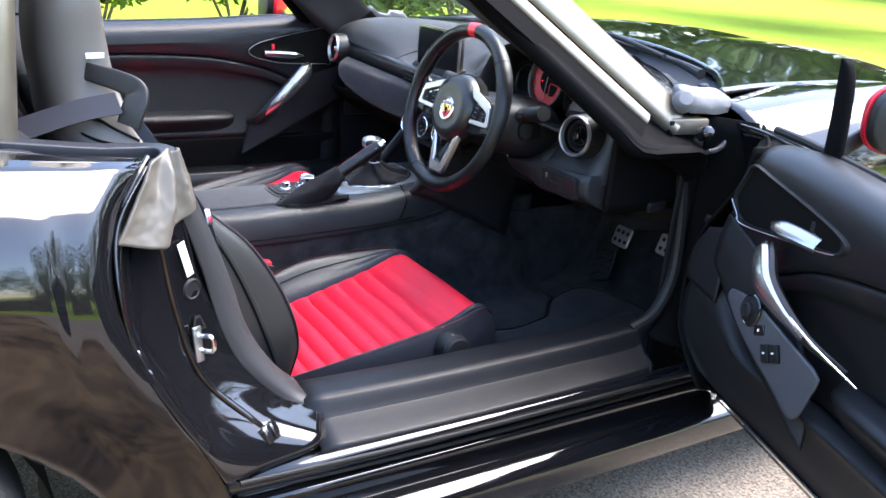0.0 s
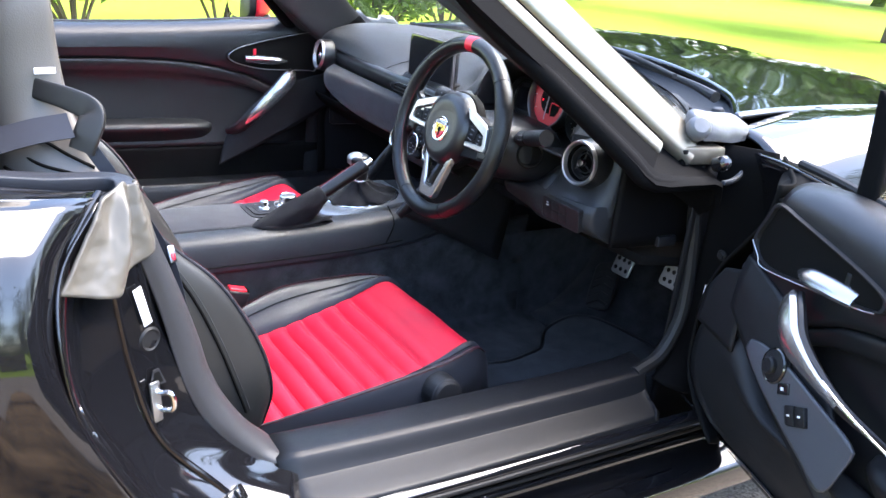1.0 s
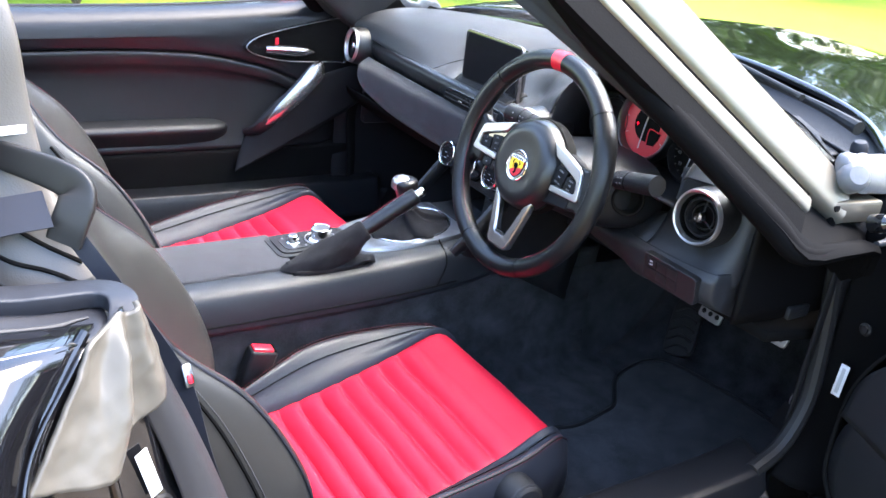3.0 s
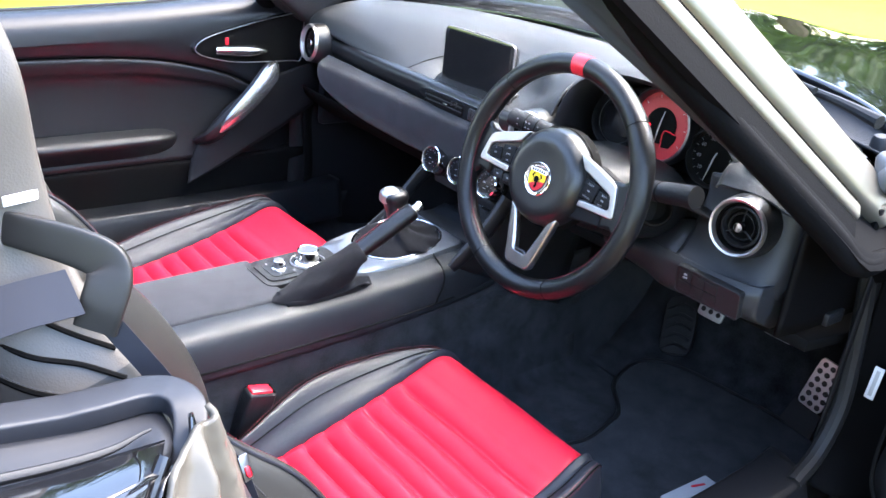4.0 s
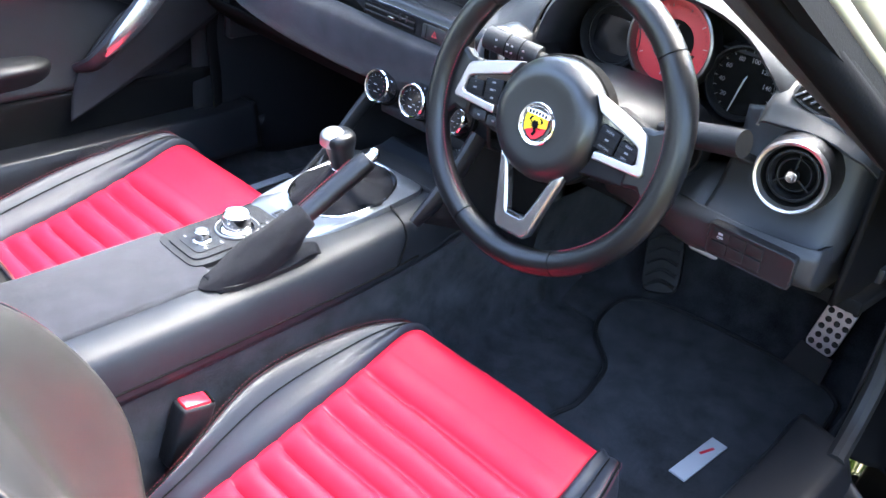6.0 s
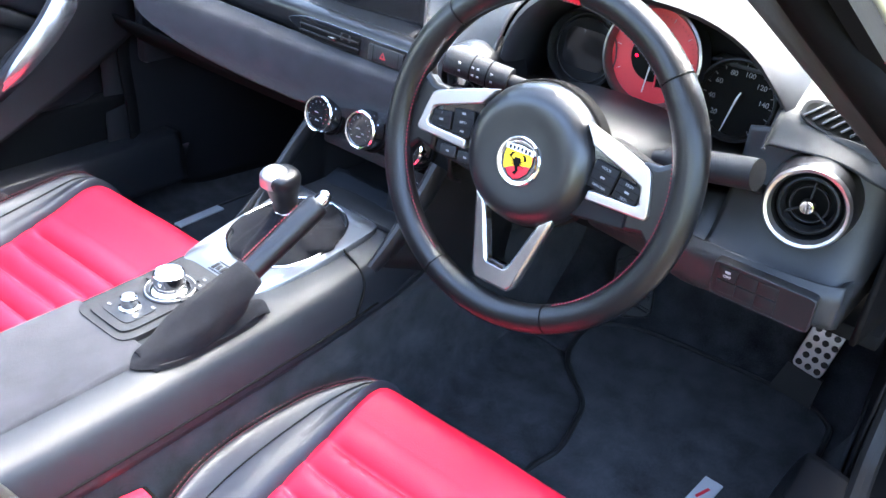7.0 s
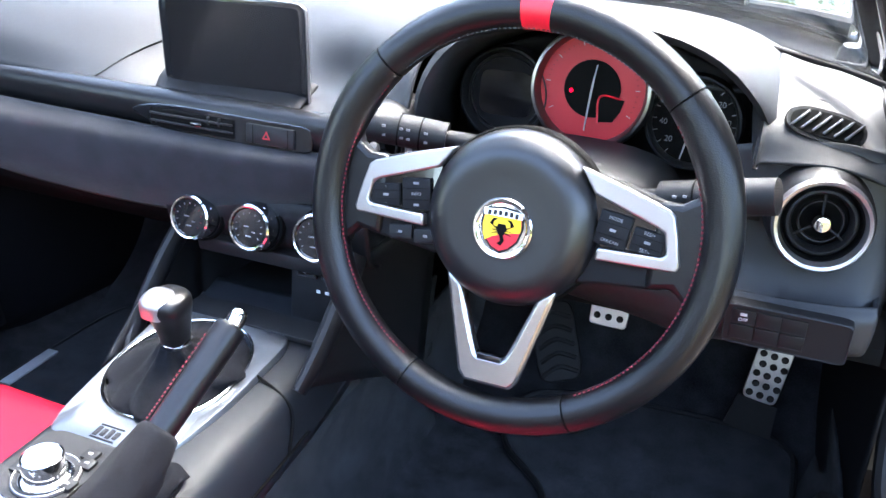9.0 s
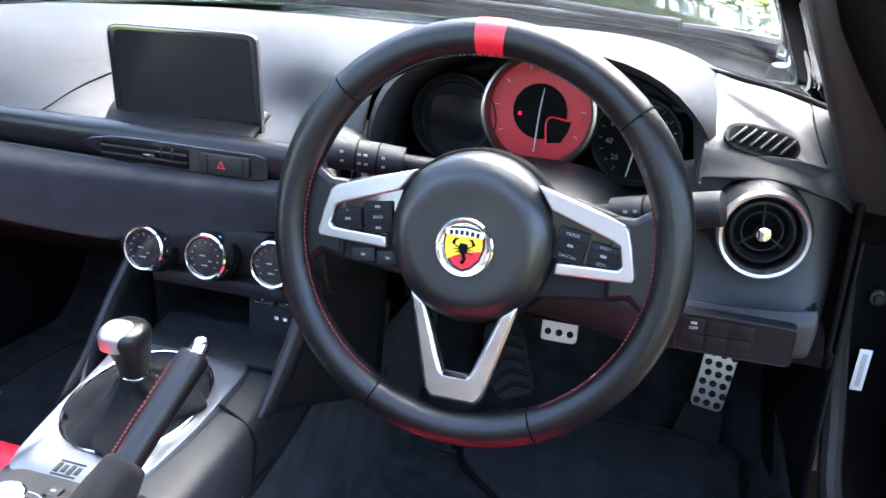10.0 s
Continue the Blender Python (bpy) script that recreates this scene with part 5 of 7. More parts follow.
# top: from the glass to the front lip; columns: y, z for each x
TOPS = {
    -.66: [(.22, .880), (.14, .880), (.07, .868), (.035, .845), (.03, .825)],
    -.60: [(.27, .890), (.17, .898), (.09, .888), (.04, .860), (.03, .826)],
    -.45: [(.38, .898), (.24, .912), (.12, .900), (.05, .862), (.026, .820)],
    -.25: [(.45, .900), (.28, .913), (.16, .893), (.075, .848), (.022, .814)],
    -.15: [(.46, .900), (.30, .910), (.20, .880), (.11, .826), (.020, .811)],
    -.05: [(.47, .900), (.30, .910), (.20, .880), (.11, .826), (.020, .811)],
    .05: [(.46, .900), (.28, .912), (.15, .892), (.105, .836), (.020, .812)],
    .12: [(.46, .900), (.26, .915), (.115, .900), (.065, .858), (.020, .814)],
    .20: [(.45, .900), (.28, .918), (.15, .915), (.06, .885), (.025, .820)],
    .36: [(.42, .900), (.32, .915), (.26, .920), (.20, .905), (.17, .87)],
    .44: [(.40, .897), (.36, .905), (.33, .910), (.29, .914), (.25, .914)],
    .50: [(.36, .895), (.30, .905), (.25, .912), (.21, .912), (.18, .905)],
    .528: [(.345, .893), (.25, .905), (.165, .905), (.068, .876), (.035, .84)],
    .54: [(.33, .892), (.24, .905), (.16, .905), (.06, .875), (.03, .84)],
    .60: [(.27, .888), (.19, .894), (.11, .884), (.06, .862), (.03, .845)],
    .655: [(.20, .880), (.15, .878), (.10, .866), (.05, .850), (.03, .835)],
    .69: [(.18, .872), (.14, .868), (.10, .855), (.06, .84), (.04, .82)],
}
patch("dash_top", [[(min(x, .174), y, z) for y, z in TOPS[x]] for x in xs], SOFT_TOP, dash, "soft grey-black dash top", nu=60, nv=24, thick=.004)
# a groove that widens and deepens towards the door runs past the demister grille: x, y, depth, half width
GROOVE = [(.526, .147, .000, .005), (.539, .146, .003, .006), (.554, .134, .006, .007), (.584, .112, .008, .009), (.608, .089, .008, .010), (.627, .065, .006, .011), (.640, .043, .003, .012), (.652, .015, .000, .012)]


def groove(q, u, v):
    best, sink = 9.0, 0.0
    for (ax, ay, ad, aw), (bx, by, bd, bw) in zip(GROOVE, GROOVE[1:]):
        ex, ey = bx - ax, by - ay
        k = max(0.0, min(1.0, ((q.x - ax) * ex + (q.y - ay) * ey) / (ex * ex + ey * ey)))
        d = math.hypot(q.x - ax - ex * k, q.y - ay - ey * k)
        if d < best:
            best, sink = d, (ad + (bd - ad) * k) * math.exp(-(d / (aw + (bw - aw) * k)) ** 2)
    return q - Vector((0, -.4, .9)) * sink


patch("dash_top_right", [[(min(x, .676), y, z) for y, z in TOPS[x]] for x in (.44, .50, .528, .54, .60, .655, .69)], SOFT_TOP, dash, nu=90, nv=90, thick=.004, bend=groove)
tube("screen_gasket", [(.500, .222, .9120), (.552, .209, .9050), (.602, .220, .8930), (.640, .213, .8845), (.668, .20, .876)], .0045, DEEP_SEAL, dash, "black gasket between dash and windscreen", n=30, sides=8)
tube("end_seam", [(.636, .208, .8850), (.636, .14, .8815), (.640, .099, .8705), (.647, .065, .8575)], .0012, BLACK, dash, n=20, sides=6)
patch("dash_back", [[(.12, .46, .900), (.12, .36, .908), (.12, .26, .914), (.12, .20, .911)], [(.20, .45, .900), (.20, .36, .910), (.20, .28, .917), (.20, .22, .915)], [(.36, .42, .900), (.36, .34, .912), (.36, .28, .918), (.36, .24, .915)], [(.54, .34, .890), (.54, .30, .897), (.54, .25, .902), (.54, .22, .903)]], SOFT_TOP, dash, nu=30, nv=16, thick=.004)
tube("dash_seam", [(-.262, .022, .8155), (-.249, .039, .825), (-.237, .064, .838), (-.225, .088, .848), (-.212, .111, .856), (-.190, .150, .870)], .0012, BLACK, dash, n=30, sides=6)
# strip that holds the slim vents
patch("vent_strip", [[(x, y + dy, z) for y, z in ((.028, .822), (.016, .818), (.010, .808), (.012, .790), (.020, .776))] for x, dy in ((-.56, .02), (-.45, .008), (-.25, .002), (-.05, 0), (.115, 0))], STRIP, dash, "glossy dark vent strip", nu=40, nv=12, thick=.004)
# suede band
patch("suede_band", [[(-.585, .045, .772), (-.592, .025, .755), (-.592, .025, .735), (-.585, .05, .715)], [(-.54, .020, .782), (-.54, -.006, .760), (-.54, -.004, .720), (-.54, .03, .690)],
                     [(-.45, .012, .784), (-.45, -.014, .762), (-.45, -.012, .712), (-.45, .026, .672)], [(-.25, .010, .781), (-.25, -.014, .762), (-.25, -.010, .708), (-.25, .024, .664)],
                     [(-.10, .010, .779), (-.10, -.010, .762), (-.10, -.002, .715), (-.10, .022, .672)], [(.04, .012, .779), (.04, -.006, .765), (.04, .002, .730), (.04, .022, .705)], [(.108, .014, .781), (.108, -.002, .770), (.108, .004, .745), (.108, .022, .725)]],
      SUEDE, dash, "charcoal suede dash band", nu=60, nv=20, thick=.006)
# underside in recess black, so its shade is in the colour
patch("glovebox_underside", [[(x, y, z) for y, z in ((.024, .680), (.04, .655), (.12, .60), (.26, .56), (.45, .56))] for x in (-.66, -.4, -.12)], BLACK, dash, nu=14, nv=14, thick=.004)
rbox("dash_left_end", (-.672, .20, .72), (.03, .24, .30), HARD, dash, bevel=.012)

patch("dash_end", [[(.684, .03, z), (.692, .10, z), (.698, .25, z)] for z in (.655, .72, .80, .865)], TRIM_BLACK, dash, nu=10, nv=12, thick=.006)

patch("dash_bed", [[(x, y, .884) for y in (.12, .2, .28, .34)] for x in (.42, .5, .56, .60)], SOFT_TOP, dash, nu=8, nv=8, thick=.004)

patch("glass_band", [[(-.675, .236, .873), (-.4, .400, .899), (0, .460, .909), (.4, .400, .899), (.675, .236, .873)], [(-.670, .219, .884), (-.396, .379, .911), (0, .438, .921), (.396, .379, .911), (.670, .219, .884)]], BLACK, car, "black printed band along the foot of the windscreen", nu=4, nv=30, thick=.002)

# slim centre vent and hazard switch
vm = facing((-.052, .0085, .7925), (0, -1, .06))
vent = plate("slim_vent", [(-.128, .004), (-.105, .0125), (-.06, .0165), (.06, .0165), (.112, .0155), (.120, .008), (.121, -.006), (.112, -.0150), (.05, -.0165), (-.07, -.0155), (-.108, -.006)], .006, GLOSS, dash, "slim dark centre vent with hazard switch", m=vm, bevel=.002, round_to=64)
rbox("vent_well", (-.040, -.001, .0008), (.118, .022, .002), BLACK, vent, base=vm, bevel=.0005)
for z in (-.005, .004):
    rbox("vent_slat", (-.040, z, .0022), (.117, .0026, .004), HARD, vent, base=vm, bevel=.0008)
rbox("vent_tab", (-.030, -.001, .0050), (.016, .005, .005), GLOSS, vent, base=vm, bevel=.0015)
for x in (.0, -.015):
    rbox("vent_cross", (x, .005, .0022), (.003, .010, .004), HARD, vent, base=vm, bevel=.0008)
hz = rbox("hazard_switch", (.068, -.001, .0010), (.064, .023, .004), HARD, vent, "black hazard light switch with red triangle", base=vm, bevel=.002)
tri_m = vm @ Matrix.Translation((.064, -.001, .0036))
plate("red_triangle", [(-.0055, -.0045), (.0055, -.0045), (0, .0053)], .0008, RED_DIAL, hz, "dull red warning triangle", m=tri_m)
plate("triangle_hole", [(-.0026, -.0026), (.0026, -.0026), (0, .0024)], .0010, HARD, hz, m=tri_m @ Matrix.Translation((0, 0, .0004)))
for x in (.046, .092):
    rbox("switch_joint", (x, -.001, .0031), (.0010, .021, .0006), BLACK, hz, base=vm, bevel=.0002)

# round vents
def round_vent(x, y, z, out, nm_label):
    m = facing((x, y, z), out)
    v = lathe("round_vent", [(.0498, -.075), (.047725, -.03), (.045235, -.004), (.042745, .002)], SOFT, dash, nm_label, m=m, n=48)
    lathe("vent_ring", [(.043575, -.002), (.04316, .004), (.041085, .0075), (.03818, .0065), (.036105, .001), (.035275, -.008)], SATIN, v, "satin silver vent ring", m=m, n=56)
    lathe("vent_barrel", [(.035524, -.002), (.034445, -.003), (.033615, -.020), (.03237, -.032), (0, -.034)], BLACK, v, m=m, n=48)
    lathe("vent_eyelid", [(.032785, -.012), (.030295, -.007), (.027805, -.006), (.02573, -.010), (.0249, -.020)], HARD, v, m=m, n=48)
    lathe("inner_ring", [(.020335, -.014), (.019505, -.011), (.018426, -.0112), (.017845, -.016)], HARD, v, m=m, n=40)
    for a in (90, 215, 325):
        d = Vector((math.cos(radians(a)), math.sin(radians(a)), 0))
        tube("vent_vane", [m @ (d * .006 + Vector((0, 0, -.010))), m @ (d * .029 + Vector((0, 0, -.012)))], .0013, HARD, v, n=4, sides=6)
    lathe("vent_hub", [(0, .003), (.0066, .002), (.0088, -.003), (.0088, -.010), (.008, -.020)], CHROME, v, "chrome vent hub", m=m, n=28)
    return v


round_vent(.598, .0, .800, (.10, -1, .10), "round dash vent with a silver ring")
round_vent(-.598, .0, .800, (-.10, -1, .10), "round dash vent with a silver ring")
round_vent(.150, .004, .800, (0, -1, .08), "round dash vent with a silver ring")

# screen
scr = thing("display_screen", "dark switched-off infotainment screen standing on the dash", "screen", (-.06, .09, .86))
sm = facing((-.059, .052, .870), (.05, -1, -.02))
rings = [[sm @ Vector((x, y, d)) for x, y in ring_outline(w, h, 14, 60)] for d, w, h in ((-.030, .150, .085), (-.022, .178, .110), (-.006, .1925, .1245), (-.001, .1935, .1255), (.0012, .1915, .1235), (.0016, .188, .120))]
loft("casing", rings, GLOSS, scr, "gloss black screen casing", split=40)
rings = [[sm @ Vector((x, y, d)) for x, y in ring_outline(w, h, 14, 60)] for d, w, h in ((-.006, .1928, .1248), (-.002, .1945, .1265), (.0010, .1938, .1258), (.0010, .1920, .1240))]
loft("casing_edge", rings, SCREEN_EDGE, scr, "thin dark metal screen edge", caps=False)
plate("panel_glass", ring_outline(.174, .108, 24, 60), .001, SCREEN, scr, "dark display glass", m=sm @ Matrix.Translation((.001, .003, .0024)))
patch("screen_plinth", [[(-.172, .085, .842), (-.166, .05, .832), (-.158, .026, .8175)], [(-.10, .085, .842), (-.10, .05, .829), (-.10, .022, .8165)], [(0, .085, .842), (0, .05, .829), (0, .022, .8165)], [(.034, .085, .836), (.036, .05, .825), (.038, .026, .8155)]], SHROUD, scr, "dark plinth under the screen", nu=12, nv=10, thick=.004)
rbox("screen_neck", (-.06, .085, .872), (.09, .04, .07), GLOSS, scr, bevel=.006)

# climate controls
clim = thing("climate_panel", "black climate control panel with three silver-ringed dials", "control panel", (0, .04, .66))
patch("panel_face", [[(x, y, z) for y, z in ((.018, .712), (.014, .700), (.018, .672), (.026, .645), (.05, .632))] for x in (-.150, -.10, 0, .10, .135)], HARD, clim, "dark climate panel face", nu=20, nv=12, thick=.005)


def dial(x, y, z, kind):
    m = facing((x, y, z), (0, -1, .22)) @ Matrix.Diagonal((1.14, 1.14, 1.1, 1))
    k = lathe("climate_dial", [(0, .0005), (.0195, 0), (.0205, .0012)], GLOSS, clim, "black dial with grey markings", m=m, n=40)
    lathe("dial_ring", [(.0205, -.001), (.0211, .0022), (.0228, .0027), (.0247, .001), (.0254, -.004), (.0258, -.028)], CHROME, k, "ribbed chrome dial ring", m=m, n=48)
    for i in range(12):
        a = 2 * math.pi * i / 12
        rbox("grip_rib", (.0251 * math.cos(a), .0251 * math.sin(a), -.015), (.0012, .0030, .018), CHROME, k, base=m, rot=(0, 0, math.degrees(a)), bevel=.0003, seg=1)
    lathe("dial_well", [(.0262, -.020), (.0285, -.019), (.030, -.024)], BLACK, k, m=m, n=40)
    for i in range(11):
        a = radians(-40 + 26 * i)
        rbox("dial_mark", (.0155 * math.cos(a), .0155 * math.sin(a), .0008), (.0022, .0007, .0004), RED_THREAD if kind == 0 and i < 4 else PRINT_DIM, k, base=m, rot=(0, 0, math.degrees(a)), bevel=.0001, seg=1)
    for dx, dy, w in ((-.003, .001, .006), (.006, -.004, .004), (0, -.009, .007)):
        rbox("dial_mark", (dx, dy, .0008), (w, .0012, .0004), PRINT_DIM, k, base=m, bevel=.0001, seg=1)


dial(-.098, -.004, .675, 0)
dial(-.008, -.010, .681, 1)
dial(.082, -.014, .687, 2)

# lower centre stack
stack = thing("centre_stack", "black storage shelf and switches below the climate dials", "shelf", (0, .1, .5))
loft("shelf_shell", [[(-.105, y, zb), (.112, y, zb), (.112, y, .645), (-.105, y, .645)] for y, zb in ((.020, .555), (.16, .545))], HARD, stack, smooth=False, caps=False)
rbox("shelf_back", (0, .16, .60), (.22, .01, .10), BLACK, stack, bevel=.001)
rbox("shelf_floor", (.0, .06, .5545), (.214, .17, .008), RUBBER, stack, bevel=.002)
rbox("shelf_brow", (.003, .022, .634), (.212, .02, .020), HARD, stack, bevel=.005)
sw = rbox("heater_block", (.068, .030, .598), (.082, .02, .082), HARD, stack, "black switch block", bevel=.003, rot=(-6, 0, 0))
for x in (.052, .085):
    k = rbox("heater_switch", (x, .0195, .626), (.027, .006, .018), GLOSS, sw, "seat heater switch", bevel=.0015)
    rbox("heater_mark", (x - .002, .0162, .626), (.004, .0008, .006), GREY_PRINT, k, rot=(0, 20, 0), bevel=.0001)
for x in (.066, .078):
    for z in (.588, .600):
        rbox("socket_mark", (x, .0196, z), (.005, .001, .004), WHITE_PRINT, sw, bevel=.0001)


def leg(s, pts, r):
    tube("stack_leg", pts, r, SOFT, stack, "black console leg", n=30, sides=12, flat=.55, up=(1, 0, 0))


leg(1, [(.124, .010, .665), (.122, -.02, .625), (.116, -.062, .575), (.108, -.098, .538)], [.020, .019, .018, .012])
leg(-1, [(-.128, .020, .650), (-.142, -.015, .600), (-.146, -.06, .545), (-.128, -.11, .505)], [.018, .016, .015, .010])
patch("side_panel", [[(.118, .0, .65), (.122, -.04, .60), (.112, -.09, .54)], [(.125, .10, .65), (.13, .06, .58), (.12, .0, .50)], [(.125, .25, .62), (.13, .22, .52), (.13, .2, .40)]], HARD, stack, nu=12, nv=12, thick=.004)
patch("side_panel", [[(-.135, .01, .64), (-.145, -.05, .58), (-.145, -.13, .52)], [(-.14, .12, .64), (-.145, .06, .56), (-.145, .0, .48)], [(-.14, .25, .62), (-.145, .22, .52), (-.145, .2, .40)]], HARD, stack, nu=12, nv=12, thick=.004)
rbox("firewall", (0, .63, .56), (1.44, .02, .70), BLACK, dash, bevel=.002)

# ---- instruments ----
cluster = thing("instrument_cluster", "hooded instrument cluster with a red rev counter", "instrument panel", (.355, .12, .82))


def arch(cx, hw, y, base, top, n=25, p=2.5):
    out = []
    for i in range(n):
        a = math.pi * i / (n - 1)
        c, sn = -math.cos(a), math.sin(a)
        out.append(Vector((cx + hw * math.copysign(abs(c) ** (2 / p), c), y, base + (top - base) * sn ** (2 / p))))
    return out


hood = [arch(.364, .173, .145, .800, .925), arch(.364, .176, .06, .800, .938), arch(.364, .178, .040, .802, .944), arch(.364, .183, .034, .804, .950), arch(.363, .190, .045, .806, .956), arch(.361, .198, .12, .815, .958), arch(.358, .215, .24, .83, .940), arch(.358, .22, .30, .85, .915)]
# the rim draws back into the vent housing on the door side
for r in hood[:6]:
    for q in r:
        if q.x > .45 and q.z < .90:
            q.y += .034 * min(1.0, (.90 - q.z) / .06)
vs = [q for r in hood for q in r]
solid("hood", vs, grid_faces(len(hood), 25), SOFT_TOP, cluster, "soft black instrument hood", thick=.002, split=70)
patch("dial_board", [[(.200, .150, .79), (.36, .165, .79), (.516, .150, .79)], [(.200, .150, .85), (.36, .160, .86), (.516, .150, .85)], [(.215, .142, .89), (.36, .15, .928), (.501, .142, .89)]], SHROUD, cluster, nu=10, nv=10, thick=.004)
patch("hood_floor", [[(.17, .02, .790), (.36, .0, .800), (.545, .02, .790)], [(.17, .09, .788), (.36, .08, .796), (.545, .09, .788)], [(.19, .16, .785), (.36, .16, .790), (.53, .16, .785)]], HARD, cluster, nu=10, nv=10, thick=.004)


def gauge(x, y, z, r, face, ring, label):
    m = facing((x, y, z), (0, -1, .12))
    g = lathe("gauge", [(0, 0), (r * .9, 0), (r * .93, .002)], face, cluster, label, m=m, n=56)
    lathe("gauge_ring", [(r * .90, .0), (r * .93, .010), (r * .97, .013), (r * 1.02, .012), (r * 1.05, .006), (r * 1.06, -.01)], ring, g, m=m, n=64)
    return g, m


tacho, tm = gauge(.354, .108, .868, .0625, RED_DIAL, DARK_STEEL, "red-faced rev counter")
lathe("tacho_centre", [(0, .0016), (r := .030, .0016), (.0305, .0004)], BLACK, tacho, m=tm, n=40)
plate("tacho_window", [(.010, -.008), (.036, -.008), (.033, -.020), (.026, -.032), (.010, -.034)], .0012, BLACK, tacho, m=tm @ Matrix.Translation((0, 0, .002)))
tube("window_frame", [tm @ Vector(q) for q in ((.033, -.007, .0024), (.010, -.007, .0024), (.010, -.035, .0024))], .0011, RED_PLASTIC, tacho, n=16, sides=6)
tube("needle", [tm @ Vector(q) for q in ((.004, .026, .006), (.001, 0, .007), (-.002, -.044, .006))], [.0006, .0012, .0008], GREY_PRINT, tacho, "grey rev counter needle", n=8, sides=6)
for i in range(36):
    a = radians(-30 + 240 * i / 35)
    q = Vector((.0485 * math.cos(a), .0485 * math.sin(a), .0012))
    rbox("tacho_mark", tuple(q), (.005 if i % 5 == 0 else .002, .0008, .0005), GREY_PRINT if i % 5 == 0 else RED_THREAD, tacho, base=tm, rot=(0, 0, math.degrees(a)), bevel=.0001, seg=1)
lathe("warning_lamp", [(0, .0024), (.0016, .0024), (.0021, .0018)], RED_LAMP, tacho, "lit red warning lamp", m=tm @ Matrix.Translation((-.022, -.004, 0)), n=16)
speedo, pm2 = gauge(.462, .118, .845, .0475, BLACK, HARD, "black speedometer")
for i in range(17):
    a = radians(235 - 290 * i / 16)
    q = Vector((.041 * math.cos(a), .041 * math.sin(a), .0012))
    rbox("speed_mark", tuple(q), (.006, .0010, .0005), FAINT_PRINT, speedo, base=pm2, rot=(0, 0, math.degrees(a)), bevel=.0001, seg=1)
for i, t in enumerate(("20", "40", "60", "80", "100", "120", "140")):
    a = radians(222 - 36 * i)
    words("speed_number", t, .0085, FAINT_PRINT, speedo, pm2 @ Matrix.Translation((.031 * math.cos(a), .031 * math.sin(a), .0015)))
tube("needle", [pm2 @ Vector(q) for q in ((.003, .010, .005), (0, 0, .006), (-.008, -.040, .005))], [.0008, .0013, .0007], GREY_PRINT, speedo, n=8, sides=6)
info, im = gauge(.256, .118, .848, .0500, SHROUD, HARD, "dark information display dial")
lathe("display_edge", [(.0400, .0022), (.0406, .0030), (.0414, .0022)], DARK_STEEL, info, m=im, n=48)
plate("dark_display", ring_outline(.062, .050, 5, 32), .001, SCREEN, info, m=im @ Matrix.Translation((0, 0, .002)))

# demister grille on the dash's driver end
dg = facing((.586, .061, .8735), (.22, -.74, .62))
gr = plate("demister_frame", ring_outline(.074, .032, 2.6, 40), .006, HARD, dash, "oval demister grille", m=dg @ Matrix.Rotation(radians(-14), 4, "Z"))
plate("demister_well", ring_outline(.066, .025, 2.6, 36), .001, BLACK, gr, m=dg @ Matrix.Rotation(radians(-14), 4, "Z") @ Matrix.Translation((0, 0, .001)))
for i in range(6):
    rbox("demister_slat", (-.025 + .010 * i, 0, .002), (.0024, .023, .004), PLATE, gr, base=dg @ Matrix.Rotation(radians(-14), 4, "Z"), rot=(0, 0, -35), bevel=.0006)

# driver's lower dash
low = thing("knee_panel", "black lower dash panel with a small switch block", "dash panel", (.58, .1, .6))
patch("vent_pod", [[(.505, .05, .845), (.505, .05, .80), (.505, .025, .74), (.505, .0, .715)], [(.545, .05, .855), (.545, .045, .80), (.545, .02, .74), (.54, -.004, .712)], [(.60, .05, .862), (.60, .045, .80), (.60, .015, .735), (.60, -.008, .715)], [(.650, .055, .855), (.652, .045, .80), (.652, .02, .74), (.645, -.002, .712)], [(.672, .09, .84), (.675, .08, .80), (.674, .06, .74), (.668, .04, .705)]], LOW_DASH, low, "soft black vent housing", nu=24, nv=20, thick=.004)
patch("column_side_panel", [[(.440, .060, .736), (.440, .036, .722), (.440, .014, .708), (.440, .008, .696)], [(.466, .055, .752), (.466, .030, .733), (.466, .008, .715), (.466, .003, .702)],
                           [(.489, .052, .762), (.488, .025, .740), (.490, .004, .720), (.490, .0, .706)], [(.509, .056, .764), (.509, .031, .740), (.509, .008, .717), (.509, .004, .706)]], LOW_DASH, low, "soft black panel between column and vent", nu=16, nv=16, thick=.004)
patch("lower_panel", [[(.352, .03, .70), (.352, .015, .690), (.352, .03, .666), (.352, .062, .648)], [(.44, .02, .715), (.44, .0, .70), (.44, .02, .662), (.44, .06, .641)], [(.50, .0, .722), (.50, -.012, .705), (.50, .0, .663), (.50, .055, .639)], [(.58, -.006, .725), (.58, -.016, .710), (.58, -.006, .676), (.58, .06, .646)], [(.650, -.002, .73), (.652, -.010, .712), (.650, .0, .678), (.650, .06, .648)], [(.661, .025, .73), (.663, .022, .712), (.661, .035, .676), (.658, .075, .650)], [(.667, .16, .735), (.668, .16, .70), (.667, .17, .668), (.663, .19, .655)]], LOW_DASH, low, "black plastic knee panel", nu=40, nv=24, thick=.005)
bm3 = facing((.587, -.0205, .696), (0, -1, -.16))
blk = plate("switch_block", ring_outline(.112, .046, 14, 40), .012, SWITCH, low, "row of small dash switches", m=bm3, bevel=.001)
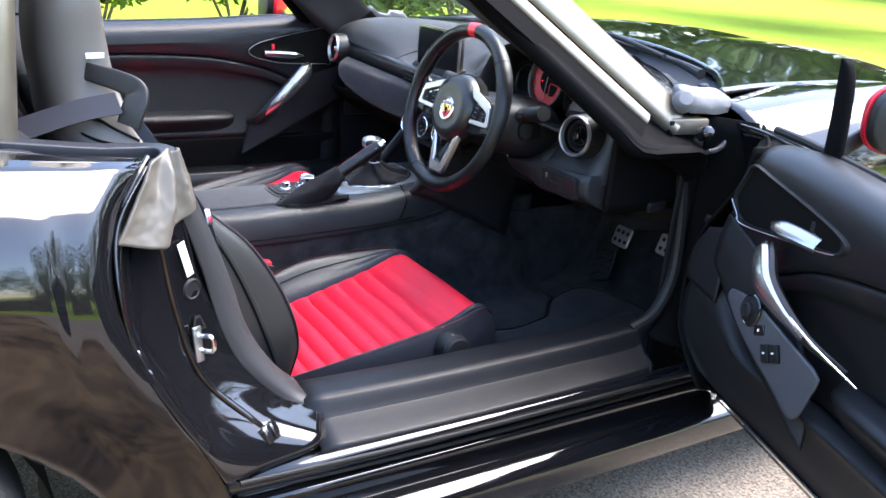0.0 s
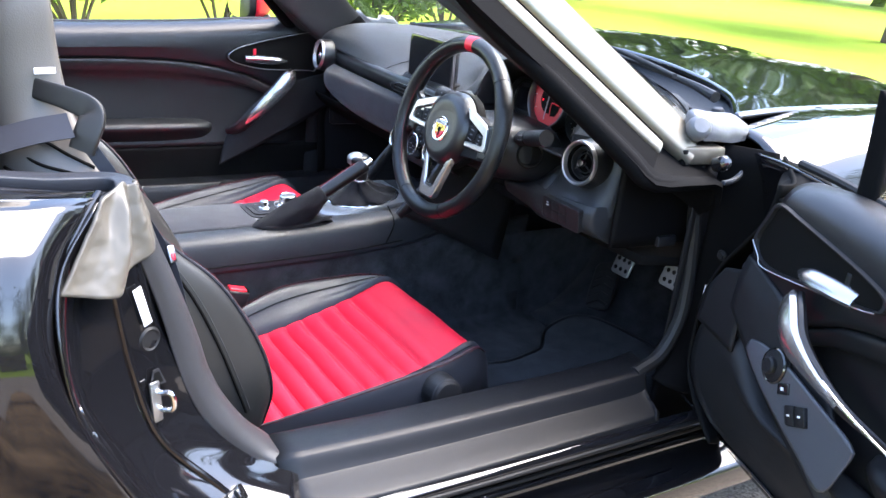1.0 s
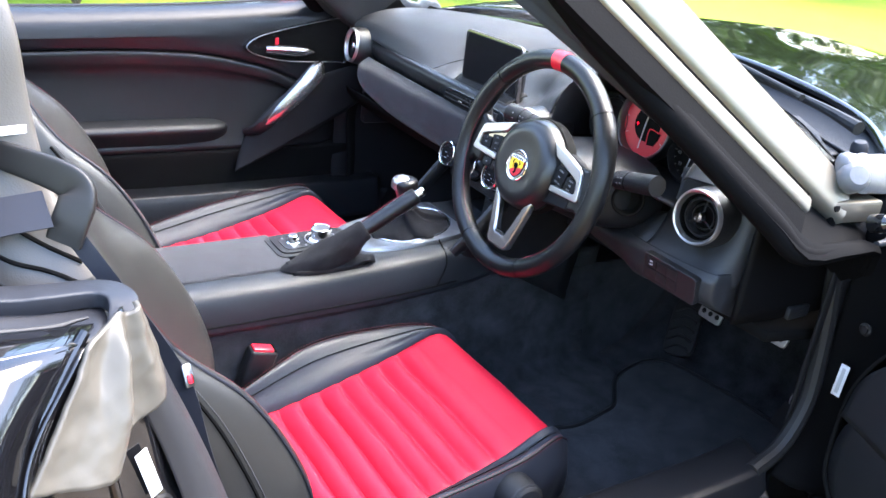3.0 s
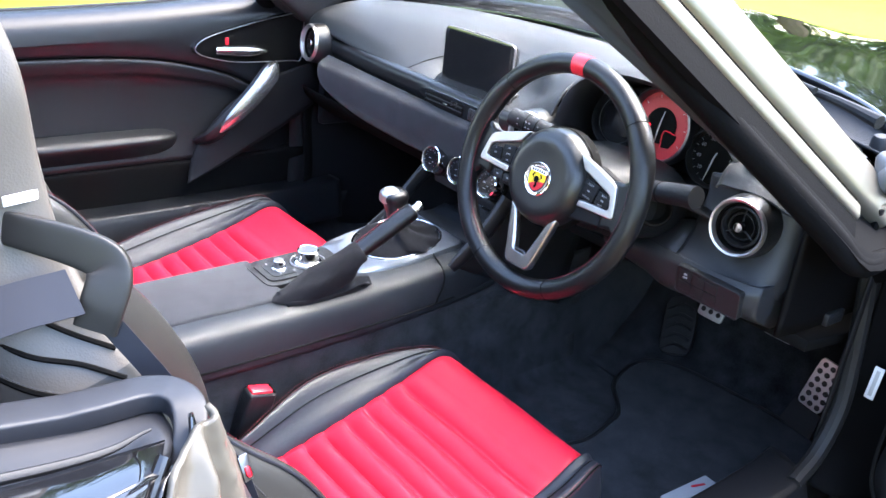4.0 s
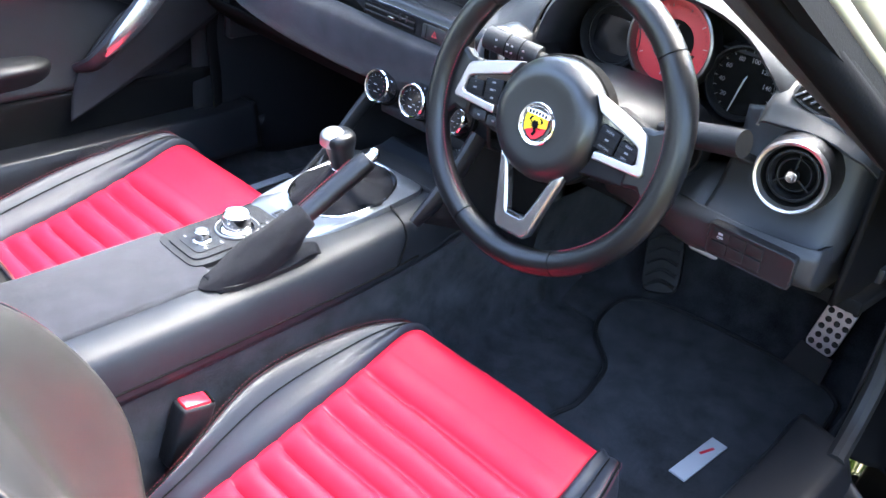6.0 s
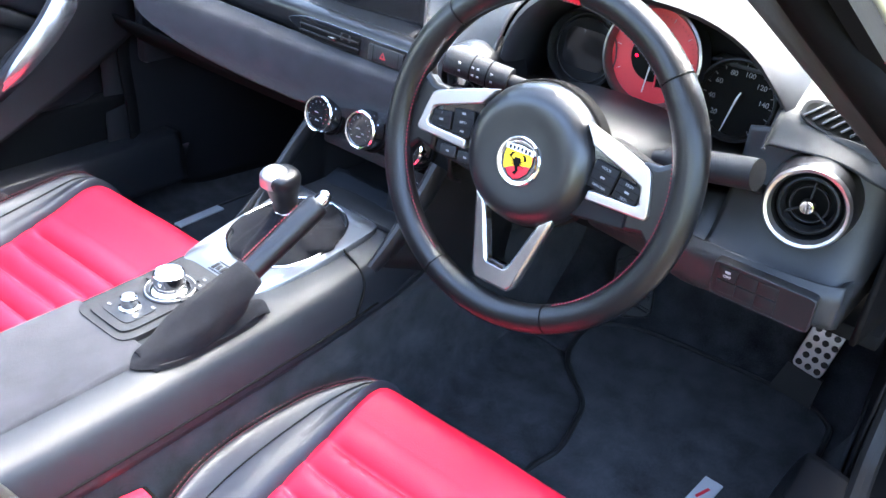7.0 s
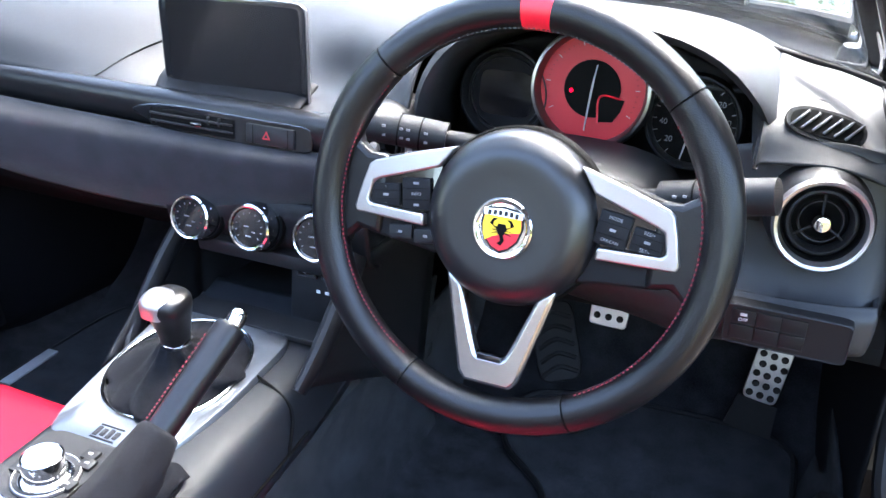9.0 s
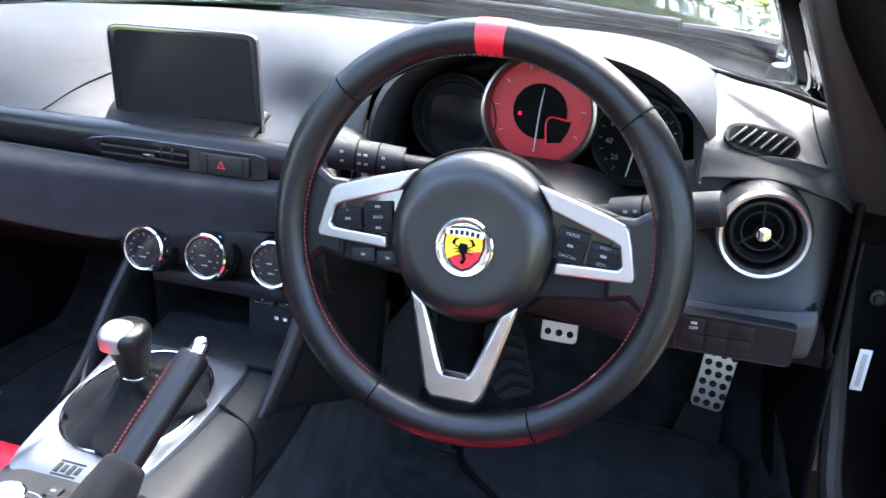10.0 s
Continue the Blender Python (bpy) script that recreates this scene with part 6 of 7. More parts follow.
for i in range(3):
    for y, h in ((.0095, .0165), (-.0085, .0165)):
        k = rbox("dash_switch", (-.0385 + .0225 * i, y, .0002), (.0218, h, .0022), SWITCH, blk, base=bm3, bevel=.0006)
        rbox("switch_line", (-.0385 + .0225 * i, y - .0070, .0014), (.019, .0006, .0004), GREY_TRIM, k, base=bm3, bevel=.0001, seg=1)
tube("block_edge", [bm3 @ Vector((x, y, .0004)) for x, y in ring_outline(.110, .044, 14, 48)], .0007, GREY_TRIM, blk, n=96, closed=True, sides=6)
words("off_mark", "OFF", .0050, GREY_PRINT, blk, bm3 @ Matrix.Translation((-.0385, .0065, .0015)))
rbox("off_symbol", (-.0385, .0125, .0015), (.006, .003, .0008), GREY_PRINT, blk, base=bm3, bevel=.0002)
rbox("bonnet_release", (.696, .165, .662), (.012, .050, .022), HARD, low, "black bonnet release lever", bevel=.004)
# closing sheet in recess black; the dark under the dash is in its colour
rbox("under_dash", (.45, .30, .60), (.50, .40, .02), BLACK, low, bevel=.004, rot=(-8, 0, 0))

# steering column, stalks
col = thing("steering_column", "black steering column shroud with two stalks", "steering column", (.353, .0, .78))
loft("shroud", [[Vector((.353 + x, y, zc + z)) for x, z in ring_outline(w, h, 3, 32)] for y, w, h, zc in ((-.100, .125, .095, .785), (-.06, .175, .118, .778), (-.02, .215, .130, .773), (.06, .235, .130, .765))], COLUMN, col, "black column shroud", n=16)
lathe("ignition_ring", [(.0275, -.012), (.0272, .004), (.025, .0065), (.0225, .005), (.0215, -.002), (.019, -.008), (0, -.009)], BLACK, col, "round black ignition lock", m=facing((.466, -.018, .780), (.78, -.62, .05)), n=32)


def stalk(root, tip, tip_label, start, marks):
    a, b = Vector(root), Vector(tip)
    w = (b - a).normalized()
    st = tube("stalk", [a.lerp(b, start), a.lerp(b, start + .005), a.lerp(b, start + .02), b - w * .003, b], [.0120, .0148, .0158, .0164, .0150], HARD, col, tip_label, n=40, sides=24, flat=.95)
    tube("stalk_arm", [a, a.lerp(b, start + .01)], [.0100, .0090], HARD, st, n=4, sides=16)
    for k in (.60, .76) if len(marks) > 2 else (.58,):
        tube("stalk_collar", [a.lerp(b, k), a.lerp(b, k + .012)], .0166, BLACK, st, n=4, sides=24, flat=.95)
    lathe("stalk_end", [(0, .0012), (.0105, .001), (.013, 0), (.013, -.004)], COLUMN if len(marks) > 2 else SURROUND_GREY, st, m=facing(b, w), n=24)
    for k in marks:
        q = a.lerp(b, k) + Vector((0, -.0159, .002))
        for dz in (-.0045, .0045):
            rbox("stalk_mark", tuple(q + Vector((0, 0, dz))), (.0036, .0010, .0024), PRINT_DIM, st, bevel=.0002, seg=1)
    return st


stalk((.305, -.030, .832), (.175, -.058, .846), "black light stalk with grey symbols", .44, (.53, .66, .71, .84))
stalk((.405, -.030, .800), (.553, -.057, .838), "black wiper stalk with grey symbols", .40, (.46, .52))

# ---- steering wheel ----
sw_c, tilt = Vector((.353, -.147, .812)), radians(14)
W = facing(sw_c, (0, -math.cos(tilt), math.sin(tilt)))
swh = thing("steering_wheel", "black leather steering wheel with a red centre mark and silver spokes", "steering wheel", tuple(sw_c))
RM, RT = .1715, .0165


def rim_arc(name, a0, a1, material, r, label="", n=24, lift=0.0):
    vs = []
    for i in range(n + 1):
        a = radians(a0 + (a1 - a0) * i / n)
        c = Vector((math.sin(a), math.cos(a), 0))
        for k in range(24):
            b = 2 * math.pi * k / 24
            grip = 1 + .10 * math.exp(-((abs((math.degrees(a) + 180) % 360 - 180) - 62) / 14) ** 2)
            rr = (r + lift) * grip
            vs.append(W @ (c * (RM + rr * math.cos(b) * .96) + Vector((0, 0, rr * math.sin(b)))))
    fs = grid_faces(n + 1, 24, wrap_v=True) + [tuple(range(24)), tuple(range(n * 24, n * 24 + 24))]
    return solid(name, vs, fs, material, swh, label)


PERF = mat("perforated_leather", (0.0050, 0.0050, 0.0058), 0.31, spec=0.32, bump=0.12, bump_scale=800, kind="cells", wear=0.3)
rim_arc("rim_top", -47, -4.2, LEATHER_WHEEL, RT, "smooth black leather rim", 30)
rim_arc("rim_top", 4.2, 47, LEATHER_WHEEL, RT, "smooth black leather rim", 30)
rim_arc("centre_mark", -4.2, 4.2, RED_PLASTIC, RT, "red leather centre mark", 8, .0004)
rim_arc("rim_grip", 47.6, 154, PERF, RT, "perforated black leather rim grip", 60)
rim_arc("rim_grip", 206, 312.4, PERF, RT, "perforated black leather rim grip", 60)
rim_arc("rim_bottom", 154.6, 205.4, LEATHER_WHEEL, RT, "smooth black leather rim", 36)
for a in (-47.3, 47.3, 154.3, 205.7):
    rim_arc("rim_joint", a - .4, a + .4, BLACK, RT, "", 2, -.0012)
for a0, a1 in ((52, 150), (210, 308)):
    pts = [W @ Vector(((RM - RT * .93) * math.sin(radians(a)), (RM - RT * .93) * math.cos(radians(a)), .006)) for a in range(a0, a1 + 1, 7)]
    stitches("red_stitching", pts, 64, .0010, RED_THREAD, swh, "red rim stitching", up=(0, 1, 0))
pts = [W @ Vector(((RM - RT * .93) * math.sin(radians(a)), (RM - RT * .93) * math.cos(radians(a)), .006)) for a in range(-44, 45, 8)]
stitches("rim_stitching", pts, 60, .0006, DARK_THREAD, swh, up=(0, 1, 0))

# airbag boss
hub = lathe("airbag_boss", [(0, .0160), (.030, .0160), (.040, .0166), (.049, .0178), (.056, .0174), (.0635, .0142), (.0705, .0072), (.0745, -.003), (.0765, -.018), (.075, -.036), (.05, -.05)], BOSS, swh, "round grained black airbag boss", m=W, n=64)
lathe("boss_gap", [(.0768, -.014), (.0785, -.016), (.0785, -.034), (.076, -.038)], BLACK, hub, m=W, n=64)
bad = W @ Matrix.Translation((-.001, -.006, .0165))
BS = 1.12
badge = lathe("badge", [(0, .0010), (.0205, .0010), (.0222, .0022), (.0246, .0026), (.0258, .0012), (.0261, -.003)], CHROME, swh, "round chrome badge with a red and yellow shield", m=bad, n=48)
shield = [(BS * x, BS * y) for x, y in [(-.0155, .0145), (0, .0165), (.0155, .0145), (.0165, .002), (.0135, -.0085), (.007, -.0155), (0, -.0185), (-.007, -.0155), (-.0135, -.0085), (-.0165, .002)]]
plate("shield_rim", shield, .0012, HARD, badge, m=bad @ Matrix.Translation((0, 0, .0016)))
inner_sh = [(x * .9, y * .9) for x, y in shield]
plate("shield_red", inner_sh, .0012, RED_PLASTIC, badge, "red lower shield", m=bad @ Matrix.Translation((0, 0, .0021)))
plate("shield_yellow", [(BS * x, BS * y) for x, y in [(-.0138, .0088), (.0138, .0088), (.0148, .002), (.0143, -.001), (.004, -.003), (-.006, -.0065), (-.0118, -.0100), (-.0138, -.005), (-.0148, .002)]], .0012, YELLOW, badge, "yellow shield field", m=bad @ Matrix.Translation((0, 0, .0026)))
plate("shield_banner", [(BS * x, BS * y) for x, y in [(-.0150, .0132), (0, .0150), (.0150, .0132), (.0148, .0090), (-.0148, .0090)]], .0012, WHITE_PRINT, badge, "pale banner", m=bad @ Matrix.Translation((0, 0, .0030)))
# plain dark emblem in the shield
for q in ([(-.0028, .0035), (.0028, .0035), (.0038, .0), (.0022, -.0045), (-.0022, -.0045), (-.0038, .0)], [(-.0012, -.0045), (.0014, -.0045), (.0030, -.0085), (.0010, -.0125), (-.0020, -.0112), (.0004, -.0085)],
          [(-.0095, .0030), (-.0070, .0070), (-.0035, .0072), (-.0062, .0050), (-.0068, .0020), (-.0034, .0008), (-.0036, -.0004)], [(.0095, .0030), (.0070, .0070), (.0035, .0072), (.0062, .0050), (.0068, .0020), (.0034, .0008), (.0036, -.0004)],
          [(-.0085, -.0015), (-.0034, -.0006), (-.0034, -.0016)], [(.0085, -.0015), (.0034, -.0006), (.0034, -.0016)], [(-.0080, -.0045), (-.0030, -.0022), (-.0028, -.0032)], [(.0080, -.0045), (.0030, -.0022), (.0028, -.0032)]):
    plate("emblem", [(BS * x, BS * y) for x, y in q], .0012, BLACK, badge, m=bad @ Matrix.Translation((0, 0, .0033)))
for x in (-.0105, -.0063, -.0021, .0021, .0063, .0105):
    plate("banner_bar", ring_outline(.0030, .0040, 6, 12), .0012, HARD, badge, m=bad @ Matrix.Translation((BS * x, BS * (.0116 - 6 * x * x), .0033)))
words("airbag_letters", "SRS", .0085, HARD, hub, W @ Matrix.Translation((0, -.0455, .0168)) @ Matrix.Rotation(radians(-12), 4, "X"))


def bar(name, pts, w, d, material, label="", z=.0, parent=swh, cap=True):
    """A flat bar with rounded edges through points of the wheel's plane."""
    tube(name, [W @ Vector((x, y, z + dz)) for x, y, dz in pts], w, material, parent, label, n=6 * len(pts), sides=14, flat=d, up=W.to_3x3() @ Vector((0, 0, 1)))


for sg in (-1, 1):
    # side spoke: body, silver frame, buttons
    body = [(.050, .040), (.085, .046), (.128, .034), (.150, .020), (.156, -.006), (.150, -.026), (.128, -.036), (.085, -.040), (.050, -.045)]
    sp = plate("side_spoke", [(sg * x, y) for x, y in body], .018, SHROUD, swh, "black side spoke", m=W @ Matrix.Translation((0, 0, -.004)), bevel=.003)
    web = [(.118, .036), (.136, .036), (.147, .043), (.155, .062), (.166, .064), (.171, .0), (.166, -.062), (.155, -.058), (.149, -.042), (.139, -.032), (.118, -.036)]
    plate("spoke_web", [(sg * x, y) for x, y in web], .020, LEATHER_WHEEL, sp, "black leather web between spoke and rim", m=W @ Matrix.Translation((0, 0, .001)), bevel=.005)
    frame_pts = [(.054, .054), (.092, .043), (.128, .031), (.133, .027), (.138, .010), (.143, -.012), (.141, -.0170), (.110, -.0180), (.0755, -.0190), (.0765, -.0090), (.110, -.0080), (.128, -.0075), (.1310, -.004), (.1270, .0125), (.1205, .0160), (.094, .0250), (.0676, .0340)]
    plate("spoke_frame", [(sg * x, y) for x, y in frame_pts], .012, SATIN, sp, "satin silver spoke frame", m=W @ Matrix.Translation((0, 0, .006)), bevel=.0018)
    pad = plate("button_pad", [(sg * x, y) for x, y in ((.066, .037), (.095, .0275), (.121, .0185), (.127, .014), (.131, -.006), (.078, -.008))], .008, GLOSS, sp, m=W @ Matrix.Translation((0, 0, -.001)))
    for x, y, wd, ht in ((.0865, .0085, .027, .030), (.1150, .0035, .026, .021)):
        bt = rbox("wheel_button", (sg * x, y - .0015, .0012), (wd, ht * .94, .004), SHROUD, sp, base=W, rot=(0, 0, -sg * 8), bevel=.0012)
        inward = x < .1
        tw = W @ Matrix.Translation((sg * x, y - .0015, .0034)) @ Matrix.Rotation(radians(-sg * 8), 4, "Z")
        text = {(-1, True): ("", "INFO", ""), (-1, False): ("+", "", "-"), (1, True): ("MODE", "", "OFF/CAN"), (1, False): ("RES/+", "", "SET/-")}[(sg, inward)]
        for k, t in enumerate(text):
            dy = (.0095, 0, -.0095)[k] * (1 if inward else .75)
            if t:
                words("button_word", t, .0040 if len(t) < 7 else .0036, PRINT_DIM, bt, tw @ Matrix.Translation((0, dy, 0)), deep=.0002)
            else:
                rbox("button_mark", (0, dy, 0), (.0050, .0022, .0005), PRINT_DIM, bt, base=tw, bevel=.0001, seg=1)
        for dy in (-.005, .005):
            rbox("button_joint", (0, dy * (1 if inward else .75), .0), (wd * .96, .0005, .0004), BLACK, bt, base=tw, bevel=.0001, seg=1)
    if sg < 0:
        for x in (-.098, -.074):
            k = rbox("phone_button", (x, -.0285, -.001), (.022, .013, .005), HARD, sp, base=W, rot=(0, 0, 8), bevel=.0015)
            rbox("button_mark", (x, -.0285, .0018), (.004, .0022, .0005), PRINT_DIM, k, base=W, bevel=.0001, seg=1)
# lower spoke: two silver arms meeting at the rim, with a hole between
arm = [(-.050, -.050), (-.034, -.061), (-.0305, -.072), (-.0170, -.110), (-.0135, -.119), (-.010, -.1215), (.010, -.1215), (.0135, -.119), (.0170, -.110), (.0305, -.072), (.034, -.061), (.050, -.050), (.0455, -.068), (.0305, -.126), (.0275, -.139), (.021, -.147), (-.021, -.147), (-.0275, -.139), (-.0305, -.126), (-.0455, -.068)]
plate("lower_spoke", arm, .016, POLISHED, swh, "satin silver lower spoke with an opening", m=W @ Matrix.Translation((0, 0, .005)), bevel=.0035)
rbox("spoke_insert", (0, -.1215, .0010), (.022, .006, .010), GLOSS, swh, base=W, bevel=.001)
lathe("column_cone", [(.045, -.03), (.055, -.045), (.050, -.07)], SOFT, swh, m=W, n=40)


# ---- footwell ----
def pedal(name, label, c, w, h, lean, studs, arm_to, turn=0):
    pd = thing(name, label, "pedal", c, group="pedals")
    m = facing(c, (0, -math.cos(radians(lean)), math.sin(radians(lean)))) @ Matrix.Rotation(radians(turn), 4, "Z")
    pad = plate("pad", ring_outline(w, h, 8, 32), .006, STEEL, pd, "drilled steel pedal pad", m=m, bevel=.0015)
    for i, (x, y) in enumerate(studs):
        lathe("stud", [(0, .0008), (.0036, .0010), (.0048, .0016), (.0056, .0004)], RUBBER, pad, m=m @ Matrix.Translation((x, y, 0)), n=14)
    tube("pedal_arm", [m @ Vector((0, 0, -.006)), m @ Vector((0, .03, -.03)), Vector(arm_to)], [.010, .009, .009], HARD, pd, flat=.5)
    return pd, m


acc, am = pedal("accelerator_pedal", "drilled steel accelerator pedal hanging in the footwell", (.597, .452, .388), .052, .105, 12,
                [(-.016 + .016 * (i % 3) + (.004 if (i // 3) % 2 else 0), -.042 + .0165 * (i // 3)) for i in range(18)], (.60, .60, .58), -8)
plate("rubber_foot", [(-.030, -.052), (.030, -.052), (.036, -.105), (-.036, -.105)], .010, RUBBER, acc, "black rubber pedal foot", m=am @ Matrix.Translation((0, 0, -.001)))
six = [(-.018 + .018 * (i % 3), -.012 + .024 * (i // 3)) for i in range(6)]
pedal("clutch_pedal", "drilled steel clutch pedal hanging in the footwell", (.350, .424, .448), .060, .055, 20, six, (.345, .60, .62))
pedal("brake_pedal", "drilled steel brake pedal hanging in the footwell", (.492, .448, .468), .066, .055, 20, six, (.47, .60, .62))

rest = thing("foot_rest", "ribbed black rubber foot rest beside the tunnel", "foot rest", (.235, .48, .30))
fm_ = facing((.262, .455, .352), (.05, -.80, .58), (-.35, .3, .9))
plate("rest_pad", ring_outline(.075, .135, 5, 32), .012, RUBBER, rest, m=fm_, bevel=.003)
for i in range(5):
    tube("rest_rib", [fm_ @ Vector((-.03, -.056 + .023 * i, .001)), fm_ @ Vector((0, -.044 + .023 * i, .002)), fm_ @ Vector((.03, -.056 + .023 * i, .001))], .004, RUBBER, rest, n=10, sides=6)

fmat = thing("floor_mat", "black carpet floor mat with bound edge in the driver's footwell", "floor mat", (.44, .15, .222))
edge = [(.345, -.16), (.335, .02), (.345, .10), (.330, .18), (.310, .235), (.240, .30), (.215, .36), (.225, .42), (.30, .455), (.52, .47), (.64, .455), (.662, .38), (.664, .10), (.660, -.16)]


def mat_z(x, y):
    return .226 if y < .30 else .226 + .6 * (y - .30) ** 1.6


ring = curve_pts([(x, y, 0) for x, y in edge], 90, True)
cx_, cy_ = .45, .12
rings = [[Vector((cx_ + (q.x - cx_) * k, cy_ + (q.y - cy_) * k, mat_z(cx_ + (q.x - cx_) * k, cy_ + (q.y - cy_) * k) + dz)) for q in ring] for k, dz in ((1.0, -.006), (1.0, .002), (.985, .004), (.8, .004), (.5, .004), (.2, .004))]
loft("mat_top", rings, MAT_PILE, fmat, "black carpet pile", split=70)
tube("mat_binding", [Vector((q.x, q.y, mat_z(q.x, q.y) + .003)) for q in ring], .005, RUBBER, fmat, "black bound mat edge", n=150, closed=True, sides=8)
plaque = rbox("mat_plaque", (.556, .150, .233), (.030, .125, .004), GREY_PRINT, fmat, "slim silver mat plaque with a red stroke", rot=(0, 0, -3), bevel=.001)
rbox("plaque_stroke", (.556, .175, .2354), (.005, .030, .0012), RED_PLASTIC, fmat, rot=(0, 0, -18), bevel=.0003)
lathe("mat_stud", [(0, .006), (.008, .006), (.012, .004), (.016, 0)], HARD, fmat, "round black mat fixing", m=pose(.505, -.09, .231), n=24)

pmat = thing("floor_mat", "black carpet floor mat with a slim silver plaque", "floor mat", (-.44, .12, .222))
plate("mat_top", ring_outline(.34, .60, 7, 48), .008, MAT_PILE, pmat, "black carpet pile", m=pose(-.45, .13, .232), bevel=.002)
tube("mat_binding", [Vector((-.45 + x, .13 + y, .229)) for x, y in ring_outline(.342, .602, 7, 48)], .005, RUBBER, pmat, "black bound mat edge", n=120, closed=True, sides=8)
rbox("mat_plaque", (-.604, .150, .235), (.022, .118, .004), GREY_PRINT, pmat, "slim silver mat plaque", rot=(0, 0, 3), bevel=.001)

# ---- small things on the driver's door jamb ----
jm = facing((.7325, -.852, .682), (.89, .44, .06))
rbox("sticker", (0, 0, .009), (.014, .058, .001), LABEL, car, "white paper sticker on the jamb", base=jm, rot=(0, 0, 16), bevel=.0003)
lathe("jamb_plug", [(0, .002), (.012, .002), (.015, .004), (.018, .001)], RUBBER, car, "round rubber plug", m=facing((.7335, -.838, .630), (.89, .44, .06)), n=28)
tm_ = facing((.741, -.834, .577), (.89, .44, .12))
plate("jamb_triangle", [(-.014, -.012), (.014, -.012), (.004, .012), (-.006, .012)], .002, GREY_TRIM, car, m=tm_ @ Matrix.Translation((0, 0, .007)))
plate("triangle_dark", [(-.009, -.008), (.009, -.008), (.003, .008), (-.004, .008)], .002, BLACK, car, m=tm_ @ Matrix.Translation((0, 0, .0078)))
st_m = facing((.757, -.838, .548), (.89, .44, .15))
strk = rbox("door_striker", (0, 0, .004), (.016, .058, .005), STEEL, car, "steel door striker", base=st_m, bevel=.002)
tube("striker_loop", [st_m @ Vector(q) for q in ((.004, .012, .004), (.010, .012, .022), (.012, 0, .025), (.010, -.012, .022), (.004, -.012, .004))], .0040, CHROME, strk, "steel striker loop", n=24, sides=10)
cm_ = facing((.806, -.742, .392), (.6, .5, .6))
clip = rbox("wedge_block", (0, 0, .008), (.036, .030, .016), GLOSS, car, "black jamb guide wedge", base=cm_, bevel=.003)
rbox("wedge_rib", (0, 0, .018), (.010, .028, .008), GLOSS, clip, base=cm_, bevel=.002)
hl = facing((.757, .248, .552), (.1, -1, 0))
rbox("hinge_label", (0, 0, .003), (.015, .058, .001), LABEL, car, "silver-white hinge pillar label", base=hl, rot=(0, 0, -2), bevel=.0003)
rbox("label_bar", (0, 0, .0042), (.006, .046, .0006), GREY_PRINT, car, base=hl, rot=(0, 0, -2), bevel=.0001)
lathe("hinge_bolt", [(0, .006), (.005, .006), (.006, .003), (.010, .002), (.011, 0)], HARD, car, "black hinge bolt", m=facing((.76, .262, .645), (.1, -1, 0)), n=20)

# ---- driver's door switches ----
def sw_at(y, z):
    return rfm((-.6765, y, z), (1, 0, .12), (0, .42, .9))


mk = sw_at(-.088, .608)
kn = lathe("mirror_knob", [(0, .015), (.011, .015), (.0135, .012), (.014, .006), (.020, .005), (.026, .003), (.028, .0), (.028, -.008)], HARD, right_door, "round mirror adjuster", m=mk, n=36)
lathe("knob_rim", [(.0245, .0036), (.0265, .0042), (.0285, .002), (.0288, -.006)], GLOSS, kn, m=mk, n=36)
lk = sw_at(-.126, .588)
k = rbox("lock_switch", (0, 0, .002), (.026, .018, .006), GLOSS, right_door, "lock switch", base=lk, bevel=.002)
rbox("switch_mark", (0, 0, .0054), (.006, .005, .0006), WHITE_PRINT, k, base=lk, bevel=.0001)
wk = sw_at(-.168, .570)
well = rbox("window_well", (0, .004, -.001), (.050, .048, .006), BLACK, right_door, base=wk, bevel=.002)
for x in (-.012, .012):
    k = rbox("window_switch", (x, -.004, .003), (.021, .030, .009), HARD, well, "window switch", base=wk, rot=(6, 0, 0), bevel=.002)
for x in (-.012, .012):
    rbox("switch_mark", (x, -.004, .0082), (.006, .003, .0006), WHITE_PRINT, well, base=wk, rot=(6, 0, 0), bevel=.0001)
tube("pull_tail", [rf(-.653, -.21, .659), rf(-.660, -.28, .638), rf(-.684, -.365, .610)], [.004, .003, .0015], CHROME, right_door, n=12, sides=8)


# ---- trees and shrubs round the drive ----
def leaf_cloud(bm, c, r, count, size, rng, squash=0.8):
    for _ in range(count):
        d = Vector((rng.gauss(0, 1), rng.gauss(0, 1), rng.gauss(0, 1))).normalized()
        q = c + Vector((d.x * r, d.y * r, d.z * r * squash)) * (rng.random() ** 0.45)
        t = Vector((rng.gauss(0, 1), rng.gauss(0, 1), rng.gauss(0, 0.6))).normalized()
        u = t.orthogonal().normalized()
        s = size * rng.uniform(0.6, 1.3)
        bm.faces.new([bm.verts.new(p) for p in (q - t * s, q + u * s * 0.5, q + t * s, q - u * s * 0.5)])


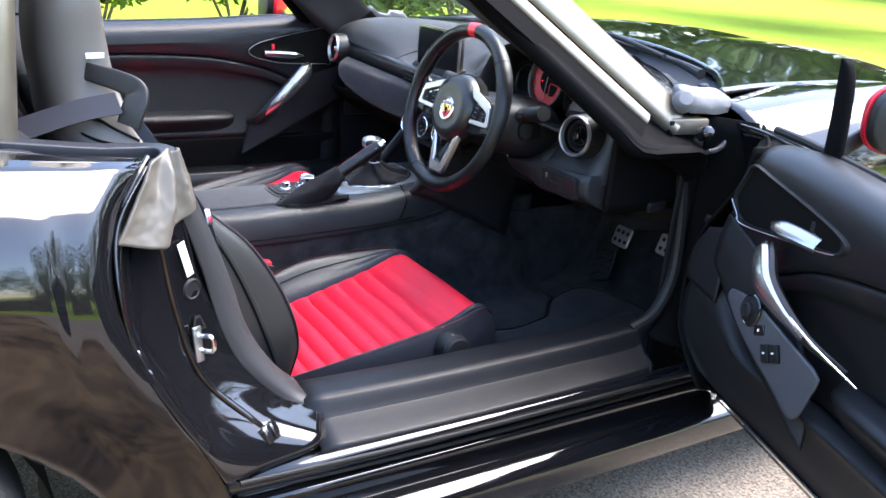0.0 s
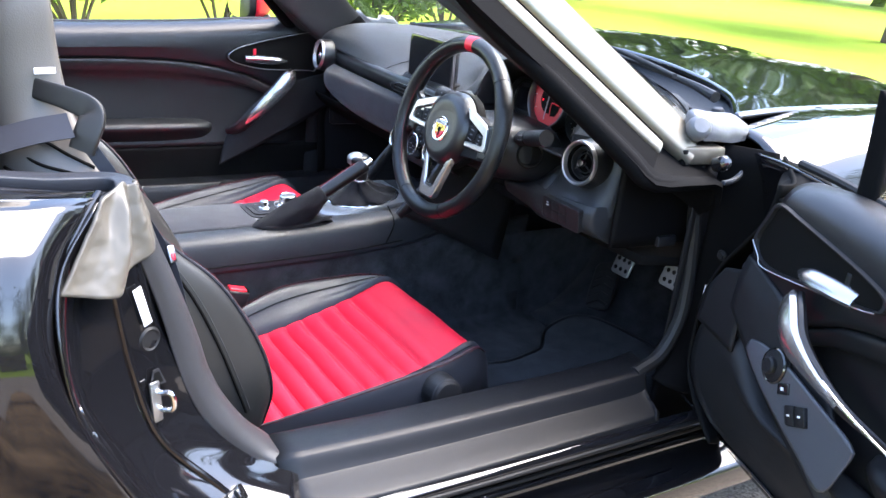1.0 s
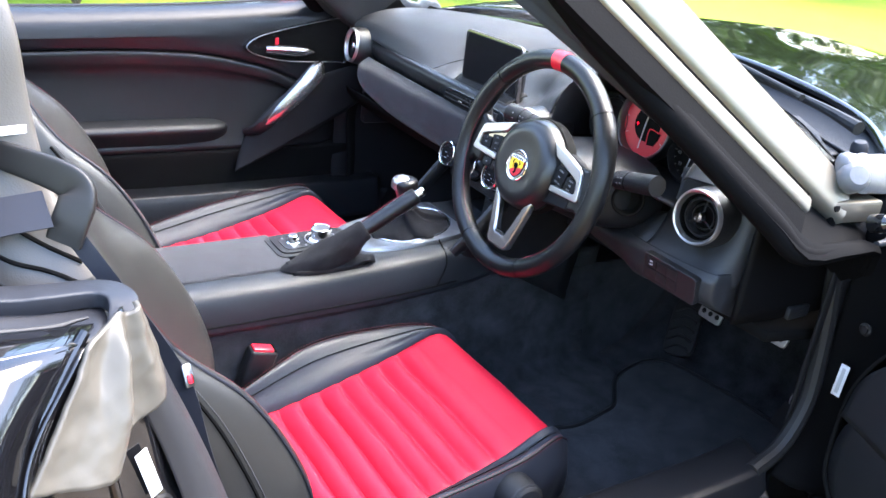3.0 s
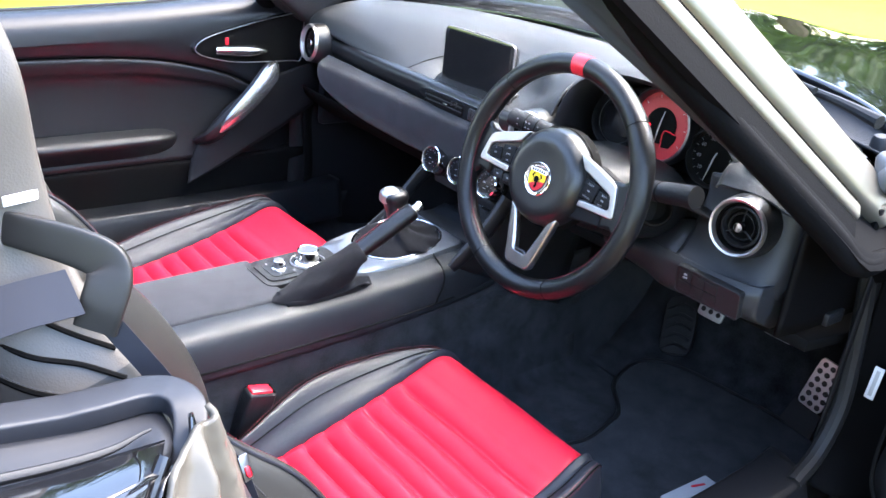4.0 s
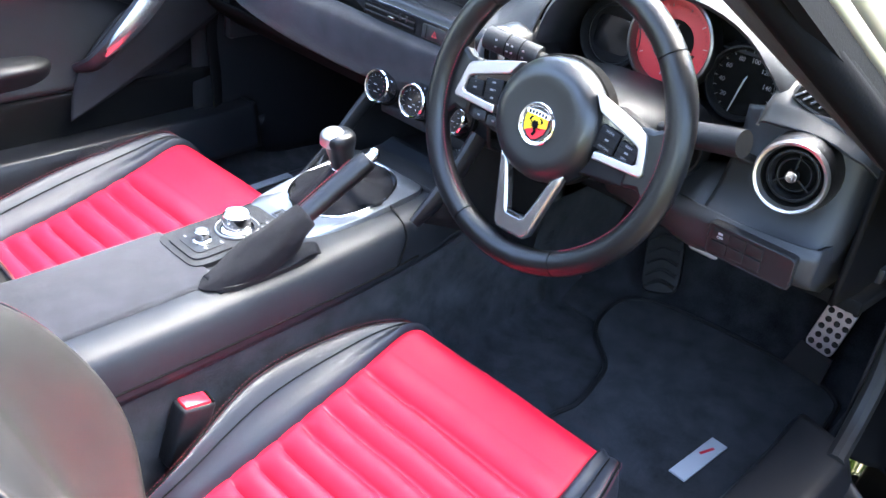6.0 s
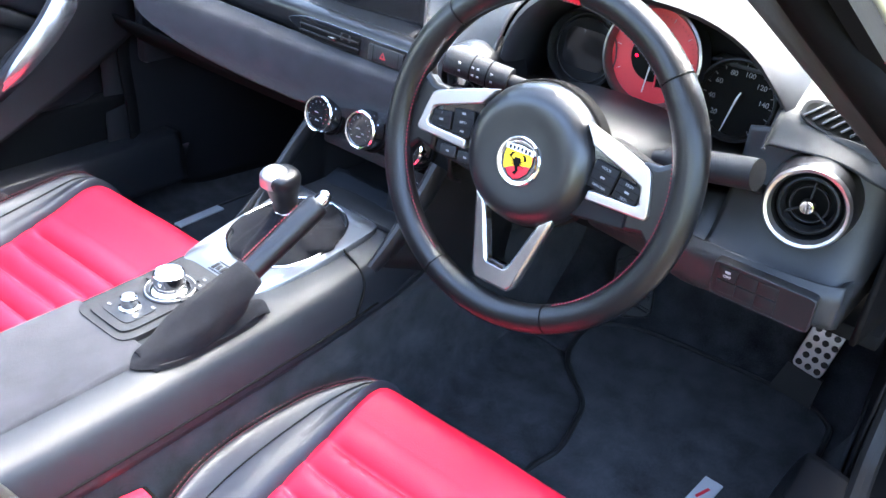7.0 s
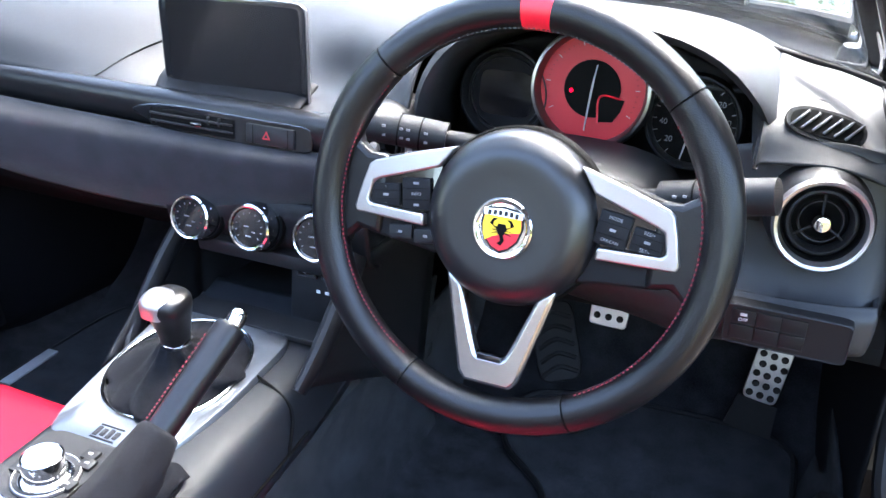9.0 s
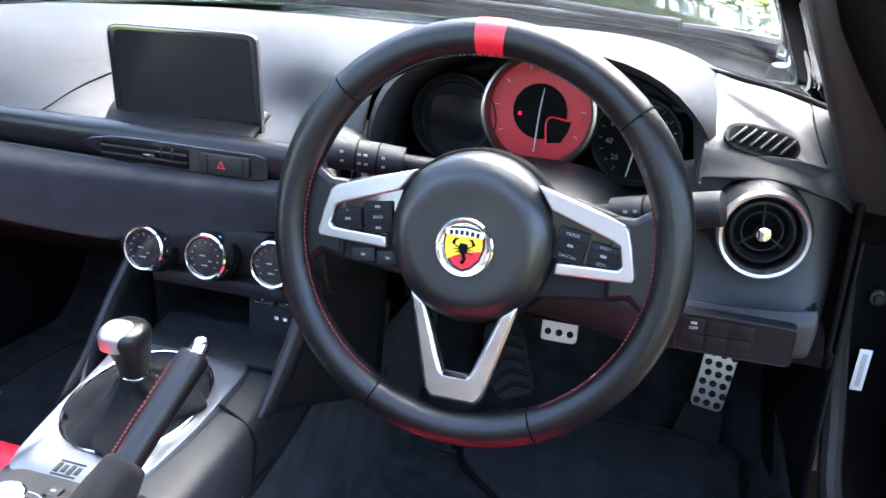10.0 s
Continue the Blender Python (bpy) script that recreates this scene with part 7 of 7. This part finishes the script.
def tree(x, y, h, spread, seed, leaves, size):
    rng = random.Random(seed)
    t = thing("tree", "broadleaf tree with dense green crown beyond the drive", "tree", (x, y, -.05), group="trees round the drive")
    top = Vector((x + rng.uniform(-.4, .4), y + rng.uniform(-.4, .4), h * .6))
    base = Vector((x, y, -.06))
    tube("trunk", [base, base.lerp(top, .35) + Vector((.1, -.05, 0)), base.lerp(top, .7), top], [.04 * h, .03 * h, .022 * h, .012 * h], BARK, t, n=18, sides=10)
    bm = bmesh.new()
    for i in range(9):
        a = rng.uniform(0, 2 * math.pi)
        k = rng.uniform(.25, 1.0)
        start = base.lerp(top, .5 + .48 * k)
        end = start + Vector((math.cos(a), math.sin(a), .55)) * spread * rng.uniform(.45, .9)
        tube("limb", [start, start.lerp(end, .5) + Vector((0, 0, .08 * spread)), end], [.011 * h, .007 * h, .003 * h], BARK, t, n=10, sides=7)
        for j in range(3):
            leaf_cloud(bm, start.lerp(end, .55 + .22 * j) + Vector((rng.gauss(0, .12), rng.gauss(0, .12), rng.gauss(0, .1))) * spread, spread * rng.uniform(.22, .42), leaves // 30, size, rng)
    leaf_cloud(bm, top + Vector((0, 0, .15 * h)), spread * .5, leaves // 8, size, rng, 1.0)
    part("crown", bm, LEAF, t, "uneven green crown", smooth=False)


def shrub(x, y, h, r, seed, leaves):
    rng = random.Random(seed)
    t = thing("shrub", "open green shrub with dark bare stems on the lawn", "shrub", (x, y, -.05), group="shrubs")
    bm = bmesh.new()
    for i in range(8):
        a = rng.uniform(0, 2 * math.pi)
        p = [Vector((x, y, -.06))]
        for k in range(1, 5):
            p.append(Vector((x + math.cos(a) * r * k / 4 + rng.gauss(0, .05), y + math.sin(a) * r * k / 4 + rng.gauss(0, .05), h * (k / 4) ** .8 + rng.gauss(0, .04))))
        tube("stem", p, [.018, .014, .010, .007, .004], BARK, t, n=16, sides=6)
        for k in (1, 2, 3, 4):
            leaf_cloud(bm, p[k] + Vector((0, 0, .12)), .36 * r, leaves // 20, .045, rng)
    part("leaves", bm, LEAF, t, "loose light green leaves", smooth=False)


for i, (x, y, h, sp) in enumerate(((-14, 6, 8, 3.4), (-15, 13, 9, 3.8), (-9, 17, 8, 3.5), (-2, 19, 9, 3.8), (7, 32, 12, 4.6), (17, 28, 12, 4.6), (-17, -2, 8, 3.4), (6, -13, 9, 3.6), (-4, -15, 8.5, 3.6), (-13, -10, 8, 3.5))):
    tree(x, y, h, sp, 40 + i, 8000, .17)
for i, (x, y, h, r) in enumerate(((-6.0, .3, 1.5, 1.1), (-6.6, 1.7, 1.7, 1.2), (-6.2, 3.2, 1.5, 1.1), (-7.4, 4.8, 1.7, 1.3), (-7.2, -1.2, 1.6, 1.2))):
    shrub(x, y, h, r, 80 + i, 6500)

rng = random.Random(5)
bm = bmesh.new()
for i in range(190):
    a = radians(rng.uniform(-115, 65))
    d = rng.uniform(43, 51)
    hgt = rng.uniform(15, 23)
    c0 = Vector((math.sin(a) * d, math.cos(a) * d, 0))
    for k in range(6):
        leaf_cloud(bm, c0 + Vector((rng.gauss(0, .8), rng.gauss(0, .8), hgt * (.10 + .17 * k))), 3.0, 40, .60, rng, 1.0)
wood = part("far_wood", bm, LEAF, None, smooth=False)
tagged(wood, "dense belt of green woodland beyond the lawn", "woodland", kind="stuff")


# low stone wall beside the drive, behind the camera, added to darken the paint's reflections
gw = thing("reflection_wall", "low brown stone wall added out of view to darken paint reflections", "wall", (6.2, -3, -.05))
rng = random.Random(11)
for row in range(3):
    y = -8.0 + .2 * (row % 2)
    while y < 1.5:
        w = rng.uniform(.32, .6)
        rbox("stone", (6.2 + rng.uniform(-.02, .02), y + w / 2, .06 + .215 * row), (.36, w - .02, .205), STONE, gw, bevel=.03)
        y += w

bed = sheet("mulch_bed", 1.12, 4.4, -6.0, -.32, .03, MULCH, 50, 80, .03)
tagged(bed, "bare brown bark mulch bed beside the drive", "flower bed", kind="structure")

# unseen shrubs past the wall, added as dark shapes for the paint to reflect
for i, y in enumerate((-6.6, -4.6, -2.6, -.6, 1.6, 3.6)):
    shrub(7.2 + .4 * (i % 2), y, 1.9, 1.5, 120 + i, 5200)
